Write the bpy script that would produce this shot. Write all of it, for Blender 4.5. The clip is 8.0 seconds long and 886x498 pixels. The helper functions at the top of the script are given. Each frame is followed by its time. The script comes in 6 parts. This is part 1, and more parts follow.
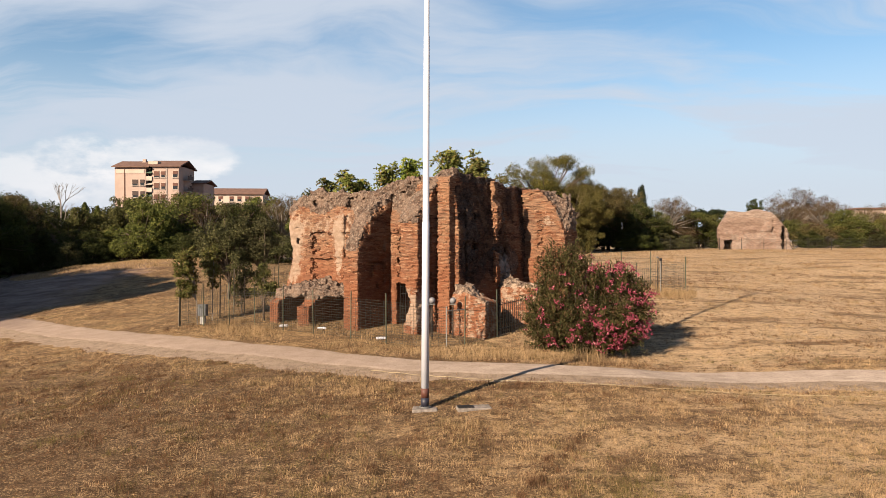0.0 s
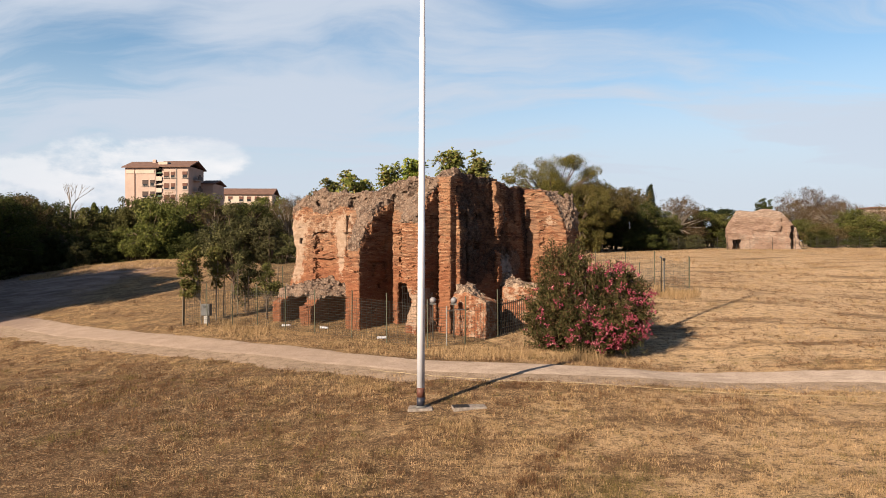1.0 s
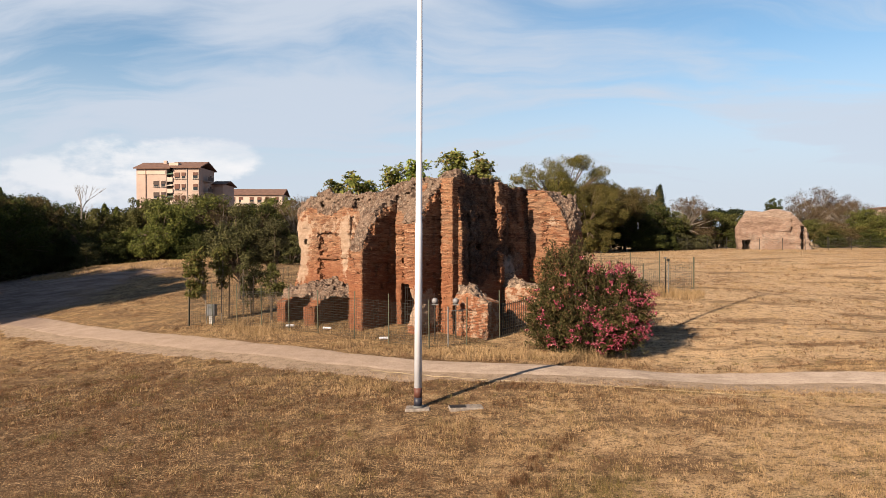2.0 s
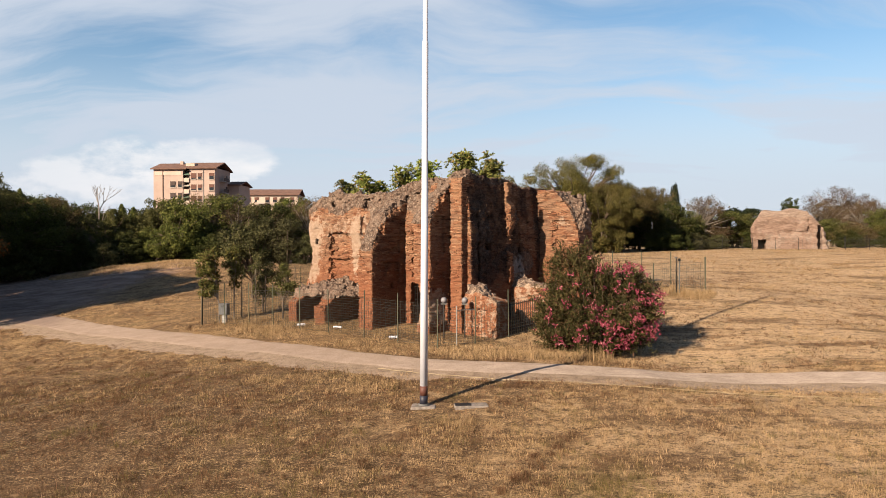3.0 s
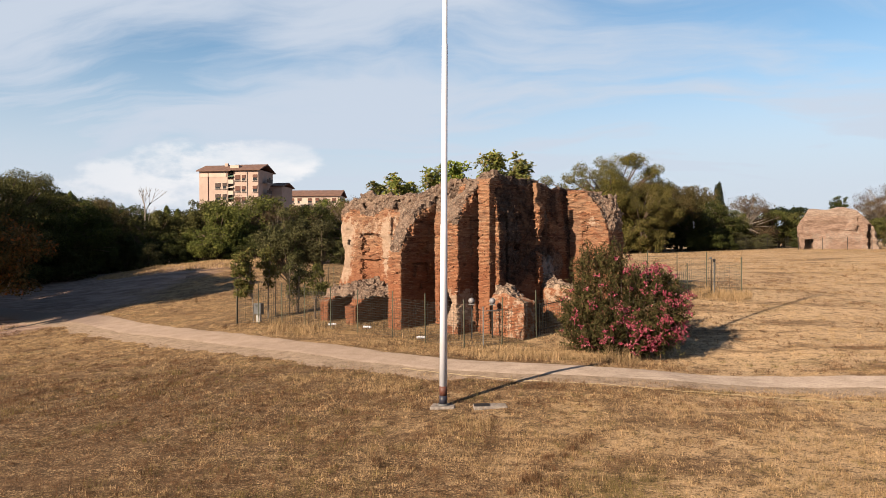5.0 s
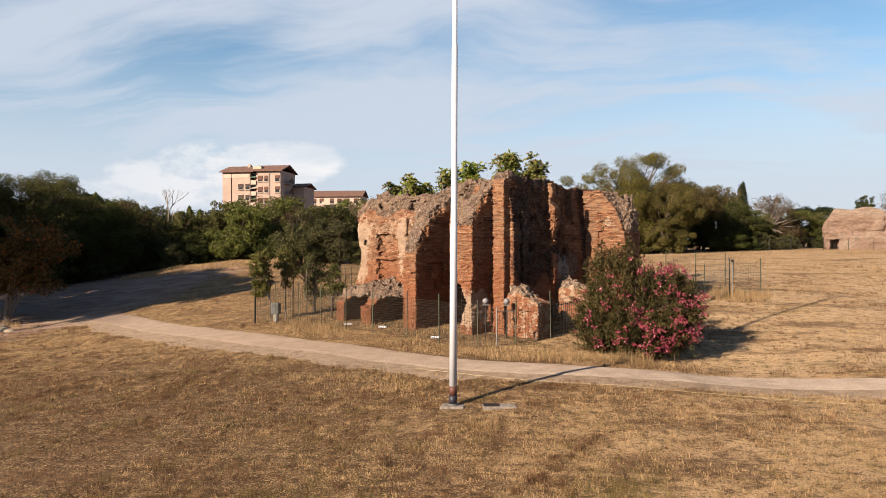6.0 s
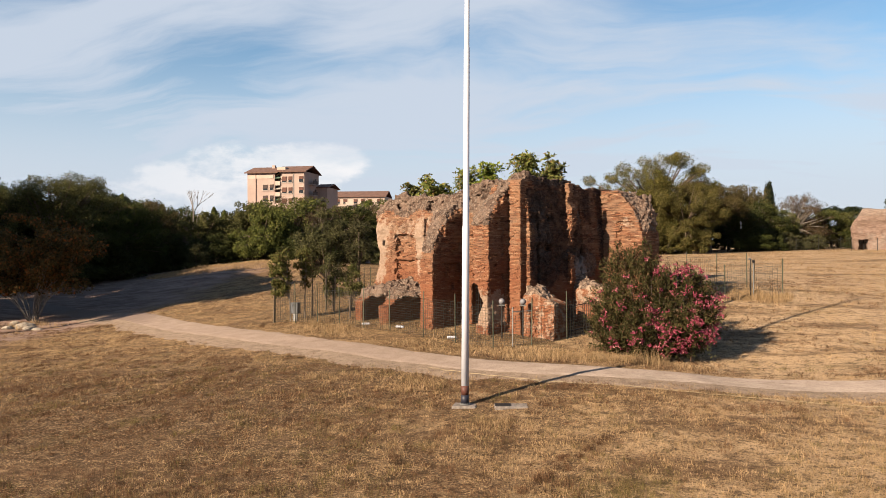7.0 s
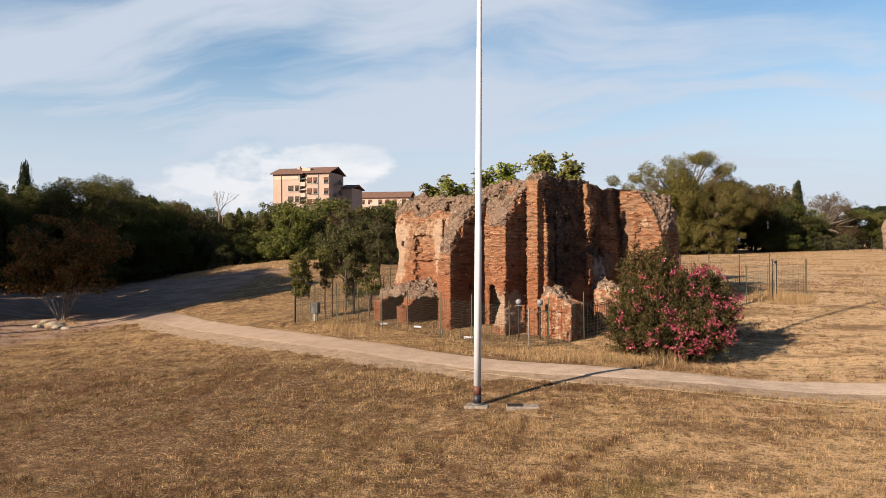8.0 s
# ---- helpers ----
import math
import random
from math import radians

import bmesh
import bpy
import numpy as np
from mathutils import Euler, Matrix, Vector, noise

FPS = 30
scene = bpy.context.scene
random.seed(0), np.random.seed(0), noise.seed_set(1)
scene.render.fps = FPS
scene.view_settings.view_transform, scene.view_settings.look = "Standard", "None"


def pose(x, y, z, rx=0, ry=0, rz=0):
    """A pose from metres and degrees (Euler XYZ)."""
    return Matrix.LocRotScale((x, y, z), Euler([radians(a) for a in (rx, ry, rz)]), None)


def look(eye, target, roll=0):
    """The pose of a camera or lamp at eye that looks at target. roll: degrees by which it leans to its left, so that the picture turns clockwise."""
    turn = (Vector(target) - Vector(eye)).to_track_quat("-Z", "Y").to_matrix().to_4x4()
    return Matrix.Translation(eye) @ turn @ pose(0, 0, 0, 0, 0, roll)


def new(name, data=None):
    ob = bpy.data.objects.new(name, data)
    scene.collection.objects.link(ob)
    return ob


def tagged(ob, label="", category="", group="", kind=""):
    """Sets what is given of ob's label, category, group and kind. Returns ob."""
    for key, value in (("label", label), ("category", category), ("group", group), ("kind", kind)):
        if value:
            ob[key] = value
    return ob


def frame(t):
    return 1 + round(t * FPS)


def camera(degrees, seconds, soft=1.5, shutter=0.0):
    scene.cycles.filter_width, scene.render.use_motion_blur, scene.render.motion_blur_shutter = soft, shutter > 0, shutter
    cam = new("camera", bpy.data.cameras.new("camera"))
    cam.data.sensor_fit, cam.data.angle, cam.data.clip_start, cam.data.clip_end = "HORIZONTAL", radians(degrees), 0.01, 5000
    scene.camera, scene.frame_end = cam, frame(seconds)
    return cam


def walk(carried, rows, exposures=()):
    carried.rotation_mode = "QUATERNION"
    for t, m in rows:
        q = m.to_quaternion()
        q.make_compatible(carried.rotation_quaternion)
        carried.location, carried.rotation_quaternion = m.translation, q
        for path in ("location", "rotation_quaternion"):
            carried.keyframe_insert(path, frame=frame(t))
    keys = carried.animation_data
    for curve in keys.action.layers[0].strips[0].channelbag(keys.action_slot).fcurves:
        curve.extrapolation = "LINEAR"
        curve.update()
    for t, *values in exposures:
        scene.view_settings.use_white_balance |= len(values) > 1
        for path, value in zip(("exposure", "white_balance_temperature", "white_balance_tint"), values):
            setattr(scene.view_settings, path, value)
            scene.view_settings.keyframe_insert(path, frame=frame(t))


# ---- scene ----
cam = camera(63.1, 8.0, soft=0.65)
METRES, EYE, TILT, LEAN, TURN = 3.2, 4.86, -0.6, 0.0, 0.0
ROWS = [
    (0.0, 0.0, 0.0, 0.0, 0.0, -0.0, -0.0),
    (0.5, 0.0616, -0.0135, -0.0006, 0.42, -0.01, 0.01),
    (1.0, 0.134, -0.0258, 0.0026, 0.8, -0.02, 0.02),
    (1.5, 0.2054, -0.0392, 0.013, 1.19, -0.01, 0.03),
    (3.0, 0.3582, -0.1242, 0.0084, 2.89, -0.01, 0.05),
    (3.5, 0.4154, -0.132, 0.0151, 3.66, -0.02, 0.07),
    (4.0, 0.4711, -0.1423, 0.0182, 4.52, -0.02, 0.08),
    (4.5, 0.5243, -0.1504, 0.0206, 5.4, -0.02, 0.1),
    (6.0, 0.7047, -0.1801, 0.0256, 8.06, 0.0, 0.08),
    (6.5, 0.7638, -0.1907, 0.0319, 8.98, 0.01, 0.08),
    (7.0, 0.8262, -0.2018, 0.0263, 9.99, 0.02, 0.07),
    (7.5, 0.8898, -0.2085, 0.0307, 10.99, 0.02, 0.08),
    (8.0, 0.9581, -0.2216, 0.032, 12.02, 0.04, 0.09),
]
walk(cam, [(t, pose(0, 0, EYE, TILT, LEAN, TURN) @ pose(METRES * x, METRES * y, METRES * z, 90 + pitch, roll, yaw)) for t, x, y, z, yaw, pitch, roll in ROWS],
     exposures=[(0.0, 1.65), (8.0, 1.65)])

# ---- light ----
SUN_AZ, SUN_EL = 221.0, 27.0      # compass degrees (0 = +y, clockwise) towards the sun; height above the horizon
sun_way = Vector((math.sin(radians(SUN_AZ)) * math.cos(radians(SUN_EL)), math.cos(radians(SUN_AZ)) * math.cos(radians(SUN_EL)), math.sin(radians(SUN_EL))))
sun_data = bpy.data.lights.new("sun", "SUN")
sun_data.energy, sun_data.angle, sun_data.color = 5.0, radians(0.6), (1.0, 0.8, 0.58)
sun = new("sun", sun_data)
sun.matrix_world = look((0, 0, 0), -sun_way)


class Nodes:
    """A short way to write node trees: call with a node type, the output wanted, then inputs by name."""

    def __init__(self, tree):
        self.tree = tree
        tree.nodes.clear()

    def __call__(self, kind, out=0, op="", **inputs):
        node = self.tree.nodes.new(kind)
        if op:
            node.operation = op
        for key, value in inputs.items():
            slot = node.inputs[int(key[1:])] if key[0] == "i" and key[1:].isdigit() else node.inputs[key.replace("_", " ")]
            if isinstance(value, bpy.types.NodeSocket):
                self.tree.links.new(value, slot)
            else:
                slot.default_value = value
        return node.outputs[out] if len(node.outputs) else None

    def math(self, op, a, b=0.0, c=0.0, clamp=False):
        done = self("ShaderNodeMath", 0, op, i0=a, i1=b, i2=c)
        done.node.use_clamp = clamp
        return done

    def mix(self, fac, a, b, blend="MIX"):
        node = self.tree.nodes.new("ShaderNodeMix")
        node.data_type, node.blend_type, node.clamp_factor = "RGBA", blend, True
        for slot, value in ((node.inputs[0], fac), (node.inputs[6], a), (node.inputs[7], b)):
            if isinstance(value, bpy.types.NodeSocket):
                self.tree.links.new(value, slot)
            else:
                slot.default_value = (*value, 1) if isinstance(value, tuple) and len(value) == 3 else value
        return node.outputs[2]

    def ramp(self, fac, lo, hi, a=0.0, b=1.0, smooth=True):
        done = self("ShaderNodeMapRange", Value=fac, From_Min=lo, From_Max=hi, To_Min=a, To_Max=b)
        done.node.interpolation_type = "SMOOTHSTEP" if smooth else "LINEAR"
        return done

    def noise(self, vector, scale, detail=4.0, rough=0.55, out=0):
        return self("ShaderNodeTexNoise", out, Vector=vector, Scale=scale, Detail=detail, Roughness=rough)

    def mapped(self, vector, scale=(1, 1, 1), rot=(0, 0, 0), loc=(0, 0, 0)):
        return self("ShaderNodeMapping", Vector=vector, Scale=scale, Rotation=rot, Location=loc)


# ---- sky: clear air with high thin streaks and a bank of white cloud low on the horizon ----
world = bpy.data.worlds.new("sky")
scene.world = world
world.use_nodes = True
n = Nodes(world.node_tree)
air = n("ShaderNodeTexSky")
air.node.sky_type, air.node.sun_disc = "NISHITA", False
air.node.sun_elevation, air.node.sun_rotation = radians(SUN_EL), radians(SUN_AZ)
air.node.dust_density, air.node.ozone_density = 0.6, 2.0
way = n("ShaderNodeTexCoord", 0)
sep = n.tree.nodes.new("ShaderNodeSeparateXYZ")
n.tree.links.new(way, sep.inputs[0])
wx, wy, wz = sep.outputs
up = n.math("ADD", n.math("MAXIMUM", wz, 0.0), 0.22)
flat = n("ShaderNodeCombineXYZ", X=n.math("DIVIDE", wx, up), Y=n.math("DIVIDE", wy, up), Z=0.0)
warp = n("ShaderNodeVectorMath", 0, "MULTIPLY_ADD", i0=n.noise(flat, 0.9, 3, 0.5, out=1), i1=(0.9, 0.9, 0.0), i2=flat)
streak = n.noise(n.mapped(warp, (0.5, 1.5, 1), (0, 0, radians(-24)), (3.1, 1.7, 0)), 1.2, 8, 0.58)
veil = n.noise(n.mapped(flat, (0.35, 0.9, 1), (0, 0, radians(-12)), (7.4, 2.2, 0)), 0.9, 4, 0.5)
streak_mask = n.ramp(n.math("ADD", n.math("MULTIPLY", streak, 0.9), n.math("MULTIPLY", veil, 0.42)), 0.5, 0.73)
haze = n.ramp(wz, 0.28, 0.05, 0.0, 1.0)
high = n.ramp(wz, 0.62, 0.36)
thin = n.math("MULTIPLY", n.math("MAXIMUM", n.math("MULTIPLY", streak_mask, high), haze), 0.92, clamp=True)
# cloud bank to the north-west
azim = n.math("ARCTAN2", wx, wy)
bank_at = n("ShaderNodeCombineXYZ", X=n.math("MULTIPLY", azim, 5.0), Y=n.math("MULTIPLY", wz, 9.0), Z=0.0)
puff = n.noise(bank_at, 1.7, 8, 0.6)
inside = n.math("MULTIPLY", n.ramp(azim, -0.7, -0.45, 0.84, 1.0), n.ramp(azim, -0.18, -0.34))
crest = n.ramp(azim, -0.62, -0.44, 0.125, 0.17)
height = n.math("MULTIPLY", n.ramp(wz, 0.02, 0.1, 0.72, 1.0), n.ramp(n.math("SUBTRACT", wz, crest), 0.015, -0.06))
bank = n.ramp(n.math("MULTIPLY", n.math("ADD", puff, 0.12), n.math("MULTIPLY", inside, height)), 0.44, 0.58)
colour = n.mix(thin, n("ShaderNodeHueSaturation", Hue=0.494, Saturation=1.1, Value=0.9, Color=air), (3.95, 4.37, 5.05))
body = n.noise(n.mapped(bank_at, (0.6, 1.0, 1), loc=(4, 2, 0)), 1.5, 6, 0.6)
colour = n.mix(n.math("MULTIPLY", bank, n.ramp(body, 0.36, 0.62, 0.35, n.ramp(azim, -0.56, -0.42, 0.6, 0.95))), colour, (6.1, 6.0, 6.05))
back = n("ShaderNodeBackground", Color=colour, Strength=0.05)
n("ShaderNodeOutputWorld", Surface=back)


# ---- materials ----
DULL = (0.66, 0.646, 0.677)      # lowers base colours overall, so that shade goes deeper at the raised exposure


def material(name):
    m = bpy.data.materials.new(name)
    m.use_nodes = True
    return m, Nodes(m.node_tree)


def finish(n, colour, rough=0.8, bump=None, strength=0.5, distance=0.02, metal=0.0, spec=0.3):
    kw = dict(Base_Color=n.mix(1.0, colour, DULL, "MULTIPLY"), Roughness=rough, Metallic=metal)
    shader = n.tree.nodes.new("ShaderNodeBsdfPrincipled")
    shader.inputs["Specular IOR Level"].default_value = spec
    for key, value in kw.items():
        slot = shader.inputs[key.replace("_", " ")]
        if isinstance(value, bpy.types.NodeSocket):
            n.tree.links.new(value, slot)
        else:
            slot.default_value = value
    if bump is not None:
        n.tree.links.new(n("ShaderNodeBump", Height=bump, Strength=strength, Distance=distance), shader.inputs["Normal"])
    n("ShaderNodeOutputMaterial", Surface=shader.outputs[0])
    return shader


def object_at(n):
    return n("ShaderNodeTexCoord", 3)


def plain(name, colour, rough=0.6, metal=0.0, vary=0.25, scale=6.0, bump=0.15):
    """A painted, metal or stone surface with faint stains and grain."""
    m, n = material(name)
    at = object_at(n)
    stain = n.noise(at, scale, 5)
    fine = n.noise(at, scale * 14, 3)
    dark = tuple(c * (1 - vary) for c in colour)
    lite = tuple(min(1, c * (1 + vary * 0.6)) for c in colour)
    finish(n, n.mix(n.ramp(n.math("ADD", n.math("MULTIPLY", stain, 0.7), n.math("MULTIPLY", fine, 0.3)), 0.3, 0.7), dark, lite), rough, fine, bump, 0.01, metal)
    return m


def leafy(name, dark, lite, dry=None, glow=0.22):
    """Leaves: each leaf its own shade, light passing through."""
    m, n = material(name)
    rand = n("ShaderNodeNewGeometry", 8)
    patch = n.noise(object_at(n), 0.6, 3)
    c = n.mix(n.ramp(n.math("ADD", n.math("MULTIPLY", rand, 0.55), n.math("MULTIPLY", patch, 0.6)), 0.25, 0.95), dark, lite)
    if dry:
        c = n.mix(n.ramp(rand, 0.8, 0.93), c, dry)
    tone = n("ShaderNodeObjectInfo", 5)
    c = n("ShaderNodeHueSaturation", Hue=n.ramp(tone, 0, 1, 0.485, 0.515, False), Saturation=n.ramp(tone, 0, 1, 0.9, 1.05, False), Value=n.ramp(tone, 0, 1, 0.85, 1.15, False), Color=c)
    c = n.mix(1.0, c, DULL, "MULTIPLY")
    front = n("ShaderNodeBsdfPrincipled", Base_Color=c, Roughness=0.7, Specular_IOR_Level=0.08)
    through_leaf = n("ShaderNodeBsdfTranslucent", Color=c)
    n("ShaderNodeOutputMaterial", Surface=n("ShaderNodeMixShader", i0=glow, i1=front, i2=through_leaf))
    return m


# ---- building blocks ----
rng = np.random.default_rng(7)


def lattice(ix, iy, iz, seed):
    """A repeatable random value 0..1 for whole-number places."""
    def word(v, k):
        return v.astype(np.int64).astype(np.uint32) * np.uint32(k)
    h = word(ix, 374761393) + word(iy, 668265263) + word(iz, 2147483647) + np.uint32((seed * 1274126177) & 0xFFFFFFFF)
    h = (h ^ (h >> np.uint32(13))) * np.uint32(1274126177)
    h = (h ^ (h >> np.uint32(16))) * np.uint32(2246822519)
    return ((h ^ (h >> np.uint32(15))) & np.uint32(0xFFFFFF)).astype(np.float32) / np.float32(0xFFFFFF)


def lumps(x, y, z, size, seed=0, octaves=2):
    """Smooth noise, about -1..1, whose largest lumps are size metres wide."""
    total, gain = 0, 1.0
    for k in range(octaves):
        px, py, pz = (np.asarray(v / size, np.float32) for v in (x, y, z))
        ix, iy, iz = np.floor(px), np.floor(py), np.floor(pz)
        fx, fy, fz = px - ix, py - iy, pz - iz
        fx, fy, fz = (f * f * (3 - 2 * f) for f in (fx, fy, fz))
        v = 0
        for a in (0, 1):
            for b in (0, 1):
                for c in (0, 1):
                    v = v + lattice(ix + a, iy + b, iz + c, seed + 17 * k) * (fx if a else 1 - fx) * (fy if b else 1 - fy) * (fz if c else 1 - fz)
        total, gain, size = total + gain * (2 * v - 1), gain * 0.5, size * 0.5
    return total


def mesh_of(name, verts, faces, mats=(), slots=None, smooth=False):
    """A mesh from numpy arrays: verts (n, 3); faces (m, 3) or (m, 4)."""
    me = bpy.data.meshes.new(name)
    verts, faces = np.asarray(verts, np.float32), np.asarray(faces, np.int32)
    m, k = faces.shape
    me.vertices.add(len(verts)), me.loops.add(m * k), me.polygons.add(m)
    me.vertices.foreach_set("co", verts.ravel())
    me.loops.foreach_set("vertex_index", faces.ravel())
    me.polygons.foreach_set("loop_start", np.arange(0, m * k, k, dtype=np.int32))
    for mat in mats:
        me.materials.append(mat)
    if slots is not None:
        me.polygons.foreach_set("material_index", np.asarray(slots, np.int32))
    me.polygons.foreach_set("use_smooth", np.full(m, smooth))
    me.update(calc_edges=True)
    return me


def thing(name, label, category, place=(0, 0, 0), turn=0.0, group="", kind=""):
    ob = new(name)
    ob.matrix_world = pose(*place, 0, 0, turn)
    return tagged(ob, label, category, group, kind)


def part(name, bm, mat, parent, label="", smooth=False):
    """One mesh object out of a bmesh (which is used up) or a ready mesh, under its parent."""
    if isinstance(bm, bmesh.types.BMesh):
        me = bpy.data.meshes.new(name)
        for f in bm.faces:
            f.smooth = smooth
        bm.to_mesh(me)
        bm.free()
        me.materials.append(mat)
    else:
        me = bm
        if mat is not None and not me.materials:
            me.materials.append(mat)
    ob = new(name, me)
    ob.parent = parent
    return tagged(ob, label)


def add_box(bm, centre, size, turn=None, bevel=0.0):
    got = bmesh.ops.create_cube(bm, size=1.0, matrix=Matrix.Translation(centre) @ (turn or Matrix()) @ Matrix.Diagonal((*size, 1)))
    if bevel:
        edges = list({e for v in got["verts"] for e in v.link_edges})
        bmesh.ops.bevel(bm, geom=edges, offset=bevel, segments=1, affect="EDGES")
    return bm


def box(centre, size, bevel=0.0, turn=None):
    return add_box(bmesh.new(), centre, size, turn, bevel)


def add_tube(bm, points, radii, sides=8):
    """A tapered tube along points."""
    rings = []
    for i, p in enumerate(points):
        p = Vector(p)
        way_on = (Vector(points[min(i + 1, len(points) - 1)]) - Vector(points[max(i - 1, 0)])).normalized()
        side = way_on.orthogonal().normalized()
        if abs(way_on.z) < 0.98:
            side = way_on.cross(Vector((0, 0, 1))).normalized()
        other = way_on.cross(side)
        rings.append([bm.verts.new(p + (side * math.cos(a) + other * math.sin(a)) * radii[i]) for a in (2 * math.pi * k / sides for k in range(sides))])
    for lower, upper in zip(rings, rings[1:]):
        for k in range(sides):
            bm.faces.new((lower[k], lower[(k + 1) % sides], upper[(k + 1) % sides], upper[k]))
    bm.faces.new(rings[0][::-1]), bm.faces.new(rings[-1])
    return bm


def tube(points, radii, sides=8):
    bm = add_tube(bmesh.new(), points, radii, sides)
    bmesh.ops.recalc_face_normals(bm, faces=bm.faces)
    return bm


# ---- the ground: a slope that rises away from the flagpole, falls to the left and carries a few mounds ----
MOUNDS = ((17, 46, 9, 0.56), (9, 28, 5, -0.53), (-30, 69, 13, 1.49), (-36, 46, 13, -1.73), (-24, 31, 11, -0.67), (-6, 36, 7, -0.1), (1.5, 33, 4, -0.29),
          (1, 16, 6, 0.11), (-21, 52, 9, 0.15), (-9, 24, 6, 0.07), (30, 40, 16, -1.33), (-45, 62, 14, -1.23), (4, 24, 6, 0.17))


def ground_at(x, y):
    x, y = np.asarray(x, np.float64), np.asarray(y, np.float64)
    z = -0.1758 + 0.0762 * 40 * np.tanh((y - 21) / 40) + 0.0319 * 30 * np.tanh(x / 30)
    for cx, cy, r, h in MOUNDS:
        z = z + h * np.exp(-((x - cx) ** 2 + (y - cy) ** 2) / r ** 2)
    near = np.exp(-((x / 60) ** 2 + ((y - 30) / 50) ** 2))
    return z + near * (0.03 * lumps(x, y, 0 * x, 2.3, 3, 2) + 0.06 * lumps(x, y, 0 * x, 6.0, 5, 1))


def zg(x, y):
    return float(ground_at(np.array([x]), np.array([y]))[0])


def strewn(lo, hi, step):
    return list(np.arange(lo, hi, step))


PATH_LINE = ((-75, 66), (-55, 60), (-42, 54.5), (-30, 48), (-22.5, 41), (-16.8, 36.6), (-9.6, 31.9), (-4.1, 28.6), (-0.1, 26.6), (4.4, 25.8), (10.6, 25.7), (16, 24.6), (24, 22.5), (38, 18), (60, 8), (90, -8))


def smooth_line(points, step=0.25):
    pts = np.array(points, float)
    pad = np.vstack([2 * pts[0] - pts[1], pts, 2 * pts[-1] - pts[-2]])
    out = []
    for i in range(len(pts) - 1):
        p0, p1, p2, p3 = pad[i:i + 4]
        for u in np.arange(0, 1, step / np.linalg.norm(p2 - p1)):
            out.append(0.5 * (2 * p1 + (p2 - p0) * u + (2 * p0 - 5 * p1 + 4 * p2 - p3) * u ** 2 + (3 * p1 - p0 - 3 * p2 + p3) * u ** 3))
    return np.array(out + [pts[-1]])


PATH = smooth_line(PATH_LINE)


def from_path(x, y):
    """Distance to the path's middle line, plus on its far side and minus on the near one."""
    line = PATH[::3]
    x, y = np.atleast_1d(np.asarray(x, np.float64)), np.atleast_1d(np.asarray(y, np.float64))
    best, sign = np.full(x.shape, 1e9), np.ones(x.shape)
    for i in range(len(line) - 1):
        d2 = (x - line[i, 0]) ** 2 + (y - line[i, 1]) ** 2
        near = d2 < best
        t = line[i + 1] - line[i]
        side = np.sign(t[0] * (y - line[i, 1]) - t[1] * (x - line[i, 0]))
        best, sign = np.where(near, d2, best), np.where(near, side, sign)
    return np.sqrt(best) * sign


# dry mown grass over brown earth
m_ground, n = material("dry_grass_ground")
at = object_at(n)
big = n.noise(n.mapped(at, (1, 1, 0)), 0.11, 4, 0.6)
mid = n.noise(n.mapped(at, (1, 1, 0)), 0.7, 5, 0.65)
tuft = n.noise(n.mapped(at, (1.0, 1.6, 0)), 5.0, 5, 0.75)
fleck = n.noise(n.mapped(at, (1.0, 1.3, 0), loc=(3, 8, 0)), 13.0, 4, 0.7)
streaks = n.noise(n.mapped(at, (0.12, 0.5, 0), (0, 0, 0.25)), 1.0, 6, 0.65)
straw_fine = n.noise(n.mapped(at, (1, 1, 0)), 34.0, 4, 0.7)
c = n.mix(n.ramp(n.math("ADD", n.math("MULTIPLY", mid, 0.6), n.math("MULTIPLY", tuft, 0.5)), 0.45, 0.64), (0.07, 0.04, 0.02), (0.3, 0.196, 0.092))
c = n.mix(n.ramp(straw_fine, 0.46, 0.66, 0.0, 0.75), c, (0.416, 0.292, 0.148))
c = n.mix(n.ramp(straw_fine, 0.46, 0.32, 0.0, 0.6), c, (0.068, 0.044, 0.024))
sep = n.tree.nodes.new("ShaderNodeSeparateXYZ")
n.tree.links.new(at, sep.inputs[0])
# the turf is thin and earthy on the west side, thicker and paler to the east
thin_turf = n.math("MULTIPLY", n.ramp(n.math("ADD", n.math("MULTIPLY", sep.outputs[0], -0.035), n.math("MULTIPLY", big, 1.1)), 0.3, 0.75, 0.0, 0.9), n.ramp(sep.outputs[1], 31, 25))
c = n.mix(thin_turf, c, n.mix(tuft, (0.06, 0.0384, 0.0216), (0.132, 0.0864, 0.0464)))
pale_turf = n.ramp(n.math("ADD", n.math("MULTIPLY", sep.outputs[0], 0.03), mid), 0.4, 0.9, 0.0, n.ramp(sep.outputs[1], 24, 30, 0.6, 0.82))
c = n.mix(pale_turf, c, (0.53, 0.39, 0.235))
c = n.mix(n.ramp(n.noise(n.mapped(at, (1, 1, 0), loc=(13, 4, 0)), 0.35, 4, 0.6), 0.56, 0.68, 0.0, 0.45), c, (0.096, 0.084, 0.032))
c = n.mix(n.ramp(fleck, 0.52, 0.63, 0.0, 0.75), c, (0.5, 0.345, 0.18))
c = n.mix(n.ramp(fleck, 0.48, 0.38, 0.0, 0.85), c, (0.04, 0.025, 0.014))
c = n.mix(n.ramp(streaks, 0.5, 0.62, 0.0, 0.8), c, (0.115, 0.07, 0.036))
c = n.mix(n.ramp(n.noise(n.mapped(at, (0.5, 2.0, 0), (0, 0, 0.2)), 1.0, 6, 0.75), 0.52, 0.66, 0.0, 0.6), c, (0.1, 0.062, 0.034))
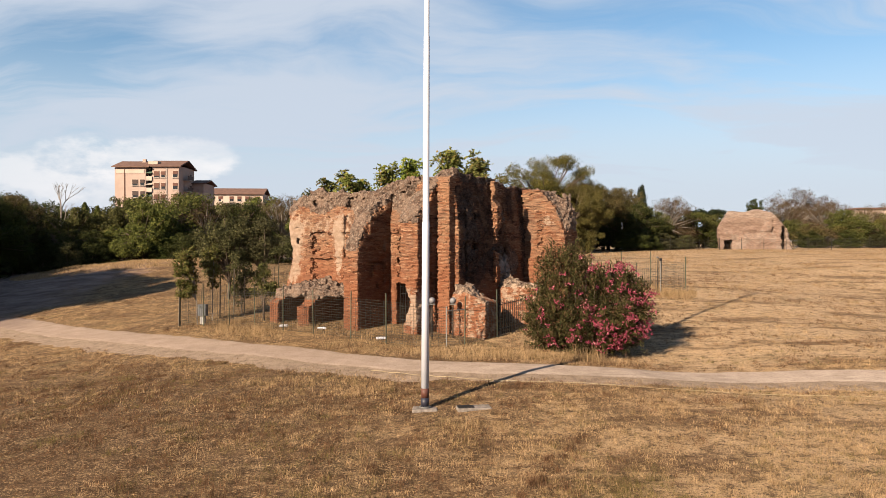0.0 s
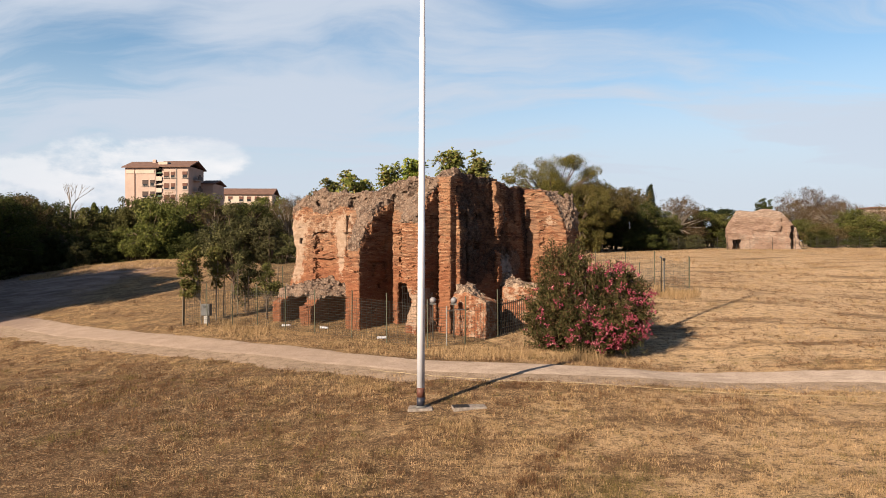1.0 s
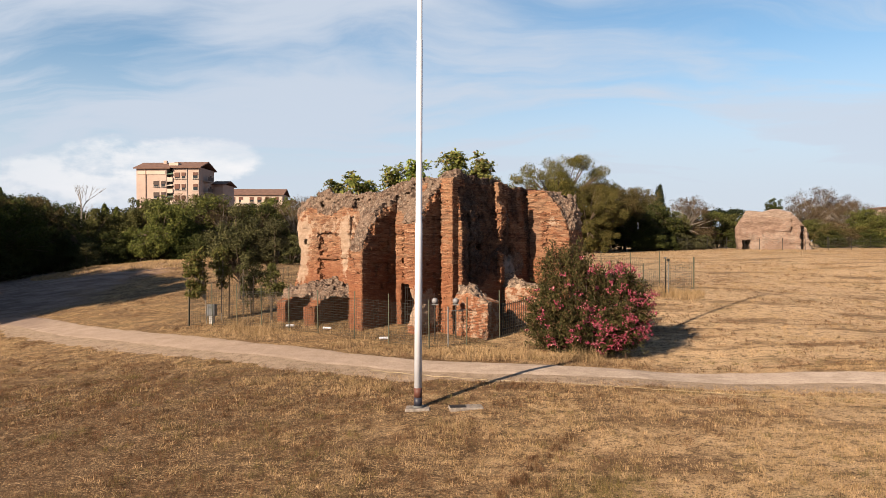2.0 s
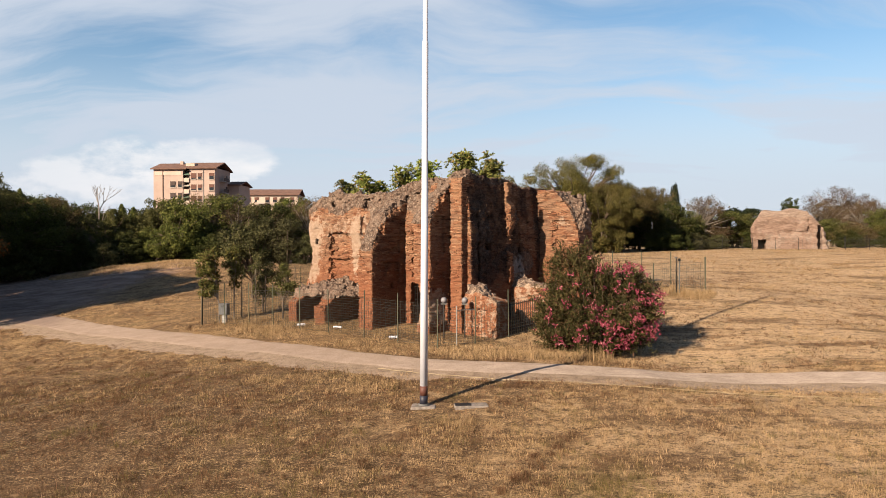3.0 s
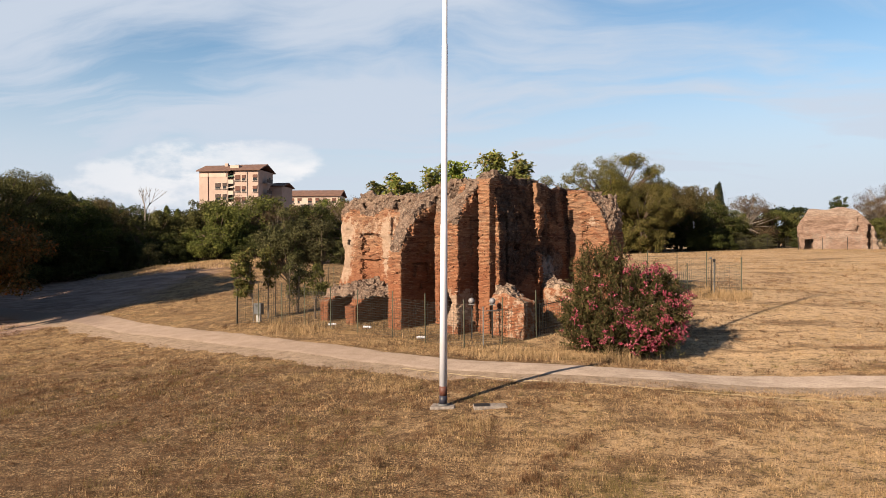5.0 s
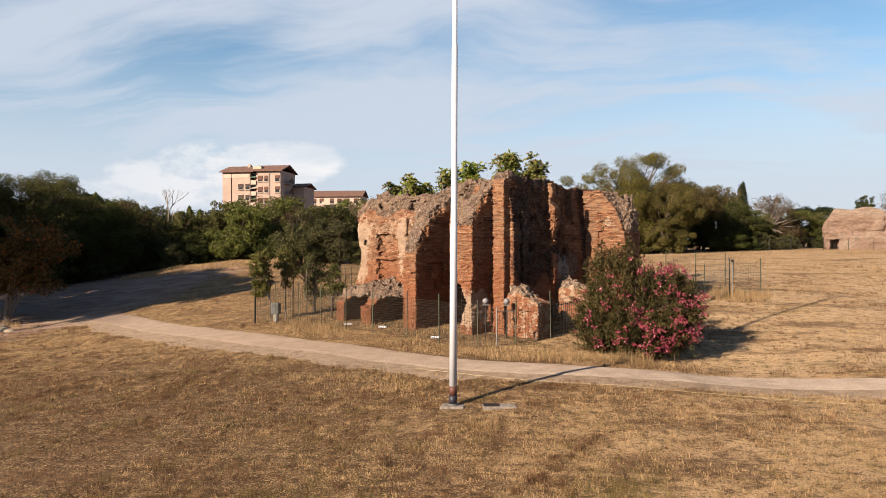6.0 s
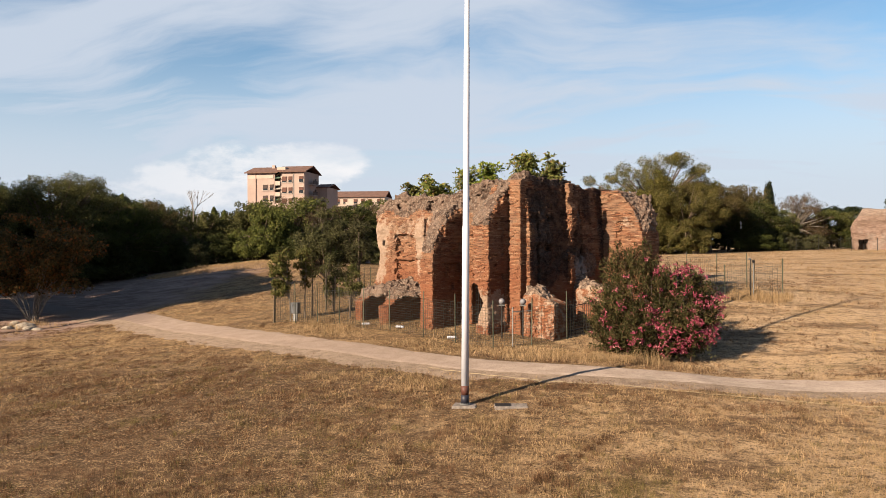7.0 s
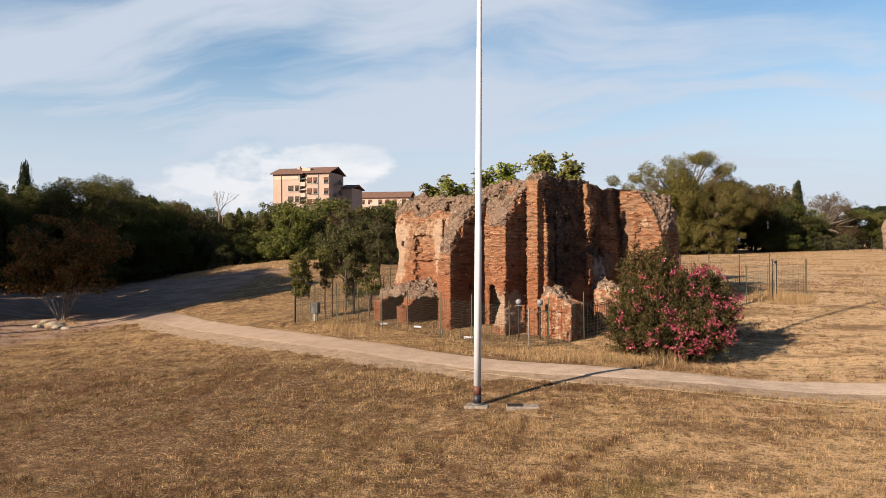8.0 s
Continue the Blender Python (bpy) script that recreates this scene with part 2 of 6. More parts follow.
# clumps: matted straw stands out from darker turf
clump = n.noise(n.mapped(at, (1, 1.4, 0)), 2.4, 5, 0.85)
c = n.mix(n.ramp(clump, 0.5, 0.38, 0.0, 0.8), c, (0.05, 0.031, 0.017))
c = n.mix(n.ramp(clump, 0.53, 0.66, 0.0, 0.45), c, (0.48, 0.335, 0.185))
c = n.mix(1.0, c, (1.1, 1.1, 1.1), "MULTIPLY")
# bare trodden earth at the roadside wood's edge, coloured to match the shade there
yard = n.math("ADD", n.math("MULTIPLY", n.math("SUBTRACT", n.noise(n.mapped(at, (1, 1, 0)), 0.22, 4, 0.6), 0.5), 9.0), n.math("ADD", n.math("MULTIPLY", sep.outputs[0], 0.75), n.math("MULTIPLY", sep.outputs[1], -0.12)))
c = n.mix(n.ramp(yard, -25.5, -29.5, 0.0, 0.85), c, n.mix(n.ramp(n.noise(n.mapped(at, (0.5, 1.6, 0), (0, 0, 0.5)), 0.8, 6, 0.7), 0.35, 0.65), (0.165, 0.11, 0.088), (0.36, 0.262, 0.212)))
finish(n, c, 0.95, n.math("ADD", tuft, n.math("MULTIPLY", straw_fine, 0.6)), 0.9, 0.05, spec=0.1)

xs = np.array([-3000, -1800, -1000, -600, -400, -300, -220] + strewn(-160, -60, 5) + strewn(-60, -28, 1.5) + strewn(-28, 28, 0.4) + strewn(28, 60, 1.5) + strewn(60, 161, 5) + [220, 300, 400, 600, 1000, 1800, 3000], float)
ys = np.array([-3000, -1500, -700, -300, -150, -80, -40] + strewn(-20, 8, 2) + strewn(8, 50, 0.4) + strewn(50, 80, 1.0) + strewn(80, 171, 4) + [220, 300, 400, 600, 1000, 1800, 3000], float)
gx, gy = np.meshgrid(xs, ys)
gz = ground_at(gx, gy)
ids = np.arange(gx.size).reshape(gx.shape)
quads = np.stack([ids[:-1, :-1], ids[:-1, 1:], ids[1:, 1:], ids[1:, :-1]], -1).reshape(-1, 4)
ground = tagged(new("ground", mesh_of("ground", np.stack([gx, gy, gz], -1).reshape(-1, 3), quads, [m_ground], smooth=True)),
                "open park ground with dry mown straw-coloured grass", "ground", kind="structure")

# the beaten path
m_path, n = material("beaten_earth_path")
at = object_at(n)
fine, mid = n.noise(at, 40, 4), n.noise(n.mapped(at, (1, 1, 0)), 1.3, 4)
c = n.mix(n.ramp(mid, 0.3, 0.7), (0.38, 0.305, 0.237), (0.5, 0.41, 0.325))
c = n.mix(n.ramp(n.noise(n.mapped(at, (1, 1, 0)), 7.0, 6, 0.75), 0.5, 0.64, 0, 0.5), c, (0.2, 0.148, 0.105))
c = n.mix(n.ramp(n.noise(n.mapped(at, (0.3, 1.2, 0), (0, 0, -0.3)), 1.4, 5, 0.7), 0.52, 0.66, 0, 0.45), c, (0.21, 0.16, 0.118))
c = n.mix(n.ramp(fine, 0.55, 0.68, 0, 0.6), c, (0.17, 0.13, 0.095))
sep = n.tree.nodes.new("ShaderNodeSeparateXYZ")
n.tree.links.new(at, sep.inputs[0])
# the west end is duller; within the wood's shade the earth's colour is darkened
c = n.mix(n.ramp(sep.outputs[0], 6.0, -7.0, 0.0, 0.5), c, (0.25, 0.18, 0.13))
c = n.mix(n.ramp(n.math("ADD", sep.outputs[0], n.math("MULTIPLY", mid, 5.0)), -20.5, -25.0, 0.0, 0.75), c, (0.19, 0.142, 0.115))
finish(n, c, 0.95, fine, 0.6, 0.02, spec=0.1)


def ribbon(name, line, half_far, half_near, lift, mat, rough_edge, across=10, seed=0):
    """A strip that lies on the ground along a line, with uneven edges."""
    t = np.gradient(line, axis=0)
    t /= np.linalg.norm(t, axis=1)[:, None]
    nor = np.stack([-t[:, 1], t[:, 0]], 1)
    far = half_far + rough_edge * lumps(line[:, 0], line[:, 1], 0 * line[:, 0], 0.9, seed, 3)
    near = half_near + rough_edge * lumps(line[:, 0], line[:, 1], 0 * line[:, 0], 0.8, seed + 9, 3)
    u = np.linspace(0, 1, across)
    off = -near[:, None] * (1 - u) + far[:, None] * u
    p = line[:, None, :] + nor[:, None, :] * off[..., None]
    z = ground_at(p[..., 0], p[..., 1]) + lift
    z[:, 0] -= lift * 1.2
    z[:, -1] -= lift * 1.2
    v = np.concatenate([p, z[..., None]], -1).reshape(-1, 3)
    i = np.arange(len(v)).reshape(len(line), across)
    q = np.stack([i[:-1, :-1], i[1:, :-1], i[1:, 1:], i[:-1, 1:]], -1).reshape(-1, 4)[:, ::-1]
    return mesh_of(name, v, q, [mat], smooth=True)


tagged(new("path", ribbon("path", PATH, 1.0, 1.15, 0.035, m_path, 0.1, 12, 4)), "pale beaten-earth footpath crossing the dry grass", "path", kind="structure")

# sparse gravelly verge on the near side
m_verge, n = material("worn_verge")
at = object_at(n)
grit, mid = n.noise(n.mapped(at, (1, 1, 0)), 15, 5, 0.75), n.noise(n.mapped(at, (1, 1, 0)), 2.2, 5, 0.65)
c = n.mix(n.ramp(mid, 0.35, 0.65), (0.225, 0.168, 0.118), (0.35, 0.27, 0.195))
c = n.mix(n.ramp(grit, 0.52, 0.66, 0, 0.7), c, (0.44, 0.35, 0.25))
c = n.mix(n.ramp(grit, 0.47, 0.36, 0, 0.8), c, (0.085, 0.062, 0.04))
finish(n, c, 0.95, grit, 0.8, 0.03, spec=0.1)
inner = PATH[(PATH[:, 0] > -34) & (PATH[:, 0] < 40)]
tagged(new("verge", ribbon("verge", inner, -0.7, 2.35, 0.016, m_verge, 0.3, 12, 14)), "worn gravelly verge beside the footpath", "verge", kind="structure")


# ---- ruins: solid bodies carved as a field and skinned ----
def box_field(s, q, z, lo, hi):
    d = [np.maximum(l - v, v - h) for v, l, h in zip((s, q, z), lo, hi)]
    return np.maximum(np.maximum(d[0], d[1]), d[2])


def skin(field, origin, step):
    """Quads over the zero level of a field on a grid (negative inside)."""
    inside = field < 0
    cells = np.zeros(tuple(k - 1 for k in field.shape), np.int8)
    for a in (0, 1):
        for b in (0, 1):
            for c in (0, 1):
                cells += inside[a:a + cells.shape[0], b:b + cells.shape[1], c:c + cells.shape[2]]
    live = np.argwhere((cells > 0) & (cells < 8))
    number = np.full(cells.shape, -1, np.int32)
    number[tuple(live.T)] = np.arange(len(live))
    corner = {}
    for a in (0, 1):
        for b in (0, 1):
            for c in (0, 1):
                corner[a, b, c] = field[live[:, 0] + a, live[:, 1] + b, live[:, 2] + c]
    total, count = np.zeros((len(live), 3)), np.zeros(len(live))
    for p in corner:
        for axis in range(3):
            if p[axis] == 0:
                r = tuple(1 if k == axis else v for k, v in enumerate(p))
                v0, v1 = corner[p], corner[r]
                cross = (v0 < 0) != (v1 < 0)
                u = np.where(cross, v0 / np.where(cross, v0 - v1, 1), 0)
                at_p = np.tile(np.array(p, float), (len(live), 1))
                at_p[:, axis] += u
                total[cross] += at_p[cross]
                count += cross
    verts = (live + total / np.maximum(count, 1)[:, None]) * step + np.array(origin)
    quads = []
    for axis in range(3):
        one, two = [k for k in range(3) if k != axis]
        lo = [slice(1, -1)] * 3
        lo[axis] = slice(0, -1)
        hi = [slice(1, -1)] * 3
        hi[axis] = slice(1, None)
        a, b = inside[tuple(lo)], inside[tuple(hi)]
        for flip, where in ((False, a & ~b), (True, ~a & b)):
            e = np.argwhere(where)
            if not len(e):
                continue
            e[:, one] += 1
            e[:, two] += 1
            ring = []
            for d1, d2 in ((0, 0), (-1, 0), (-1, -1), (0, -1)):
                k = e.copy()
                k[:, one] += d1
                k[:, two] += d2
                ring.append(number[tuple(k.T)])
            f = np.stack(ring, 1)
            turn_over = flip ^ (axis == 1)
            quads.append(f if turn_over is False else f[:, ::-1])
    return verts, np.concatenate(quads)


def brickwork(name, faded=0.0, each=""):
    """Thin Roman bricks, weathered in bands; where the facing is lost (attribute 'loss') the rubble core shows.
    each: "island" or "object" for bricks that are pieces of their own, toned one by one."""
    m, n = material(name)
    at = n("ShaderNodeNewGeometry", 0) if each == "object" else object_at(n)
    sep = n.tree.nodes.new("ShaderNodeSeparateXYZ")
    n.tree.links.new(at, sep.inputs[0])
    run = n.math("ADD", sep.outputs[0], sep.outputs[1])
    wall = n("ShaderNodeCombineXYZ", X=run, Y=sep.outputs[2], Z=0.0)
    wob = n("ShaderNodeVectorMath", 0, "MULTIPLY_ADD", i0=n.noise(at, 1.6, 3, out=1), i1=(0.05, 0.025, 0.0), i2=wall)
    course = n("ShaderNodeTexBrick", Vector=wob, Color1=(0.2, 0.072, 0.036, 1), Color2=(0.35, 0.185, 0.1, 1), Mortar=(0.085, 0.05, 0.032, 1), Scale=1.0, Mortar_Size=0.014, Mortar_Smooth=0.4, Bias=-0.1, Brick_Width=0.31, Row_Height=0.062)
    gap = course.node.outputs[1]
    if each:
        tone = n("ShaderNodeObjectInfo", 5) if each == "object" else n("ShaderNodeNewGeometry", 8)
        course = n.mix(tone, (0.165, 0.064, 0.034), (0.35, 0.186, 0.1))
        course = n.mix(n.ramp(tone, 0.86, 0.93, 0.0, 0.8), course, (0.44, 0.3, 0.19))
        course = n.mix(n.ramp(tone, 0.1, 0.05, 0.0, 0.8), course, (0.06, 0.026, 0.017))
        gap = 0.0
    bands = n.noise(n.mapped(at, (2.0, 2.0, 15.0)), 1.1, 5, 0.65)
    bands_fine = n.noise(n.mapped(at, (2.4, 2.4, 26.0)), 1.0, 5, 0.72)
    blotch = n.noise(at, 0.75, 5, 0.6)
    grain = n.noise(at, 26, 4, 0.65)
    c = n.mix(n.ramp(bands, 0.42, 0.6, 0.0, 0.6), course, (0.168, 0.056, 0.024))
    c = n.mix(n.ramp(bands_fine, 0.55, 0.68, 0.0, 0.5), c, (0.38, 0.225, 0.125))
    c = n.mix(n.ramp(bands_fine, 0.455, 0.37, 0.0, 0.85), c, (0.04, 0.02, 0.014))
    c = n.mix(n.ramp(blotch, 0.52, 0.68, 0.0, 0.45), c, (0.35, 0.205, 0.115))
    c = n.mix(n.ramp(n.noise(at, 9.0, 4, 0.7), 0.6, 0.7, 0.0, 0.5), c, (0.42, 0.3, 0.2))
    c = n.mix(n.ramp(n.noise(at, 6.0, 4, 0.7), 0.6, 0.7, 0.0, 0.7), c, (0.08, 0.044, 0.032))
    c = n.mix(n.ramp(n.noise(at, 0.45, 5, 0.65), 0.52, 0.64, 0.0, 0.5), c, (0.136, 0.092, 0.068))
    # dark streaks painted in for raked courses, whose relief flat shade hides
    c = n.mix(n.ramp(n.noise(n.mapped(at, (1.4, 1.4, 13.0), loc=(2, 7, 3)), 1.0, 5, 0.7), 0.54, 0.62, 0.0, 0.7), c, (0.034, 0.018, 0.013))
    # the lower courses were refaced in smooth red brick; higher up the old ones are raked out and sandy
    old = n.ramp(n.math("ADD", sep.outputs[2], n.math("MULTIPLY", n.math("SUBTRACT", n.noise(at, 0.5, 4, 0.6), 0.5), 5.0)), 2.6, 5.4)
    c = n.mix(n.math("MULTIPLY", n.math("SUBTRACT", 1.0, old), 0.55), c, n.mix(n.noise(at, 3.0, 4, 0.6), (0.2, 0.075, 0.038), (0.29, 0.125, 0.066)))
    sandy = n.ramp(n.noise(n.mapped(at, (1.0, 1.0, 3.0), loc=(5, 2, 9)), 1.3, 5, 0.7), 0.4, 0.62)
    c = n.mix(n.math("MULTIPLY", n.math("MULTIPLY", old, sandy), 0.5), c, n.mix(bands_fine, (0.25, 0.15, 0.09), (0.43, 0.29, 0.185)))
    # rubble core: lumps of tuff in grey lime
    stones = n("ShaderNodeTexVoronoi", 0, Vector=at, Scale=7.0, Randomness=1.0)
    stone_tone = n("ShaderNodeTexVoronoi", 1, Vector=at, Scale=7.0, Randomness=1.0)
    core = n.mix(n.ramp(stones, 0.15, 0.5), (0.265, 0.198, 0.15), (0.055, 0.038, 0.029))
    core = n.mix(0.35, core, n.mix(n.ramp(stone_tone, 0.2, 0.8), (0.176, 0.104, 0.068), (0.288, 0.232, 0.18)))
    core = n.mix(n.ramp(n.noise(at, 5.0, 6, 0.75), 0.48, 0.6, 0.0, 0.85), core, (0.06, 0.042, 0.032))
    core = n.mix(n.ramp(n.noise(at, 1.2, 5, 0.7), 0.45, 0.62, 0.0, 0.5), core, (0.235, 0.17, 0.125))
    core = n.mix(n.ramp(grain, 0.53, 0.68, 0.0, 0.6), core, (0.33, 0.255, 0.195))
    loss = n("ShaderNodeAttribute", 2)
    loss.node.attribute_name = "loss"
    bare = n.ramp(n.math("ADD", loss, n.math("MULTIPLY", n.math("SUBTRACT", n.noise(at, 2.6, 5, 0.65), 0.5), 0.9)), 0.42, 0.58)
    pale = n("ShaderNodeAttribute", 2)
    pale.node.attribute_name = "plaster"
    coat = n.ramp(n.math("ADD", pale, n.math("MULTIPLY", n.math("SUBTRACT", n.noise(at, 2.6, 6, 0.75), 0.5), 1.5)), 0.45, 0.6)
    soot_shade = n("ShaderNodeAttribute", 2)
    soot_shade.node.attribute_name = "soot_shade"
    c = n.mix(bare, c, core)
    c = n.mix(n.math("MULTIPLY", coat, 0.85), c, n.mix(n.ramp(n.noise(at, 5, 5, 0.7), 0.35, 0.65), (0.33, 0.24, 0.168), (0.43, 0.335, 0.25)))
    # black crust in patches, deepened to put the wall's shade into its colour
    grey = n.ramp(n.math("ADD", soot_shade, n.math("MULTIPLY", n.math("SUBTRACT", n.noise(at, 1.1, 5, 0.65), 0.5), 1.2)), 0.4, 0.65)
    crust_shade = n.mix(n.ramp(n.noise(n.mapped(at, (1, 1, 2.2)), 4.0, 6, 0.75), 0.42, 0.62), (0.011, 0.007, 0.006), (0.066, 0.045, 0.037))
    c = n.mix(n.math("MULTIPLY", grey, n.ramp(n.noise(at, 2.2, 5, 0.7), 0.35, 0.6, 0.95, 0.6)), c, crust_shade)
    white = n("ShaderNodeAttribute", 2)
    white.node.attribute_name = "lime"
    wash = n.ramp(n.math("ADD", white, n.math("MULTIPLY", n.math("SUBTRACT", n.noise(at, 2.0, 6, 0.75), 0.5), 1.3)), 0.4, 0.75)
    c = n.mix(n.math("MULTIPLY", wash, 0.8), c, n.mix(n.noise(at, 7, 5, 0.7), (0.2, 0.18, 0.165), (0.38, 0.35, 0.32)))
    if faded:
        c = n.mix(faded, c, n.mix(n.ramp(bands, 0.4, 0.6), (0.215, 0.16, 0.125), (0.33, 0.262, 0.21)))
    relief = n.math("ADD", n.math("MULTIPLY", n.math("SUBTRACT", 1.0, gap), 0.45), n.math("ADD", n.math("MULTIPLY", bands_fine, 0.9), n.math("MULTIPLY", bands, 0.7)))
    relief = n.math("ADD", n.math("MULTIPLY", relief, n.math("SUBTRACT", 1.0, bare)), n.math("ADD", n.math("MULTIPLY", grain, 0.4), n.math("MULTIPLY", n.math("SUBTRACT", 1.0, stones), n.math("MULTIPLY", bare, 1.8))))
    finish(n, c, 0.92, relief, 1.0, 0.05, spec=0.1)
    return m


m_brick = brickwork("roman_brick")
m_brick_facing = brickwork("roman_brick_facing", each="island")
m_brick_piece = brickwork("roman_brick_piece", each="object")

RUIN_PLACE, RUIN_TURN = (-8.6, 41.0, 0.0), -37.9
STEP = 0.05
ORIGIN = (-1.3, -3.3, -0.5)
SHAPE = (312, 308, 186)


def cap(v, *stops):
    return np.interp(v, [a for a, _ in stops], [b for _, b in stops]).astype(np.float32)


def build_ruin():
    s = (ORIGIN[0] + STEP * np.arange(SHAPE[0], dtype=np.float32))[:, None, None]
    q = (ORIGIN[1] + STEP * np.arange(SHAPE[1], dtype=np.float32))[None, :, None]
    z = (ORIGIN[2] + STEP * np.arange(SHAPE[2], dtype=np.float32))[None, None, :]
    # the top of the main block: higher over the corner, uneven along the rims
    top = cap(s, (-1, 7.0), (0, 7.25), (2, 7.45), (4, 7.4), (6, 7.65), (7.3, 8.05), (9, 8.1), (10, 8.0), (11, 8.3), (12, 8.3)) - cap(q, (0.5, 0.0), (2, 0.15), (3.5, 0.25), (5, 0.5), (8, 0.6), (11, 0.9))
    top = top + cap(s, (0, 0.28), (8.5, 0.24), (10.5, 0.12)) * lumps(s, q, 0 * s, 1.1, 21, 3) - 0.5 * np.exp(-(((s - 5.5) / 2.5) ** 2 + ((q - 5.5) / 2.5) ** 2))
    edge = 0.25 * cap(z, (5.5, 0.0), (7.5, 1.0), (9, 1.6))
    main = np.maximum(box_field(s, q, z, (-0.7, 0.0, -2), (11.55, 11.4, 12)) + edge, z - top)
    # left corner worn round
    main = np.maximum(main, (-(s + 0.7) - q + 0.5 - 0.25 * np.sin(z * 1.1)) * 0.707)
    main = np.maximum(main, -0.7 + cap(z, (2.0, 0.0), (4.8, 0.05), (5.3, 0.3), (7.5, 0.5)) - s)
    corner_cut = box_field(s, q, z, (10.38, -2, -2), (13, 0.38, 12))
    main = np.maximum(main, -corner_cut)
    # sunk panels with toothed edges on the sunlit wall
    tooth = (0.22 * (np.sin(z * 9.2) > 0)).astype(np.float32)
    panel = np.maximum(np.maximum(np.maximum(1.55 + tooth - s, s - 3.32), np.maximum(q - 0.19, -q - 1)), np.maximum(2.2 - z, z - 5.3))
    panel = np.maximum(panel, -(np.abs(z - 4.05) - 0.12))
    main = np.maximum(main, -panel)
    main = np.minimum(main, box_field(s, q, z, (3.45, -0.1, -1), (4.3, 0.3, 6.3)))
    panel2 = np.maximum(np.maximum(np.maximum(8.0 + tooth * 0.8 - s, s - 8.62), np.maximum(q - 0.1, -q - 1)), np.maximum(3.0 - z, z - 7.0))
    main = np.maximum(main, -panel2)
    # doorway, put-log holes, a small arched drain
    door = box_field(s, q, z, (7.92, -1, -1), (8.9, 1.6, 2.78))
    main = np.maximum(main, -door)
    for hs, hz, w in ((1.68, 7.02, 0.11), (4.32, 6.94, 0.12), (0.55, 4.85, 0.14), (8.3, 5.6, 0.06), (8.3, 4.7, 0.06), (2.1, 4.5, 0.07), (3.0, 6.2, 0.07)):
        main = np.maximum(main, -box_field(s, q, z, (hs - w, -1, hz - 1.4 * w), (hs + w, 0.5, hz + 1.4 * w)))
    for hq, hz in ((1.9, 4.6), (1.9, 6.1), (5.2, 4.4), (5.2, 5.9)):
        main = np.maximum(main, -box_field(s, q, z, (11.2, hq - 0.08, hz - 0.1), (12, hq + 0.08, hz + 0.1)))
    # upright slots where ribs have fallen from the shaded wall
    for q0, z0, z1 in ((1.0, 2.6, 6.9), (4.35, 3.0, 7.2)):
        main = np.maximum(main, -box_field(s, q, z, (11.3, q0, z0), (12, q0 + 0.13, z1)))
    # toothed panel on the end buttress
    end_panel = np.maximum(np.maximum(np.maximum(12.35 + tooth - s, s - 13.5), np.maximum(q - 6.39, 6.0 - q)), np.maximum(2.4 - z, z - 6.0))
    bodies = [("wall", main)]

    def add(name, lo, hi, upper=None):
        d = box_field(s, q, z, lo, hi)
        if upper is not None:
            d = np.maximum(d, (z - upper) * 0.75)
        bodies.append((name, d))

    add("buttress", (6.5, -2.28, -2), (7.49, 0.6, 12), cap(q, (-2.4, 4.35), (-2.0, 5.2), (-1.5, 6.0), (-0.8, 6.75), (0, 7.25), (0.6, 7.6)))
    waist = np.float32(0.2) * np.exp(-((z - 1.9) / 0.8) ** 2) + np.float32(0.1) * (z < 3.1)
    second = box_field(s, q, z, (9.38, -1.34, -2), (10.45, 0.6, 12))
    second = np.maximum(second, np.maximum(9.38 + waist * 1.2 - s, np.maximum(s - 10.45 + waist * 0.9, -1.34 + waist * 0.6 - q)))
    bodies.append(("buttress", np.maximum(second, (z - cap(q, (-1.5, 5.7), (-1.2, 6.3), (-0.7, 6.95), (0, 7.6), (0.6, 8.0))) * 0.75)))
    add("pilaster", (10.6, -0.03, -2), (11.3, 0.9, 8.12))
    add("buttress_stub", (11.45, -0.02, -2), (13.35, 0.95, 12), cap(s, (11.4, 2.65), (11.8, 2.95), (12.3, 2.75), (12.7, 2.35), (13.4, 2.2)))
    bodies[-1] = (bodies[-1][0], np.maximum(bodies[-1][1], -np.maximum(np.maximum(np.maximum(11.95 + tooth - s, s - 12.95), q - 0.07), np.maximum(0.2 - z, z - 1.7))))
    add("buttress_stub", (11.4, 3.7, -2), (14.1, 4.65, 12), cap(s, (11.5, 3.25), (12.1, 2.95), (13, 2.85), (14.1, 2.6)))
    rag = 0.16 * np.sin(z * 2.3 + 0.6) + 0.1 * np.sin(z * 7.7 + 1)
    d = box_field(s, q, z, (11.4, 3.3, 2.8), (11.8, 3.68, 7.9))
    bodies.append(("broken_rib", np.maximum(d, s - 11.72 - rag)))
    slope = cap(s, (11.5, 7.7), (12.5, 7.6), (12.9, 7.2), (13.4, 6.6), (13.75, 6.0), (14.0, 5.1))
    add("buttress", (11.4, 6.3, -2), (13.98, 7.7, 12), slope + np.clip((q - 6.4) / 0.7, 0, 1) * cap(s, (12.4, 0.0), (13.0, 0.3), (13.75, 1.1), (14.0, 1.6)))
    bodies[-1] = (bodies[-1][0], np.maximum(bodies[-1][1], -end_panel))
    add("buttress", (11.4, 10.0, -2), (12.05, 10.95, 12), cap(s, (11.5, 6.0), (11.9, 5.6), (12.3, 5.0)))
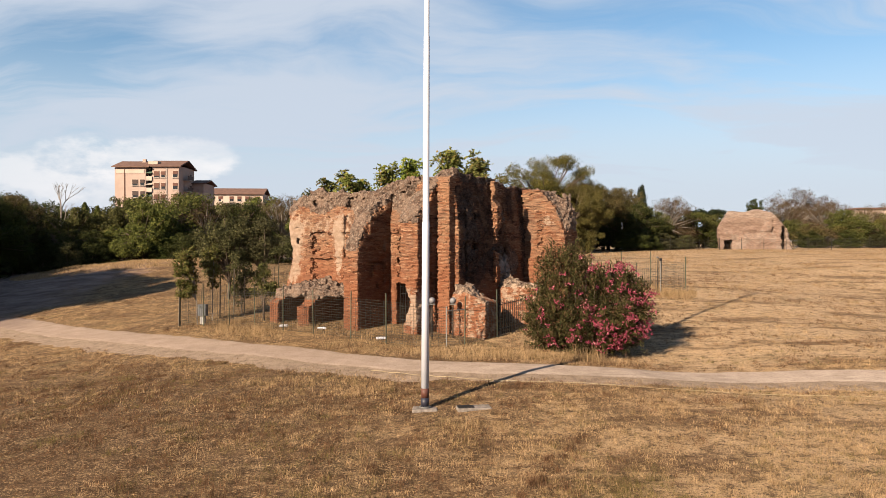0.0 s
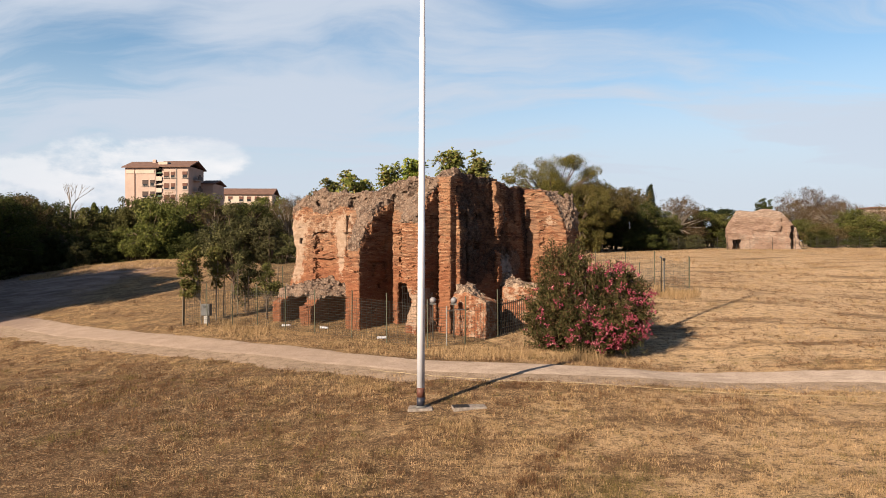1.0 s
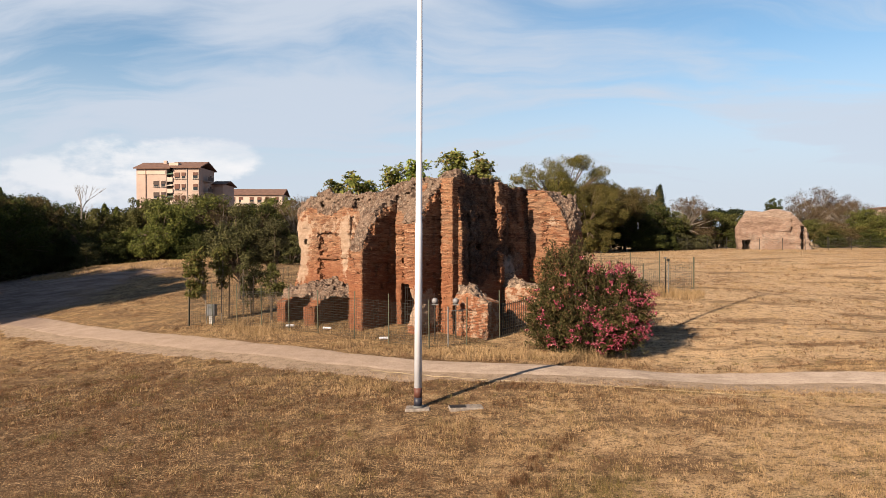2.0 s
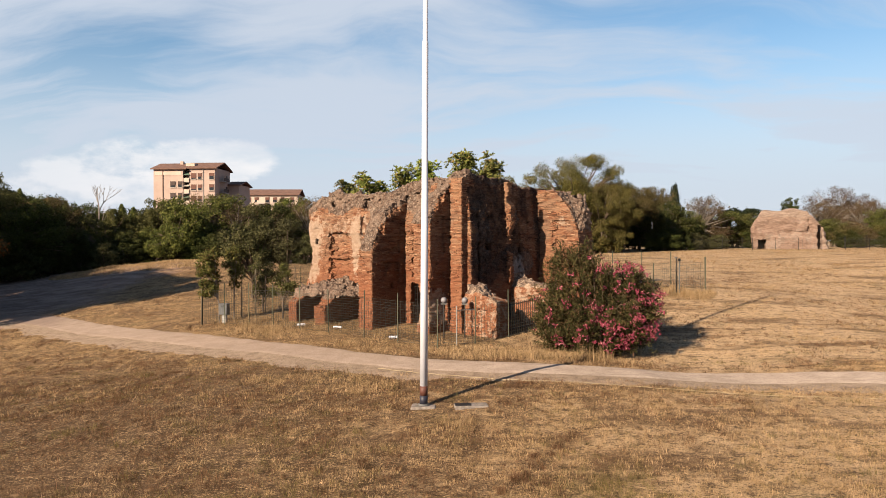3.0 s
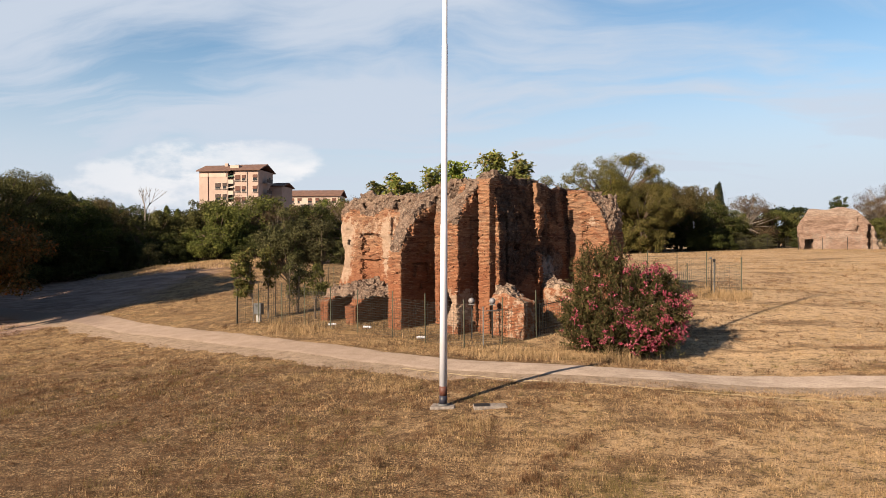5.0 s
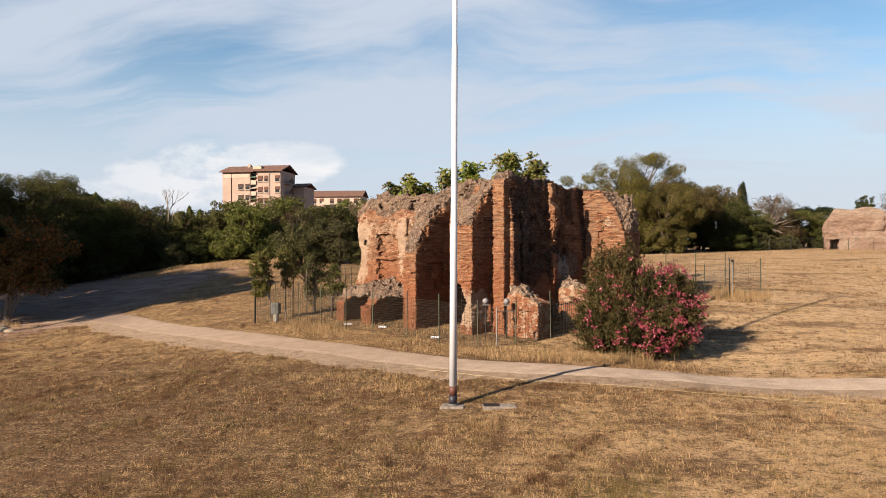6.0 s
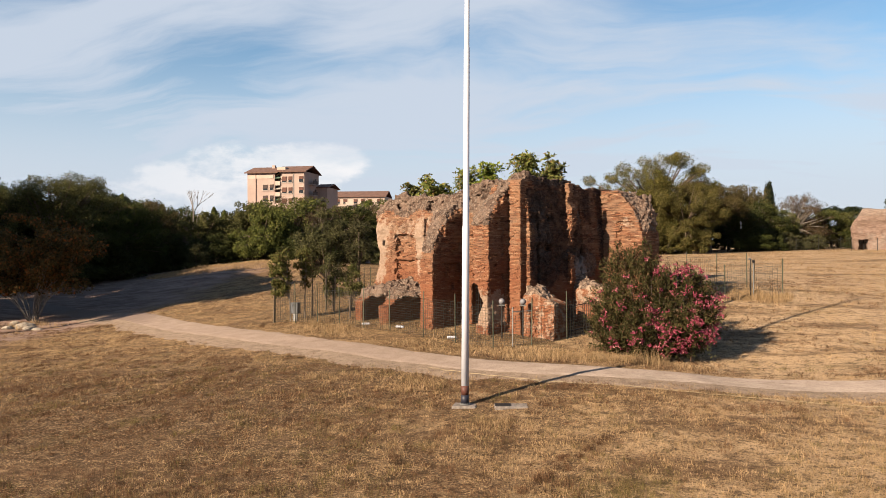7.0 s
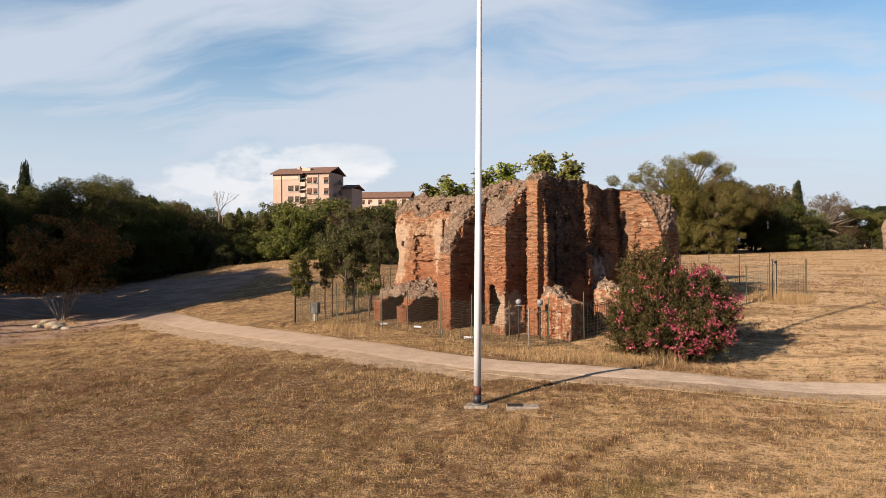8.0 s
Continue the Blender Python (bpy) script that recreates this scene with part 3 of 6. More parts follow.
    # two low stubs; a rubble band of fallen vault still roofs the dark bay beside each
    for s0, s1, s2, h in ((1.5, 2.2, 3.9, 1.85), (3.75, 4.55, 6.6, 1.62)):
        d = box_field(s, q, z, (s0, -2.8, -2), (s1, 0.4, 12))
        arch = 1.72 + 0.3 * np.clip(1 - (s1 + 0.55 - s) ** 2 / 0.5, 0, 1) * (s < s1 + 0.55) + 0.3 * (s >= s1 + 0.55)
        band = np.maximum(box_field(s, q, z, (s0, -2.35, 1.6), (s2, 0.4, 12)), (arch - z) * 0.8)
        d = np.minimum(d, band)
        d = np.maximum(d, (z - cap(q, (-2.8, h), (-2.42, h + 0.1), (-2.32, 2.3), (-1.8, 2.55), (-1, 2.65), (0.4, 2.75)) - 0.1 * np.sin(s * 2.7)) * 0.75)
        hollow = box_field(s, q, z, (s1 - 0.14, -2.35, -2), (s1 + 0.3, 0.0, 1.6))
        bodies.append(("buttress_stub", np.maximum(d, -hollow)))

    best, owner = bodies[0][1].astype(np.float32).copy(), np.zeros(SHAPE, np.int8)
    for k, (_, d) in enumerate(bodies[1:], 1):
        closer = d < best
        owner[closer] = k
        np.minimum(best, d, out=best, casting="unsafe")
    # weathering near the skin: little on sound facing, much where the core is bare
    near = np.argwhere(np.abs(best) < 0.42)
    ns, nq, nz = (ORIGIN[k] + STEP * near[:, k] for k in range(3))
    own = owner[tuple(near.T)]
    loss = loss_at(ns, nq, nz, own)
    raw = best[tuple(near.T)]
    firm = np.where(own == 3, 0.5, 1.0)
    wear = 0.026 * firm * lumps(ns, nq, nz, 0.9, 31, 2) + 0.02 * lumps(ns * 0.3, nq * 0.3, nz * 3.2, 0.3, 36, 2)
    worn_bay = np.clip((5.2 - ns) / 1.0, 0, 1) * np.clip((nz - 2.6) / 1.0, 0.25, 1)
    wear = wear + worn_bay * np.maximum(0.07 * lumps(ns, nq, nz, 0.6, 51, 3) + 0.02, -0.03)
    # sunk, broken panels on the shaded cheeks of the two front buttresses
    cheek = ((own == 1) & (ns > 7.2) & (nq > -1.7) & (nq < -0.25)) | ((own == 2) & (ns > 10.2) & (nq > -1.0) & (nq < -0.2) & (nz > 2.6))
    sunk = (lumps(np.round(ns / 0.2) * 0.2, np.round(nq / 0.22) * 0.22, np.round(nz / 0.3) * 0.3, 0.45, 71, 1) > 0.12) & (np.abs(nz - 4.1) > 0.2)
    wear = wear + 0.14 * (cheek & sunk)
    wear = wear + loss * (0.13 * lumps(ns, nq, nz, 0.75, 41, 3) + 0.095 * lumps(ns, nq, nz, 0.2, 47, 2) + 0.04)
    pits = lumps(ns * 0.7, nq * 0.7, nz * 1.6, 0.3, 57, 1)
    wear = wear + 0.09 * firm * np.clip((pits - 0.55) / 0.25, 0, 1)
    best[tuple(near.T)] = raw + wear
    best[0], best[-1], best[:, 0], best[:, -1], best[:, :, 0], best[:, :, -1] = (1,) * 6
    verts, quads = skin(best, ORIGIN, STEP)
    # only the one body that stands: loose crumbs in the air are dropped
    mark = np.arange(len(verts))
    for _ in range(60):
        low = mark[quads].min(1)
        was = mark.copy()
        for k in range(4):
            np.minimum.at(mark, quads[:, k], low)
        mark = mark[mark]
        if (mark == was).all():
            break
    quads = quads[mark[quads[:, 0]] == np.bincount(mark).argmax()]
    vs, vq, vz = verts.T
    cell = np.clip(np.round((verts - np.array(ORIGIN)) / STEP).astype(int), 0, np.array(SHAPE) - 1)
    vown = owner[tuple(cell.T)]
    vloss = loss_at(vs, vq, vz, vown)
    coat = 0.9 * np.exp(-(((vs - 0.1) / 0.8) ** 2 + ((vz - 3.8) / 1.9) ** 2)) + 0.9 * np.exp(-(((vs - 3.9) / 0.32) ** 2 + ((vz - 4.2) / 1.6) ** 2)) * (vown == 0)
    coat += 0.8 * (vown == 2) * np.exp(-((vz - 1.7) / 1.2) ** 2) + 0.47 * (vown == 4) + 0.47 * (vown == 5)
    coat += 0.47 * (vown == 0) * (vs < 5.5) * np.exp(-((vz - 5.7) / 1.4) ** 2) + 0.6 * (vown == 7) * np.exp(-(((vs - 13) / 0.6) ** 2 + ((vz - 5.9) / 0.7) ** 2))
    # crust and painted shade together, on the side that the sun misses
    soot_shade = 1.1 * ((vown == 0) & (vs > 11.2) & (vq > 0.4)) * np.clip((vz - 2.0) / 2.0, 0.1, 1) * (1 - 0.7 * np.exp(-((vq - 5.7) / 0.5) ** 2))
    soot_shade = soot_shade * np.clip(1.0 + 0.6 * lumps(vs, vq, vz * 0.45, 1.3, 87, 3), 0.1, 1.3)
    lime = 0.95 * ((vown == 0) & (vs > 11.2)) * np.exp(-(((vq - 4.3) / 0.75) ** 2 + ((vz - 3.5) / 0.9) ** 2))
    keep = quads[vz[quads].min(1) > 0.0 - 0.4]
    fown = vown[keep[:, 0]]
    ruin = thing("brick_ruin", "Roman brick ruin with buttresses and crumbling rubble tops", "ruin", RUIN_PLACE, RUIN_TURN)
    facing = facing_bricks(verts, keep, fown, vloss, np.maximum(coat, lime), soot_shade)
    one_brick = mesh_of("brick", BRICK_CORNERS, BRICK_SIDES, [m_brick_piece])
    for k, (name, _) in enumerate(bodies):
        f = keep[fown == k]
        if not len(f):
            continue
        used, f = np.unique(f, return_inverse=True)
        f = f.reshape(-1, 4)
        me = mesh_of(name, verts[used], f, [m_brick])
        for key, values in (("loss", vloss), ("plaster", coat), ("soot_shade", soot_shade), ("lime", lime)):
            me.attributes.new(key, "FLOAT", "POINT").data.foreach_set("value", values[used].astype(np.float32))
        body = part(name, me, None, ruin)
        # the bricks of the two front buttresses' faces, low down, lie nearest the footpath: pieces of their own
        centre, size, turn, marks = (v[facing[0] == k] for v in facing[1:])
        single = (turn == 0) & (centre[:, 1] < -1.2) & (centre[:, 2] < 3.6) & (marks[:, 1] < 0.3) if name == "buttress" else np.zeros(len(centre), bool)
        single &= np.cumsum(single) <= 150
        for c, z in zip(centre[single], size[single]):
            piece = part("brick", one_brick, None, body)
            piece.matrix_local = Matrix.Translation(c) @ Matrix.Diagonal((*z, 1))
        centre, size, turn, marks = (v[~single] for v in (centre, size, turn, marks))
        if len(centre):
            box_v = BRICK_CORNERS[None] * size[:, None, :]
            tip = rng.normal(size=(len(centre), 1)) * 0.03
            box_v = np.stack([box_v[..., 0], box_v[..., 1] + tip * box_v[..., 0], box_v[..., 2] + 0.3 * tip * box_v[..., 0]], -1)
            swung = np.stack([-box_v[..., 1], box_v[..., 0], box_v[..., 2]], -1)
            box_v = np.where(turn[:, None, None] == 1, swung, box_v) + centre[:, None, :]
            fs = (BRICK_SIDES[None] + 8 * np.arange(len(centre))[:, None, None]).reshape(-1, 4)
            me = mesh_of("brick_facing", box_v.reshape(-1, 3), fs, [m_brick_facing])
            for j, key in enumerate(("loss", "plaster", "soot_shade")):
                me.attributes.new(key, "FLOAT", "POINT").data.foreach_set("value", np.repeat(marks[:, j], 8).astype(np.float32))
            tagged(part("brick_facing", me, None, body), "courses of thin weathered bricks", kind="stuff")
    return ruin


BRICK_CORNERS = np.array([(x, y, z) for x in (-0.5, 0.5) for y in (-0.5, 0.5) for z in (-0.5, 0.5)], float)
BRICK_SIDES = np.array([(0, 1, 5, 4), (0, 2, 3, 1), (4, 5, 7, 6), (0, 4, 6, 2), (1, 3, 7, 5), (2, 6, 7, 3)])


def facing_bricks(verts, quads, own, loss, coat, soot_shade):
    """Lay bricks in courses over the upright faces that still have their facing: owner, centre, size, turn (0: facing -q, 1: facing +s), marks."""
    corner = verts[quads]
    mid = corner.mean(1)
    way_out = np.cross(corner[:, 2] - corner[:, 0], corner[:, 3] - corner[:, 1])
    way_out /= np.maximum(np.linalg.norm(way_out, axis=1, keepdims=True), 1e-9)
    mark = np.stack([v[quads].mean(1) for v in (loss, coat, soot_shade)], 1)
    out = []
    for turn, axis, run, sign in ((0, 1, 0, -1), (1, 0, 1, 1)):
        ok = way_out[:, axis] * sign > 0.55
        p, o, mk = mid[ok], own[ok], mark[ok]
        course = np.floor((p[:, 2] + 1) / 0.066).astype(np.int64)
        place = np.floor(p[:, run] / 0.3 + 0.5 * (course % 2) + 0.23 * np.sin(course * 12.9)).astype(np.int64) + 200
        layer = np.floor(p[:, axis] / 0.35 + 0.3).astype(np.int64) + 100
        key = ((o.astype(np.int64) * 400 + layer) * 1000 + course) * 1000 + place
        _, back, count = np.unique(key, return_inverse=True, return_counts=True)
        back = back.ravel()

        def mean(v):
            return np.bincount(back, v) / count
        c = np.stack([mean(p[:, j]) for j in range(3)], 1)
        first = np.zeros(len(count), np.int64)
        first[back] = np.arange(len(back))
        c[:, 2] = (course[first] + 0.5) * 0.066 - 1
        mk = np.stack([mean(mk[:, j]) for j in range(3)], 1)
        wide = 0.292 * np.clip(count / 6.5, 0.3, 1.0) * rng.uniform(0.86, 1.0, len(c))
        proud = 0.006 + 0.034 * rng.random(len(c)) ** 2
        worn = np.clip(0.06 + 0.5 * (lumps(c[:, 0], c[:, 1], c[:, 2] * 2, 0.8, 201, 3) - 0.25), 0.03, 0.8)
        stay = (rng.random(len(c)) > worn) & (rng.random(len(c)) > np.clip((mk[:, 0] - 0.22) * 2.0, 0, 1)) & (mk[:, 1] < 0.6) & (count > 1)
        size = np.stack([wide, np.full(len(c), 0.14), rng.uniform(0.044, 0.056, len(c))], 1)
        c[:, axis] += sign * (proud - 0.07)
        out.append((o[first][stay], c[stay], size[stay], np.full(stay.sum(), turn), mk[stay]))
    return [np.concatenate(v) for v in zip(*out)]


def loss_at(s, q, z, own):
    """How far the brick facing has gone (1: bare rubble core)."""
    v = np.clip((z - 6.1 - 0.25 * np.sin(s * 2.1)) / 0.9, 0, 1) * (own == 0)
    v = np.where((own == 0) & (s > 9.0), np.clip((z - 7.55) / 0.4, 0, 1), v)
    v = np.where((own == 0) & (s > 11.2) & (q > 0.5), np.maximum(v, np.clip(0.34 + 0.5 * lumps(s, q, z, 1.3, 83, 3), 0, 0.9)), v)
    low = cap(q, (-2.4, 4.15), (-1.5, 5.8), (-0.8, 6.5), (0, 6.9), (0.6, 7.2))
    v = np.where(own == 1, np.clip((z - low + 0.25) / 0.3, 0, 1), v)
    low = cap(q, (-1.5, 5.55), (-0.7, 6.75), (0, 7.3), (0.6, 7.6))
    v = np.where(own == 2, np.maximum(np.clip((z - low + 0.15) / 0.3, 0, 1), 0.4 * np.exp(-((z - 2.0) / 0.9) ** 2)), v)
    v = np.where(own == 3, np.clip((z - 7.85) / 0.2, 0, 1), v)
    v = np.where(own == 4, np.clip((z - cap(s, (11.4, 2.3), (12.3, 2.4), (13.4, 2.0))) / 0.15, 0, 1), v)
    v = np.where(own == 5, np.clip((z - 2.4) / 0.3, 0, 1), v)
    v = np.where(own == 6, 0.25, v)
    low = cap(s, (11.5, 7.6), (12.5, 7.4), (13.4, 6.5), (14.0, 5.2))
    v = np.where(own == 7, np.clip((z - low) / 0.3, 0, 1), v)
    v = np.where(own == 8, np.clip((z - 5.6) / 0.5, 0, 1), v)
    v = np.where(own >= 9, np.clip((z - cap(q, (-2.8, 1.6), (-2.2, 1.9), (-1, 2.2))) / 0.2, 0, 1), v)
    return v


brick_ruin = build_ruin()


def rear_wing(ruin):
    """An unseen wing behind the main block, added to cast the field's long shadow."""
    step, origin, shape = 0.14, (0.6, 11.0, -0.6), (66, 48, 62)
    s, q, z = (np.asarray(origin[k] + step * np.arange(shape[k])) for k in range(3))
    s, q, z = s[:, None, None], q[None, :, None], z[None, None, :]
    d = np.maximum(box_field(s, q, z, (1.0, 11.25, -0.4), (8.1, 17.0, 12)), z - 6.9 - 0.35 * lumps(s, q, 0 * s, 1.4, 221, 3))
    S, Q, Z = np.broadcast_arrays(s, q, z)
    d = d + 0.1 * lumps(S, Q, Z, 0.8, 223, 3)
    d[0], d[-1], d[:, 0], d[:, -1], d[:, :, 0], d[:, :, -1] = (1,) * 6
    verts, quads = skin(d, origin, step)
    me = mesh_of("rear_wing", verts, quads, [m_brick])
    me.attributes.new("loss", "FLOAT", "POINT").data.foreach_set("value", np.clip((verts[:, 2] - 5.8) / 0.8, 0, 1).astype(np.float32))
    part("rear_wing", me, None, ruin)


rear_wing(brick_ruin)


# ---- plants ----
def unit(v):
    return v / np.maximum(np.linalg.norm(v, axis=-1, keepdims=True), 1e-9)


def leaf_cards(centre, facing, length, width, hang=0.0):
    """Pointed leaves as folded diamonds; facing: the way each leaf's upper side looks."""
    k = len(centre)
    tip = unit(np.cross(facing, unit(rng.normal(size=(k, 3)))))
    tip = unit(tip + np.array((0, 0, -hang)))
    side = np.cross(facing, tip) * (width[:, None] if np.ndim(width) else width) * 0.5
    tip = tip * (length[:, None] if np.ndim(length) else length) * 0.5
    v = np.stack([centre - tip, centre + side, centre + tip, centre - side], 1)
    return v.reshape(-1, 3), np.arange(4 * k).reshape(k, 4)


def blob_leaves(blobs, radii, per, size, seed_squash=0.8, shape=0.6, spread=0.75):
    """Leaves over the skin of many small rounded clumps."""
    cs, ns = [], []
    for b, r in zip(blobs, radii):
        d = unit(rng.normal(size=(per, 3)))
        rad = r * (spread + (1.1 - spread) * rng.random(per) ** 0.6) * (1 + 0.25 * rng.normal(size=per) * 0.6)
        p = b + d * rad[:, None] * np.array((1, 1, seed_squash))
        cs.append(p)
        ns.append(unit(d + 0.75 * rng.normal(size=(per, 3)) + np.array((0, 0, 0.35))))
    cs, ns = np.concatenate(cs), np.concatenate(ns)
    ln = size * rng.uniform(0.6, 1.35, len(cs))
    return leaf_cards(cs, ns, ln, ln * shape)


def branching(bm, start, way_up, length, radius, depth, rand, spread=0.6, tips=None, sides=5):
    """Limbs that fork; collects their tips."""
    mid = start + way_up * length * 0.5 + Vector((rand.uniform(-1, 1), rand.uniform(-1, 1), 0)) * length * 0.06
    end = start + way_up * length
    add_tube(bm, [start, mid, end], [radius, radius * 0.82, radius * 0.62], sides)
    if depth == 0:
        if tips is not None:
            tips.append(np.array(end))
        return
    for _ in range(rand.choice((2, 3, 3))):
        w = (way_up + Vector((rand.uniform(-1, 1), rand.uniform(-1, 1), rand.uniform(-0.25, 0.6))) * spread).normalized()
        branching(bm, end - way_up * length * rand.uniform(0, 0.25), w, length * rand.uniform(0.62, 0.85), radius * 0.58, depth - 1, rand, spread, tips, max(3, sides - 1))


m_bark = plain("bark", (0.128, 0.096, 0.068), 0.95, vary=0.5, scale=4, bump=0.6)
m_bark_pale = plain("pale_bark", (0.24, 0.208, 0.168), 0.95, vary=0.4, scale=4, bump=0.5)
m_leaf_dark = leafy("dark_leaves", (0.02, 0.027, 0.008), (0.088, 0.096, 0.025))
m_leaf_mid = leafy("green_leaves", (0.05, 0.063, 0.016), (0.175, 0.175, 0.045))
m_leaf_yellow = leafy("yellowing_leaves", (0.056, 0.054, 0.016), (0.168, 0.145, 0.042), (0.165, 0.118, 0.042))
m_leaf_olive = leafy("grey_green_leaves", (0.036, 0.04, 0.015), (0.145, 0.138, 0.056))
m_leaf_brown = leafy("dry_brown_leaves", (0.0792, 0.0612, 0.0302), (0.158, 0.119, 0.0612), (0.115, 0.0576, 0.036))
m_leaf_lime = leafy("fresh_leaves", (0.065, 0.078, 0.015), (0.195, 0.2, 0.044), (0.17, 0.12, 0.035))
m_leaf_red = leafy("russet_leaves", (0.055, 0.042, 0.016), (0.19, 0.105, 0.042), (0.26, 0.08, 0.035))
m_leaf_pine = leafy("pine_needles", (0.013, 0.0216, 0.0101), (0.036, 0.0475, 0.0187))
m_leaf_fresh = leafy("fresh_green_leaves", (0.1, 0.13, 0.025), (0.3, 0.32, 0.07), (0.3, 0.22, 0.06), 0.32)


def crown_shape(kind):
    """Clump centres and radii in a box one wide and one high."""
    if kind in ("round", "high"):
        # lobes, each a cluster of small clumps on its outer side, filled to a box one wide and one high
        k = 22
        lobes = unit(rng.normal(size=(k, 3))) * rng.random((k, 1)) ** 0.4 * np.array((0.3, 0.3, 0.26)) + np.array((0, 0, 0.6))
        across = rng.uniform(0.12, 0.19, k)
        d = unit(rng.normal(size=(k, 10, 3)) + np.array((0, 0, 0.2)))
        c = (lobes[:, None] + d * (across[:, None] * rng.uniform(0.45, 1.05, (k, 10)))[..., None] * np.array((1, 1, 0.85))).reshape(-1, 3)
        r = rng.uniform(0.048, 0.09, len(c))
        c[:, :2] = np.clip(c[:, :2] * 0.44 / np.percentile(np.abs(c[:, :2]), 94), -0.5, 0.5)
        low = 0.2 if kind == "round" else 0.46
        z0, z1 = np.percentile(c[:, 2], (3, 97))
        c[:, 2] = low + np.clip((c[:, 2] - z0) / (z1 - z0), -0.06, 1.05) * (0.92 - low)
        r = r * (1.0 if kind == "round" else 0.85)
    elif kind == "cone":
        k = 70
        h = rng.random(k) ** 1.1
        a = rng.uniform(0, 6.28, k)
        w = 0.4 * (1 - h) ** 0.8 * rng.uniform(0.5, 1.05, k)
        c = np.stack([w * np.cos(a), w * np.sin(a), 0.12 + 0.84 * h], 1)
        r = 0.12 * (1 - 0.65 * h)
    elif kind == "umbrella":
        k = 26
        a, w = rng.uniform(0, 6.28, k), 0.4 * rng.random(k) ** 0.5
        c = np.stack([w * np.cos(a), w * np.sin(a), 0.86 - 0.5 * w ** 2 + rng.uniform(-0.04, 0.04, k)], 1)
        r = rng.uniform(0.08, 0.13, k)
    elif kind == "column":
        k = 40
        h = np.linspace(0.03, 0.95, k)
        a = rng.uniform(0, 6.28, k)
        w = 0.22 * np.sin(np.pi * np.clip(h * 0.92 + 0.08, 0, 1)) ** 0.5
        c = np.stack([w * np.cos(a), w * np.sin(a), h], 1)
        r = 0.28 * np.sin(np.pi * np.clip(h * 0.85 + 0.12, 0, 1)) ** 0.6 + 0.03
    else:
        # low spreading bush, leafy to the ground
        k = 80
        d = unit(rng.normal(size=(k, 3))) * (rng.random((k, 1)) ** 0.35)
        d[:, 2] = np.abs(d[:, 2])
        c = d * np.array((0.41, 0.41, 0.78)) * (1 + 0.3 * lumps(d[:, 0], d[:, 1], d[:, 2], 0.7, int(rng.integers(999)), 2))[:, None] + np.array((0, 0, 0.08))
        r = rng.uniform(0.055, 0.115, k)
    return c, r


MODELS = {}


def tree_model(key, kind, leaf, per, size, bark=None, squash=0.8):
    """Trunk with limbs, and crown, as two meshes in a box one metre high and wide; several variants each."""
    made = []
    for v in range(3):
        c, r = crown_shape(kind)
        rand = random.Random(key + str(v))
        bm = bmesh.new()
        top = {"round": 0.42, "high": 0.55, "cone": 0.5, "umbrella": 0.74, "column": 0.3}.get(kind, 0.2)
        lean = Vector((rand.uniform(-0.04, 0.04), rand.uniform(-0.04, 0.04), 0))
        thick = {"column": 0.03, "bush": 0.012}.get(kind, 0.026)
        if kind == "bush":
            for p in c[:12]:
                add_tube(bm, [(0.1 * p[0], 0.1 * p[1], -0.03), (0.6 * p[0], 0.6 * p[1], 0.5 * p[2]), tuple(p)], [thick, thick * 0.7, thick * 0.3], 4)
        else:
            add_tube(bm, [(0, 0, -0.03), tuple(lean * 0.5 + Vector((0, 0, top * 0.5))), tuple(lean + Vector((0, 0, top)))], [thick * 1.25, thick, thick * 0.8], 7)
            for p in c[::2]:
                base = lean * 0.8 + Vector((0, 0, top * rand.uniform(0.7, 1.0)))
                mid = base.lerp(Vector(p), 0.5) + Vector((0, 0, 0.03))
                add_tube(bm, [tuple(base), tuple(mid), tuple(p)], [thick * 0.5, thick * 0.34, thick * 0.12], 4)
        wood = bpy.data.meshes.new(key + "_trunk")
        bm.to_mesh(wood)
        bm.free()
        wood.materials.append(bark or m_bark)
        verts, faces = blob_leaves(c, r, per, size, squash)
        verts[:, 2] = np.maximum(verts[:, 2], 0.0 if kind in ("bush", "column") else 0.08)
        made.append((wood, mesh_of(key + "_crown", verts, faces, [leaf])))
    MODELS[key] = made


tree_model("oak", "round", m_leaf_dark, 95, 0.027)
tree_model("elm", "round", m_leaf_mid, 95, 0.027)
tree_model("big_elm", "round", m_leaf_yellow, 470, 0.0125)
tree_model("high_elm", "high", m_leaf_yellow, 430, 0.0125)
tree_model("big_oak", "round", m_leaf_mid, 370, 0.014)
tree_model("dark_oak", "round", m_leaf_dark, 260, 0.017)
tree_model("robinia", "round", m_leaf_yellow, 90, 0.027)
tree_model("poplar", "cone", m_leaf_mid, 130, 0.03)
tree_model("brown_tree", "round", m_leaf_brown, 110, 0.0155, m_bark_pale)
tree_model("umbrella_pine", "umbrella", m_leaf_pine, 300, 0.034)
tree_model("cypress", "column", m_leaf_pine, 200, 0.06)
tree_model("shrub", "bush", m_leaf_dark, 120, 0.035)
tree_model("mixed_shrub", "bush", m_leaf_yellow, 120, 0.033)
tree_model("dry_shrub", "bush", m_leaf_brown, 90, 0.033)
tree_model("pale_shrub", "bush", m_leaf_olive, 120, 0.033)


def plant(key, name, label, category, x, y, height, width, v=0, turn=None, group="", z=None):
    wood, leaves = MODELS[key][v % 3]
    ob = thing(name, label, category, (x, y, zg(x, y) if z is None else z), (x * 37 + y * 11) % 360 if turn is None else turn, group)
    ob.scale = (width, width, height)
    part("trunk", wood, None, ob)
    part("crown", leaves, None, ob)
    return ob


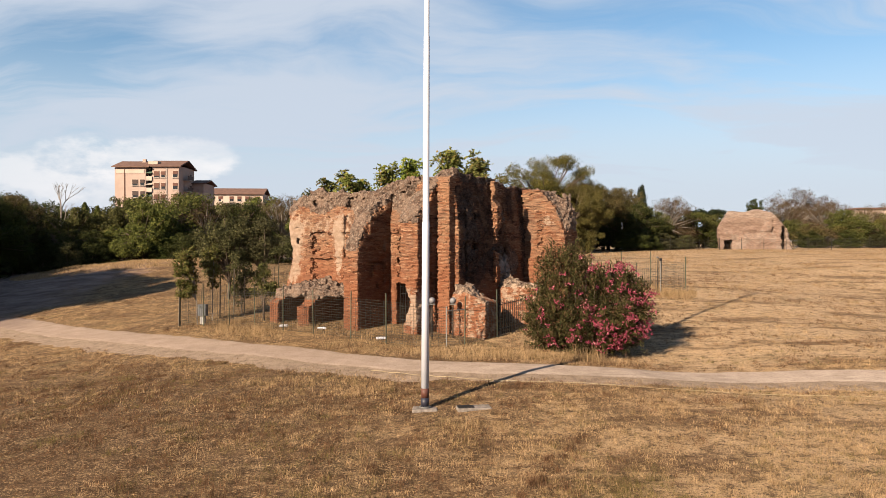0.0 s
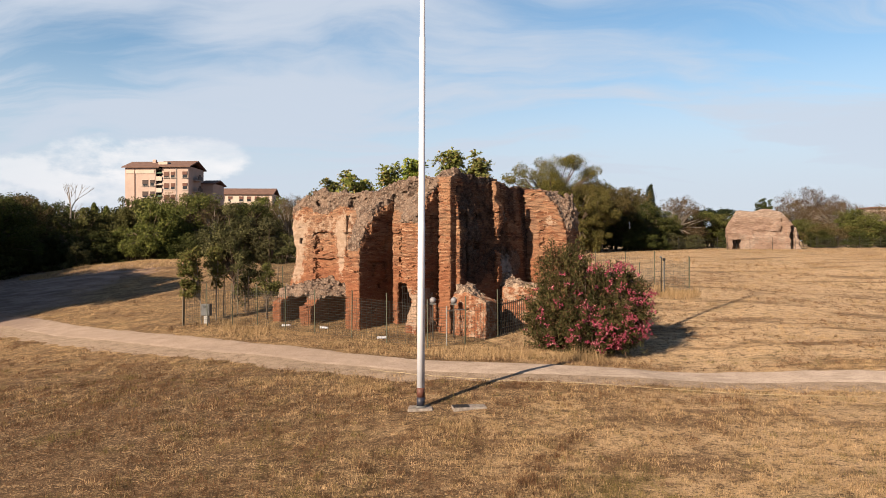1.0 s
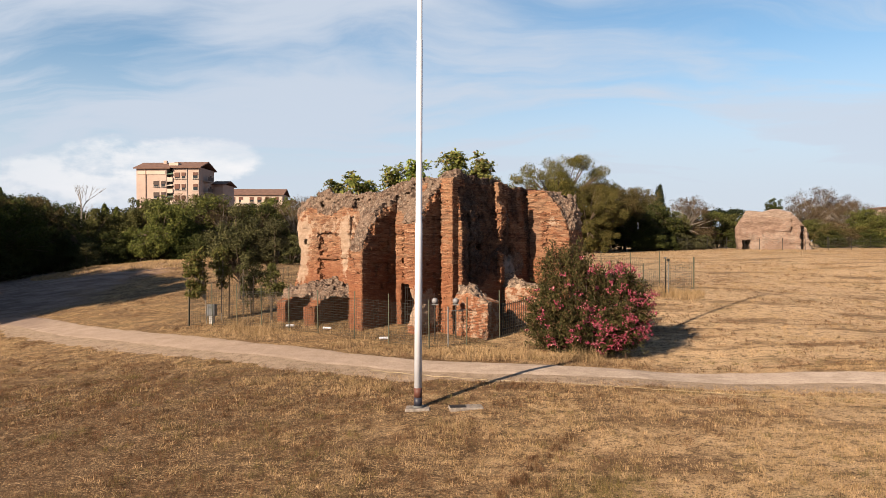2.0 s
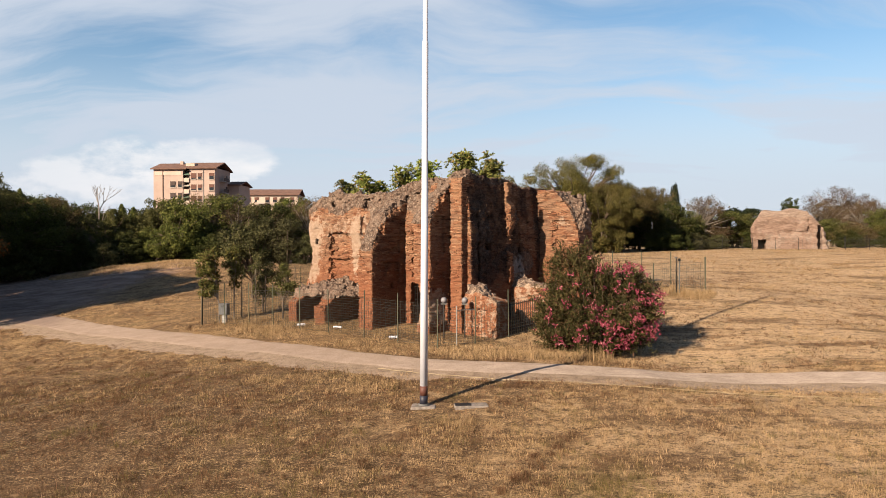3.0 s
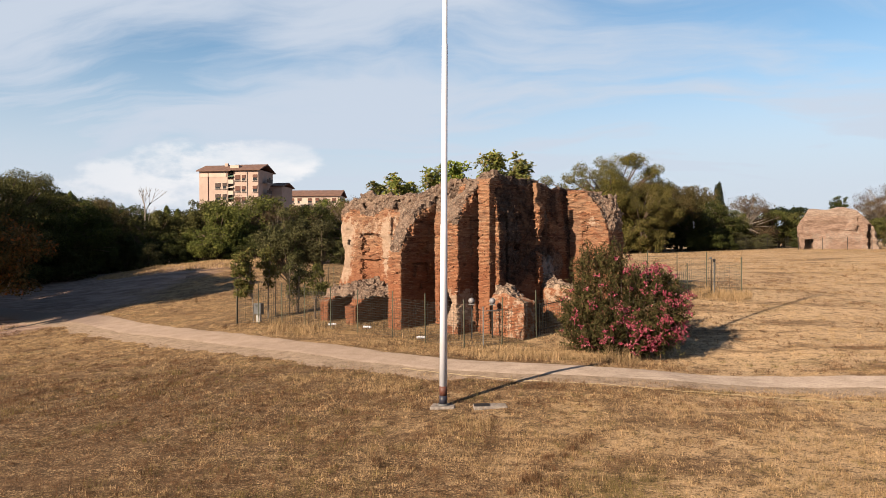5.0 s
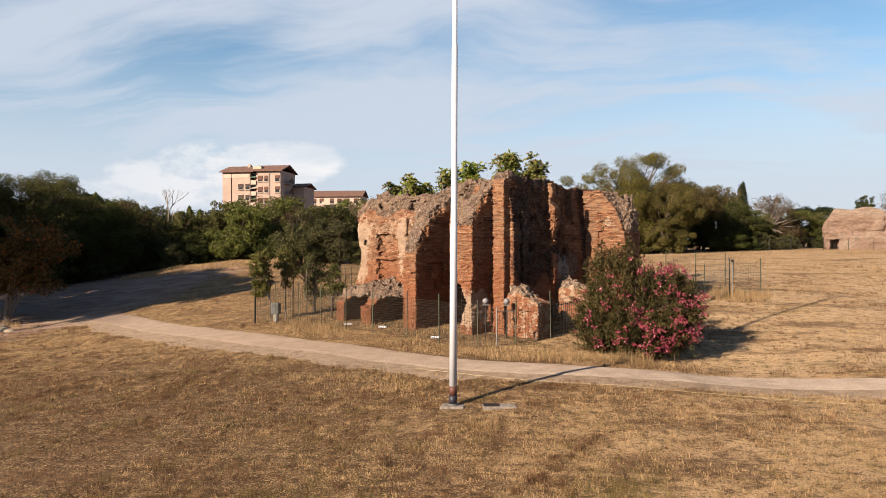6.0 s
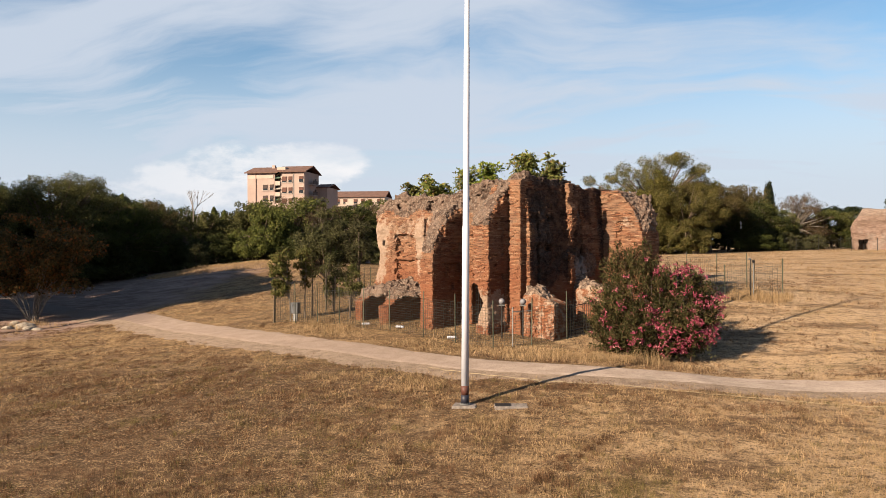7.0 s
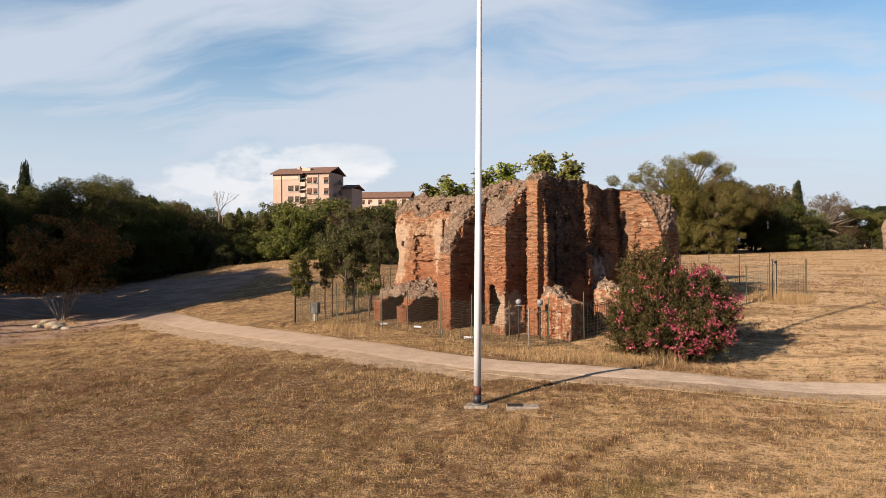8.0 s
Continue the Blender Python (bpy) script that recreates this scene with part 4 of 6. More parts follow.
# ---- woods round the park: (x, y, height, width) ----
def grove(key, name, label, category, group, rows):
    for i, (x, y, h, w) in enumerate(rows):
        plant(key, name, label, category, x, y, h, w, i, group=group)


grove("oak", "oak_tree", "dark green broadleaf tree at the edge of the wood", "tree", "trees of the wood", (
    (-47.9, 80.1, 8.5, 7.4), (-47.4, 82.7, 7.5, 7.2), (-49.9, 88.1, 7.6, 7.2),
    (-68.6, 96.6, 11.0, 9.6), (29.6, 112.1, 7.4, 8.4), (49.2, 128.0, 4.9, 6.5), (-55.0, 78.0, 8.5, 9.0), (-60.0, 88.0, 9.0, 9.0), (26.0, 108.0, 5.6, 7.5)))
grove("elm", "elm_tree", "mid-green leafy tree with an uneven crown", "tree", "trees of the wood", (
    (-41.6, 80.0, 6.8, 6.6), (-37.3, 86.1, 8.1, 8.0), (-31.2, 84.1, 8.3, 9.2), (-33.2, 79.1, 6.6, 6.6), (-23.6, 96.1, 8.6, 7.8), (-30.1, 100.1, 8.0, 8.0), (-14.7, 84.1, 8.7, 6.3),
    (32.7, 114.1, 6.0, 6.4), (41.8, 122.0, 6.0, 7.0), (47.0, 125.0, 5.8, 7.5)))
grove("elm", "elm_tree", "green leafy tree behind the far field", "tree", "trees beyond the field", (
    (72.9, 128.1, 6.7, 8.6), (80.5, 130.1, 6.1, 8.1), (93.9, 140.1, 7.1, 10.9), (64.0, 132.0, 5.0, 7.0), (108, 138, 7.5, 11)))
grove("robinia", "robinia_tree", "yellow-green leafy tree with a loose crown", "tree", "trees of the wood", (
    (-46.8, 75.6, 8.6, 7.3), (30.4, 120.1, 9.9, 8.6), (77.5, 127.0, 5.2, 6.5)))
grove("poplar", "poplar_tree", "upright green poplar with a pointed crown", "tree", "trees of the wood", (
    (-43.7, 88.1, 7.9, 4.2), (-41.4, 92.1, 8.4, 3.8), (-45.5, 79.0, 8.0, 3.8), (-40.2, 84.0, 7.2, 3.6), (-51.2, 79.5, 9.6, 4.0), (-37.8, 90.0, 8.6, 4.0)))
grove("oak", "oak_tree", "dark tree deep inside the wood", "tree", "trees of the wood", (
    (-78.0, 88.0, 9.5, 11.0), (-70.0, 84.0, 9.0, 11.0), (-62.0, 80.0, 8.5, 10.0), (-56.0, 86.0, 8.5, 10.0), (-52.0, 92.0, 8.0, 10.0), (-46.0, 94.0, 7.4, 9.0), (-40.0, 97.0, 7.6, 9.0),
    (-34.0, 98.0, 7.6, 9.0), (-26.0, 90.0, 7.4, 9.0), (-20.0, 98.0, 7.0, 9.0), (-88.0, 90.0, 10.0, 12.0), (10.0, 108.0, 6.6, 9.0), (19.0, 112.0, 7.0, 9.0), (27.0, 118.0, 6.6, 9.0)))
grove("brown_tree", "dry_tree", "half-bare tree with dry brownish foliage", "tree", "trees of the wood", (
    (-28.4, 86.0, 7.3, 8.4), (-28.5, 108.1, 9.4, 7.0), (-20.5, 92.1, 8.6, 6.0), (-34.9, 93.5, 9.0, 8.2), (36.6, 118.1, 8.4, 8.2)))
grove("brown_tree", "dry_tree", "half-bare tree with reddish-brown dry foliage", "tree", "trees beyond the field", (
    (74.1, 150.1, 11.8, 12.9), (66.8, 142.1, 8.4, 7.7), (71.7, 135.1, 8.4, 9.5), (79.9, 135.1, 7.9, 8.4), (100.4, 140.1, 7.1, 9.9), (86.5, 134.0, 6.6, 8.0)))
grove("umbrella_pine", "umbrella_pine", "dark umbrella pine with a flat spreading crown", "tree", "umbrella pines", (
    (46.2, 128.1, 7.2, 8.6), (-67.5, 101.9, 10.9, 7.3), (-72.0, 108.0, 11.5, 7.0)))
# tall pines added out of view, placed so that their crowns shade the road
grove("umbrella_pine", "umbrella_pine", "tall umbrella pine out of view, added to shade the road", "tree", "umbrella pines", (
    (-45.0, 33.0, 20.0, 13.0), (-52.0, 36.0, 21.0, 14.0), (-60.0, 38.0, 21.0, 15.0), (-60.0, 45.0, 19.0, 12.0), (-61.0, 46.0, 20.0, 15.0), (-70.0, 44.0, 20.0, 15.0), (-54.0, 29.0, 21.0, 14.0), (-66.0, 28.0, 20.0, 14.0), (-74.0, 31.0, 20.0, 14.0)))
# oaks added out of view to shade the wood, the bush and the road
grove("dark_oak", "oak_tree", "tall dense oak out of view, added to shade road and wood", "tree", "trees of the wood", (
    (-53.5, 39.5, 13.0, 9.0), (-63.0, 51.5, 11.5, 11.0), (-70.0, 56.0, 15.0, 12.0), (-78.0, 55.0, 16.0, 13.0)))
grove("cypress", "cypress", "slender dark cypress above the trees", "tree", "cypresses", ((38.5, 140.1, 11.4, 2.4), (-113.1, 128.1, 18.8, 3.4)))
grove("shrub", "wood_shrub", "dense dark undergrowth shrub at the wood's edge", "shrub", "undergrowth", (
    (-44.9, 75.0, 4.5, 5.0), (-42.4, 76.0, 4.0, 5.0), (-39.9, 77.0, 3.7, 5.0), (-37.5, 78.0, 4.1, 5.0), (-35.0, 79.0, 3.6, 5.0), (-32.5, 79.0, 3.4, 5.0), (-30.1, 79.0, 3.6, 5.0), (-27.6, 78.0, 3.3, 5.0),
    (-25.1, 77.0, 3.2, 5.0), (-22.7, 77.0, 3.0, 5.0), (-48.5, 73.0, 4.0, 5.0), (-52.0, 70.0, 4.5, 5.5)))
grove("shrub", "wood_shrub", "dense dark shrub behind the far fence", "shrub", "undergrowth", (
    (10.5, 99.5, 3.6, 5.0), (13.5, 99.0, 3.8, 5.5), (16.5, 103.5, 4.8, 6.5), (12.0, 107.0, 5.0, 6.5), (15.0, 106.0, 5.4, 7.0), (18.0, 106.0, 5.6, 7.0), (9.0, 104.0, 4.6, 6.0), (10.0, 116.0, 5.0, 8.0), (16.0, 117.0, 5.0, 8.0), (22.0, 118.0, 5.0, 8.0), (27.0, 121.0, 5.0, 8.0), (26.5, 104.0, 2.6, 4.6), (28.3, 104.0, 2.9, 4.2), (30.5, 106.0, 2.7, 4.0), (55.0, 125.0, 2.6, 4.0), (46.0, 120.0, 3.0, 5.0), (60.0, 118.0, 3.0, 5.0), (66.0, 118.0, 3.2, 5.0), (72.0, 119.0, 3.0, 5.0)))
grove("pale_shrub", "wood_shrub", "grey-green bush at the edge of the wood", "shrub", "undergrowth", (
    (-20.2, 76.0, 3.4, 4.6), (-17.7, 77.0, 3.6, 4.6), (-15.0, 80.1, 9.0, 6.4), (32.8, 108.0, 2.6, 4.2), (35.1, 110.0, 2.5, 4.2), (38.0, 112.0, 2.5, 4.2), (-38.6, 74.5, 2.8, 3.6), (78.0, 120.0, 2.8, 4.6), (84.0, 121.0, 3.0, 5.0)))

grove("mixed_shrub", "hedge_shrub", "yellow-green scrub behind the far fence", "shrub", "scrub behind the field", (
    (14.8, 97.5, 5.4, 6.5), (18.6, 96.8, 4.8, 5.5), (34.5, 116.0, 5.0, 7.0), (44.0, 124.0, 4.6, 7.0), (53.0, 128.0, 5.0, 7.5), (63.0, 124.0, 4.4, 7.0), (70.0, 126.0, 4.6, 7.0), (81.0, 126.0, 5.0, 7.0), (90.0, 128.0, 5.0, 8.0), (100.0, 130.0, 5.0, 8.0)))
grove("dry_shrub", "hedge_shrub", "brownish dry scrub behind the far fence", "shrub", "scrub behind the field", (
    (39.0, 119.0, 5.4, 7.0), (48.5, 127.0, 4.8, 7.0), (57.5, 127.0, 4.8, 7.0), (66.5, 127.0, 5.2, 7.5), (75.5, 127.0, 5.0, 7.5), (85.5, 127.0, 5.4, 8.0), (95.0, 129.0, 5.4, 8.0), (105.0, 130.0, 5.4, 8.0)))

plant("big_elm", "elm_tree", "large olive-green tree with a broad open crown", "tree", 14.2, 102.0, 13.6, 14.0, 0, group="trees of the wood")
plant("high_elm", "elm_tree", "broad olive-green tree with a raised crown over deep shade", "tree", 21.4, 102.5, 10.0, 9.5, 1, group="trees of the wood")

plant("big_oak", "oak_tree", "tall green oak with a sunlit rounded crown", "tree", -50.7, 66.8, 11.4, 12.0, 0, group="trees of the wood")
grove("dark_oak", "oak_tree", "dark dense oak shading the roadside", "tree", "trees of the wood", (
    (-57.1, 62.8, 9.6, 10.5), (-65.9, 63.2, 10.0, 11.1), (-60.0, 70.0, 10.5, 11.0), (-52.0, 74.0, 9.6, 10.0), (-46.5, 71.5, 7.8, 8.0), (-70.0, 70.0, 11.0, 12.0), (-77.0, 66.0, 11.0, 12.0)))
grove("shrub", "wood_shrub", "dark dense thicket beside the road", "shrub", "undergrowth", (
    (-47.5, 66.5, 4.6, 6.5), (-51.5, 62.5, 4.8, 7.0), (-56.0, 59.5, 4.6, 7.0), (-61.0, 58.0, 4.6, 7.0), (-66.0, 57.0, 4.6, 7.0), (-45.0, 70.0, 4.2, 6.0), (-71.0, 58.0, 4.8, 7.0), (-57.0, 66.0, 5.5, 8.0), (-64.0, 64.0, 5.5, 8.0)))

plant("big_elm", "elm_tree", "olive-brown tree leaning over the field's edge", "tree", 17.6, 97.5, 9.2, 9.0, 2, group="trees of the wood")

# a dead tree that stands out of the wood
dead = thing("dead_tree", "bare grey dead tree with forked branches", "tree", (-45.9, 86.1, zg(-45.9, 86.1)))
dead.scale = (1.3, 1.3, 1.06)
bm = bmesh.new()
rand = random.Random(12)
add_tube(bm, [(0, 0, -0.2), (0.1, 0, 2.4), (0.2, 0, 5.0)], [0.2, 0.16, 0.12], 6)
branching(bm, Vector((0.2, 0, 4.9)), Vector((0.05, 0, 1)).normalized(), 1.7, 0.1, 4, rand, 0.42)
branching(bm, Vector((0.17, 0, 4.4)), Vector((0.6, -0.2, 1)).normalized(), 1.2, 0.07, 3, rand, 0.45)
branching(bm, Vector((0.12, 0, 3.2)), Vector((-0.8, 0.1, 1)).normalized(), 1.7, 0.08, 4, rand, 0.42)
part("trunk", bm, m_bark_pale, dead)

# small conifer on the far ruin
tuft_tree = plant("shrub", "small_pine", "small dark conifer on top of the far ruin", "tree", 47.3, 109.5, 2.3, 2.8, 1, z=9.2)


# ---- trees and bushes inside the fence ----
def leafy_tree(name, label, x, y, trunk_pts, trunk_r, blobs, radii, per, size, leaf, bark, shape=0.4, stems=()):
    ob = thing(name, label, "tree", (x, y, zg(x, y)))
    bm = add_tube(bmesh.new(), trunk_pts, trunk_r, 7)
    fork = Vector(trunk_pts[-1])
    for b in blobs:
        start = Vector(trunk_pts[len(trunk_pts) // 2]).lerp(fork, random.random())
        add_tube(bm, [tuple(start), tuple(start.lerp(Vector(b), 0.55) + Vector((0, 0, 0.12))), tuple(b)], [trunk_r[-1] * 0.7, trunk_r[-1] * 0.45, trunk_r[-1] * 0.15], 4)
    for st in stems:
        add_tube(bm, st, [trunk_r[0] * 0.8, trunk_r[0] * 0.6, trunk_r[0] * 0.4], 6)
    part("trunk", bm, bark, ob)
    v, f = blob_leaves(np.array(blobs), np.array(radii), per, size, 0.85, shape, 0.45)
    part("crown", mesh_of("crown", v, f, [leaf]), None, ob)
    return ob


def cloud_of(count, centre, size, low=-1.0):
    d = unit(rng.normal(size=(count, 3))) * rng.random((count, 1)) ** 0.45
    d[:, 2] = np.maximum(d[:, 2], low)
    return (d * np.array(size) + np.array(centre)).tolist()


random.seed(5)
leafy_tree("olive_tree", "grey-green olive-like tree inside the wire fence", -14.0, 47.0, [(0, 0, -0.1), (0.1, 0, 1.0), (-0.1, 0, 2.0)], [0.13, 0.11, 0.08],
           cloud_of(44, (-0.3, 0, 3.6), (1.7, 1.5, 2.4)), rng.uniform(0.35, 0.62, 44), 300, 0.17, m_leaf_olive, m_bark, 0.35)
leafy_tree("olive_tree", "leaning olive-like tree with a dark trunk", -12.0, 47.6, [(0.45, 0, -0.1), (0.2, 0, 1.2), (-0.2, 0, 2.2)], [0.16, 0.13, 0.09],
           cloud_of(30, (-0.25, 0, 3.7), (1.4, 1.2, 1.35)), rng.uniform(0.35, 0.6, 30), 280, 0.17, m_leaf_olive, m_bark, 0.35)
leafy_tree("young_tree", "young staked tree with yellow-green leaves", -13.55, 38.2, [(0.55, 0, -0.1), (0.5, 0, 1.2), (0.3, 0, 2.6)], [0.035, 0.03, 0.02],
           cloud_of(48, (-0.05, 0, 2.95), (0.62, 0.5, 1.6)), rng.uniform(0.16, 0.3, 48), 130, 0.115, m_leaf_lime, m_bark_pale, 0.6)
leafy_tree("young_tree", "young tree with drooping olive-green leaves", -12.7, 39.4, [(0.1, 0, -0.1), (0.1, 0, 1.2), (0.15, 0, 2.3)], [0.04, 0.035, 0.025],
           cloud_of(26, (0.05, 0, 2.9), (0.6, 0.5, 1.4)), rng.uniform(0.16, 0.28, 26), 120, 0.11, m_leaf_lime, m_bark_pale, 0.55)
leafy_tree("young_tree", "bushy young grey-green tree by the fence", -11.6, 41.5, [(0, 0, -0.1), (0, 0, 0.8), (0.1, 0, 1.6)], [0.06, 0.05, 0.03],
           cloud_of(24, (0.0, 0, 2.0), (0.75, 0.7, 1.4)), rng.uniform(0.22, 0.4, 24), 110, 0.15, m_leaf_olive, m_bark, 0.35)
leafy_tree("young_pine", "small bluish-green pine sapling", -10.4, 41.5, [(0, 0, -0.1), (0, 0, 1.2), (0, 0, 2.4)], [0.04, 0.03, 0.02],
           cloud_of(12, (0.0, 0, 2.2), (0.7, 0.6, 0.5)), rng.uniform(0.15, 0.3, 12), 110, 0.16, m_leaf_mid, m_bark, 0.2)
leafy_tree("broom_bush", "low green bush against the ruin's corner", -9.55, 38.4, [(0, 0, -0.1), (0, 0, 0.5), (0, 0, 1.2)], [0.06, 0.05, 0.03],
           cloud_of(14, (0.0, 0.2, 1.75), (0.8, 0.6, 0.5)), rng.uniform(0.2, 0.35, 14), 110, 0.13, m_leaf_mid, m_bark, 0.45)

# russet bush beside the road
bush = thing("russet_bush", "large russet-leaved bush with many pale stems", "bush", (-38.2, 48.6, zg(-38.2, 48.6)))
bm = bmesh.new()
rand = random.Random(4)
tips = []
for k in range(16):
    a, out = rand.uniform(0, 6.28), rand.uniform(0.2, 0.75)
    branching(bm, Vector((0.3 * math.cos(a), 0.3 * math.sin(a), -0.1)), Vector((out * math.cos(a), out * math.sin(a), 1)).normalized(), rand.uniform(1.7, 2.8), 0.06, 2, rand, 0.5, tips, 4)
part("stem", bm, m_bark_pale, bush)
pts = np.array(tips + cloud_of(150, (0.4, 0, 4.9), (5.4, 4.2, 3.6), -0.62))
v, f = blob_leaves(pts, rng.uniform(0.4, 0.85, len(pts)), 95, 0.24, 0.7, 0.55, 0.4)
part("crown", mesh_of("crown", v, f, [m_leaf_red]), None, bush)

# oleander: two rounded lobes, narrow leaves, clusters of pink flowers
m_oleander = leafy("oleander_leaves", (0.028, 0.032, 0.009), (0.155, 0.14, 0.04), (0.18, 0.1, 0.045), 0.22)
m_petal, n = material("pink_petals")
rand_tone = n("ShaderNodeNewGeometry", 8)
c = n.mix(rand_tone, (0.14, 0.01, 0.03), (0.3, 0.042, 0.086))
c = n.mix(n.ramp(rand_tone, 0.86, 0.97), c, (0.52, 0.26, 0.25))
n("ShaderNodeOutputMaterial", Surface=n("ShaderNodeMixShader", i0=0.3, i1=n("ShaderNodeBsdfPrincipled", Base_Color=c, Roughness=0.6), i2=n("ShaderNodeBsdfTranslucent", Color=c)))
ole = thing("oleander_bush", "large oleander bush in pink bloom beside the path", "bush", (5.98, 30.0, zg(5.98, 30.0)))
LOBES = (((-0.75, 0.6, 2.25), (1.55, 1.45, 2.15)), ((1.05, -0.15, 1.75), (1.5, 1.5, 1.75)), ((-1.5, 0.2, 1.2), (1.15, 1.2, 1.25)), ((0.2, -0.9, 0.95), (1.7, 0.9, 1.0)))
bm = bmesh.new()
rand = random.Random(9)
for k in range(34):
    (cx, cy, cz), (rx, ry, rz) = LOBES[k % 4]
    a, e = rand.uniform(0, 6.28), rand.uniform(0.1, 1.2)
    end = (cx + 0.8 * rx * math.cos(a) * math.cos(e), cy + 0.8 * ry * math.sin(a) * math.cos(e), cz + 0.8 * rz * math.sin(e))
    root = (0.3 * cx + rand.uniform(-0.4, 0.4), 0.3 * cy + rand.uniform(-0.3, 0.3), -0.1)
    add_tube(bm, [root, (0.6 * end[0] + 0.4 * root[0], 0.6 * end[1] + 0.4 * root[1], 0.62 * end[2]), end], [0.035, 0.025, 0.01], 4)
part("stem", bm, m_bark, ole)
roots, ways, fl = [], [], []
for (c0, r0), k, kf in zip(LOBES, (700, 680, 440, 460), (40, 190, 34, 80)):
    d = unit(rng.normal(size=(k, 3)) + np.array((0, 0, 0.15)))
    bulge = 1 + 0.26 * lumps(d[:, 0] * 1.6, d[:, 1] * 1.6, d[:, 2] * 1.6, 0.55, 61, 2)
    tip = np.array(c0) + d * np.array(r0) * (bulge * rng.uniform(0.72, 1.04, k))[:, None]
    way_on = unit(d * np.array((1, 1, 0.6)) + np.array((0, 0, 0.55)) + 0.25 * rng.normal(size=(k, 3)))
    roots.append(tip - 0.55 * way_on), ways.append(way_on)
    d = unit(rng.normal(size=(kf, 3)) + np.array((0.25, -0.5, 0.15)))
    bulge = 1 + 0.26 * lumps(d[:, 0] * 1.6, d[:, 1] * 1.6, d[:, 2] * 1.6, 0.55, 61, 2)
    spray = np.array(c0) + d * np.array(r0) * (1.03 * bulge)[:, None]
    fl.append(spray[lumps(spray[:, 0], spray[:, 1], spray[:, 2], 0.75, 67, 2) > -0.12])
roots, ways = np.concatenate(roots), np.concatenate(ways)
# narrow leaves in whorls along each shoot, pointing out and up
k = 24
along = np.repeat(roots, k, 0) + np.repeat(ways, k, 0) * (0.6 * np.tile(np.linspace(0, 1, k), len(roots)))[:, None]
lie = unit(np.repeat(ways, k, 0) * 0.75 + unit(rng.normal(size=along.shape)))
ln = rng.uniform(0.13, 0.22, len(along))
mid = along + lie * (ln * 0.5)[:, None]
side = unit(np.cross(lie, unit(rng.normal(size=along.shape) + np.array((0, 0, 1.2))))) * 0.02
keep = mid[:, 2] > 0.06
v = np.stack([along, mid + side, along + lie * ln[:, None], mid - side], 1)[keep].reshape(-1, 3)
part("foliage", mesh_of("foliage", v, np.arange(len(v)).reshape(-1, 4), [m_oleander]), None, ole)
fl = np.concatenate(fl)
fl = fl[fl[:, 2] > 0.2]
heads = np.repeat(fl, 8, 0) + rng.normal(size=(8 * len(fl), 3)) * np.array((0.075, 0.075, 0.06))
k = len(heads)
petals = np.repeat(heads, 5, 0) + rng.normal(size=(5 * k, 3)) * 0.018
v, f = leaf_cards(petals, unit(rng.normal(size=(5 * k, 3)) + np.array((0, -0.6, 0.5))), 0.06, 0.045)
part("bloom", mesh_of("bloom", v, f, [m_petal]), None, ole, "clusters of pink oleander flowers")


# saplings that have rooted in the top of the ruin
def ruin_plant(label, s, q, z, height, spread, shoots, seed):
    x = RUIN_PLACE[0] + s * math.cos(radians(RUIN_TURN)) - q * math.sin(radians(RUIN_TURN))
    y = RUIN_PLACE[1] + s * math.sin(radians(RUIN_TURN)) + q * math.cos(radians(RUIN_TURN))
    ob = thing("wall_sapling", label, "shrub", (x, y, z), group="saplings on the ruin")
    rand = random.Random(seed)
    bm, tips = bmesh.new(), []
    for k in range(shoots):
        a, out = rand.uniform(0, 6.28), rand.uniform(0.1, 1.0) * spread
        h = height * rand.uniform(0.3, 1.0)
        end = Vector((out * math.cos(a), out * math.sin(a), h))
        add_tube(bm, [(0.1 * end.x, 0.1 * end.y, -0.35), (0.5 * end.x, 0.5 * end.y, 0.55 * h), tuple(end)], [0.03, 0.022, 0.01], 5)
        tips += [np.array(end), np.array(end * 0.82 + Vector((rand.uniform(-0.2, 0.2), rand.uniform(-0.2, 0.2), 0.05))), np.array(end * 0.6 + Vector((rand.uniform(-0.3, 0.3), rand.uniform(-0.3, 0.3), 0)))]
    part("stem", bm, m_bark, ob)
    cs, fs = [], []
    tips = np.array(tips)
    base, ways = np.repeat(tips, 9, 0), unit(rng.normal(size=(9 * len(tips), 3)) * np.array((1, 1, 0.45)) + np.array((0, 0, 0.15)))
    for u in np.linspace(0.15, 1, 7):
        p = base + ways * 0.46 * u + np.array((0, 0, -0.17)) * u * u
        cs.append(p + rng.normal(size=p.shape) * 0.02)
        fs.append(unit(np.array((-0.35, -0.4, 0.85)) + 0.5 * rng.normal(size=p.shape)))
    v, f = leaf_cards(np.concatenate(cs), np.concatenate(fs), rng.uniform(0.16, 0.27, 63 * len(tips)), 0.1, 0.1)
    part("leaves", mesh_of("leaves", v, f, [m_leaf_fresh]), None, ob)


ruin_plant("bright green sapling with one leaning shoot on the ruin", 2.3, 1.3, 7.25, 1.9, 0.7, 5, 1)
ruin_plant("low green scrub on the worn end of the ruin", 1.0, 1.6, 7.0, 0.6, 1.0, 8, 8)
ruin_plant("bushy yellow-green sapling rooted in the ruin's top", 3.5, 1.5, 7.3, 1.15, 0.9, 9, 2)
ruin_plant("green sapling with feathery leaves on the ruin", 5.5, 1.9, 7.35, 1.75, 0.7, 8, 3)
ruin_plant("tall green sapling with feathery leaves on the ruin", 7.0, 2.4, 7.6, 1.8, 0.8, 9, 4)
ruin_plant("broad green sapling with feathery leaves on the ruin", 9.4, 2.6, 7.8, 1.7, 0.9, 12, 5)
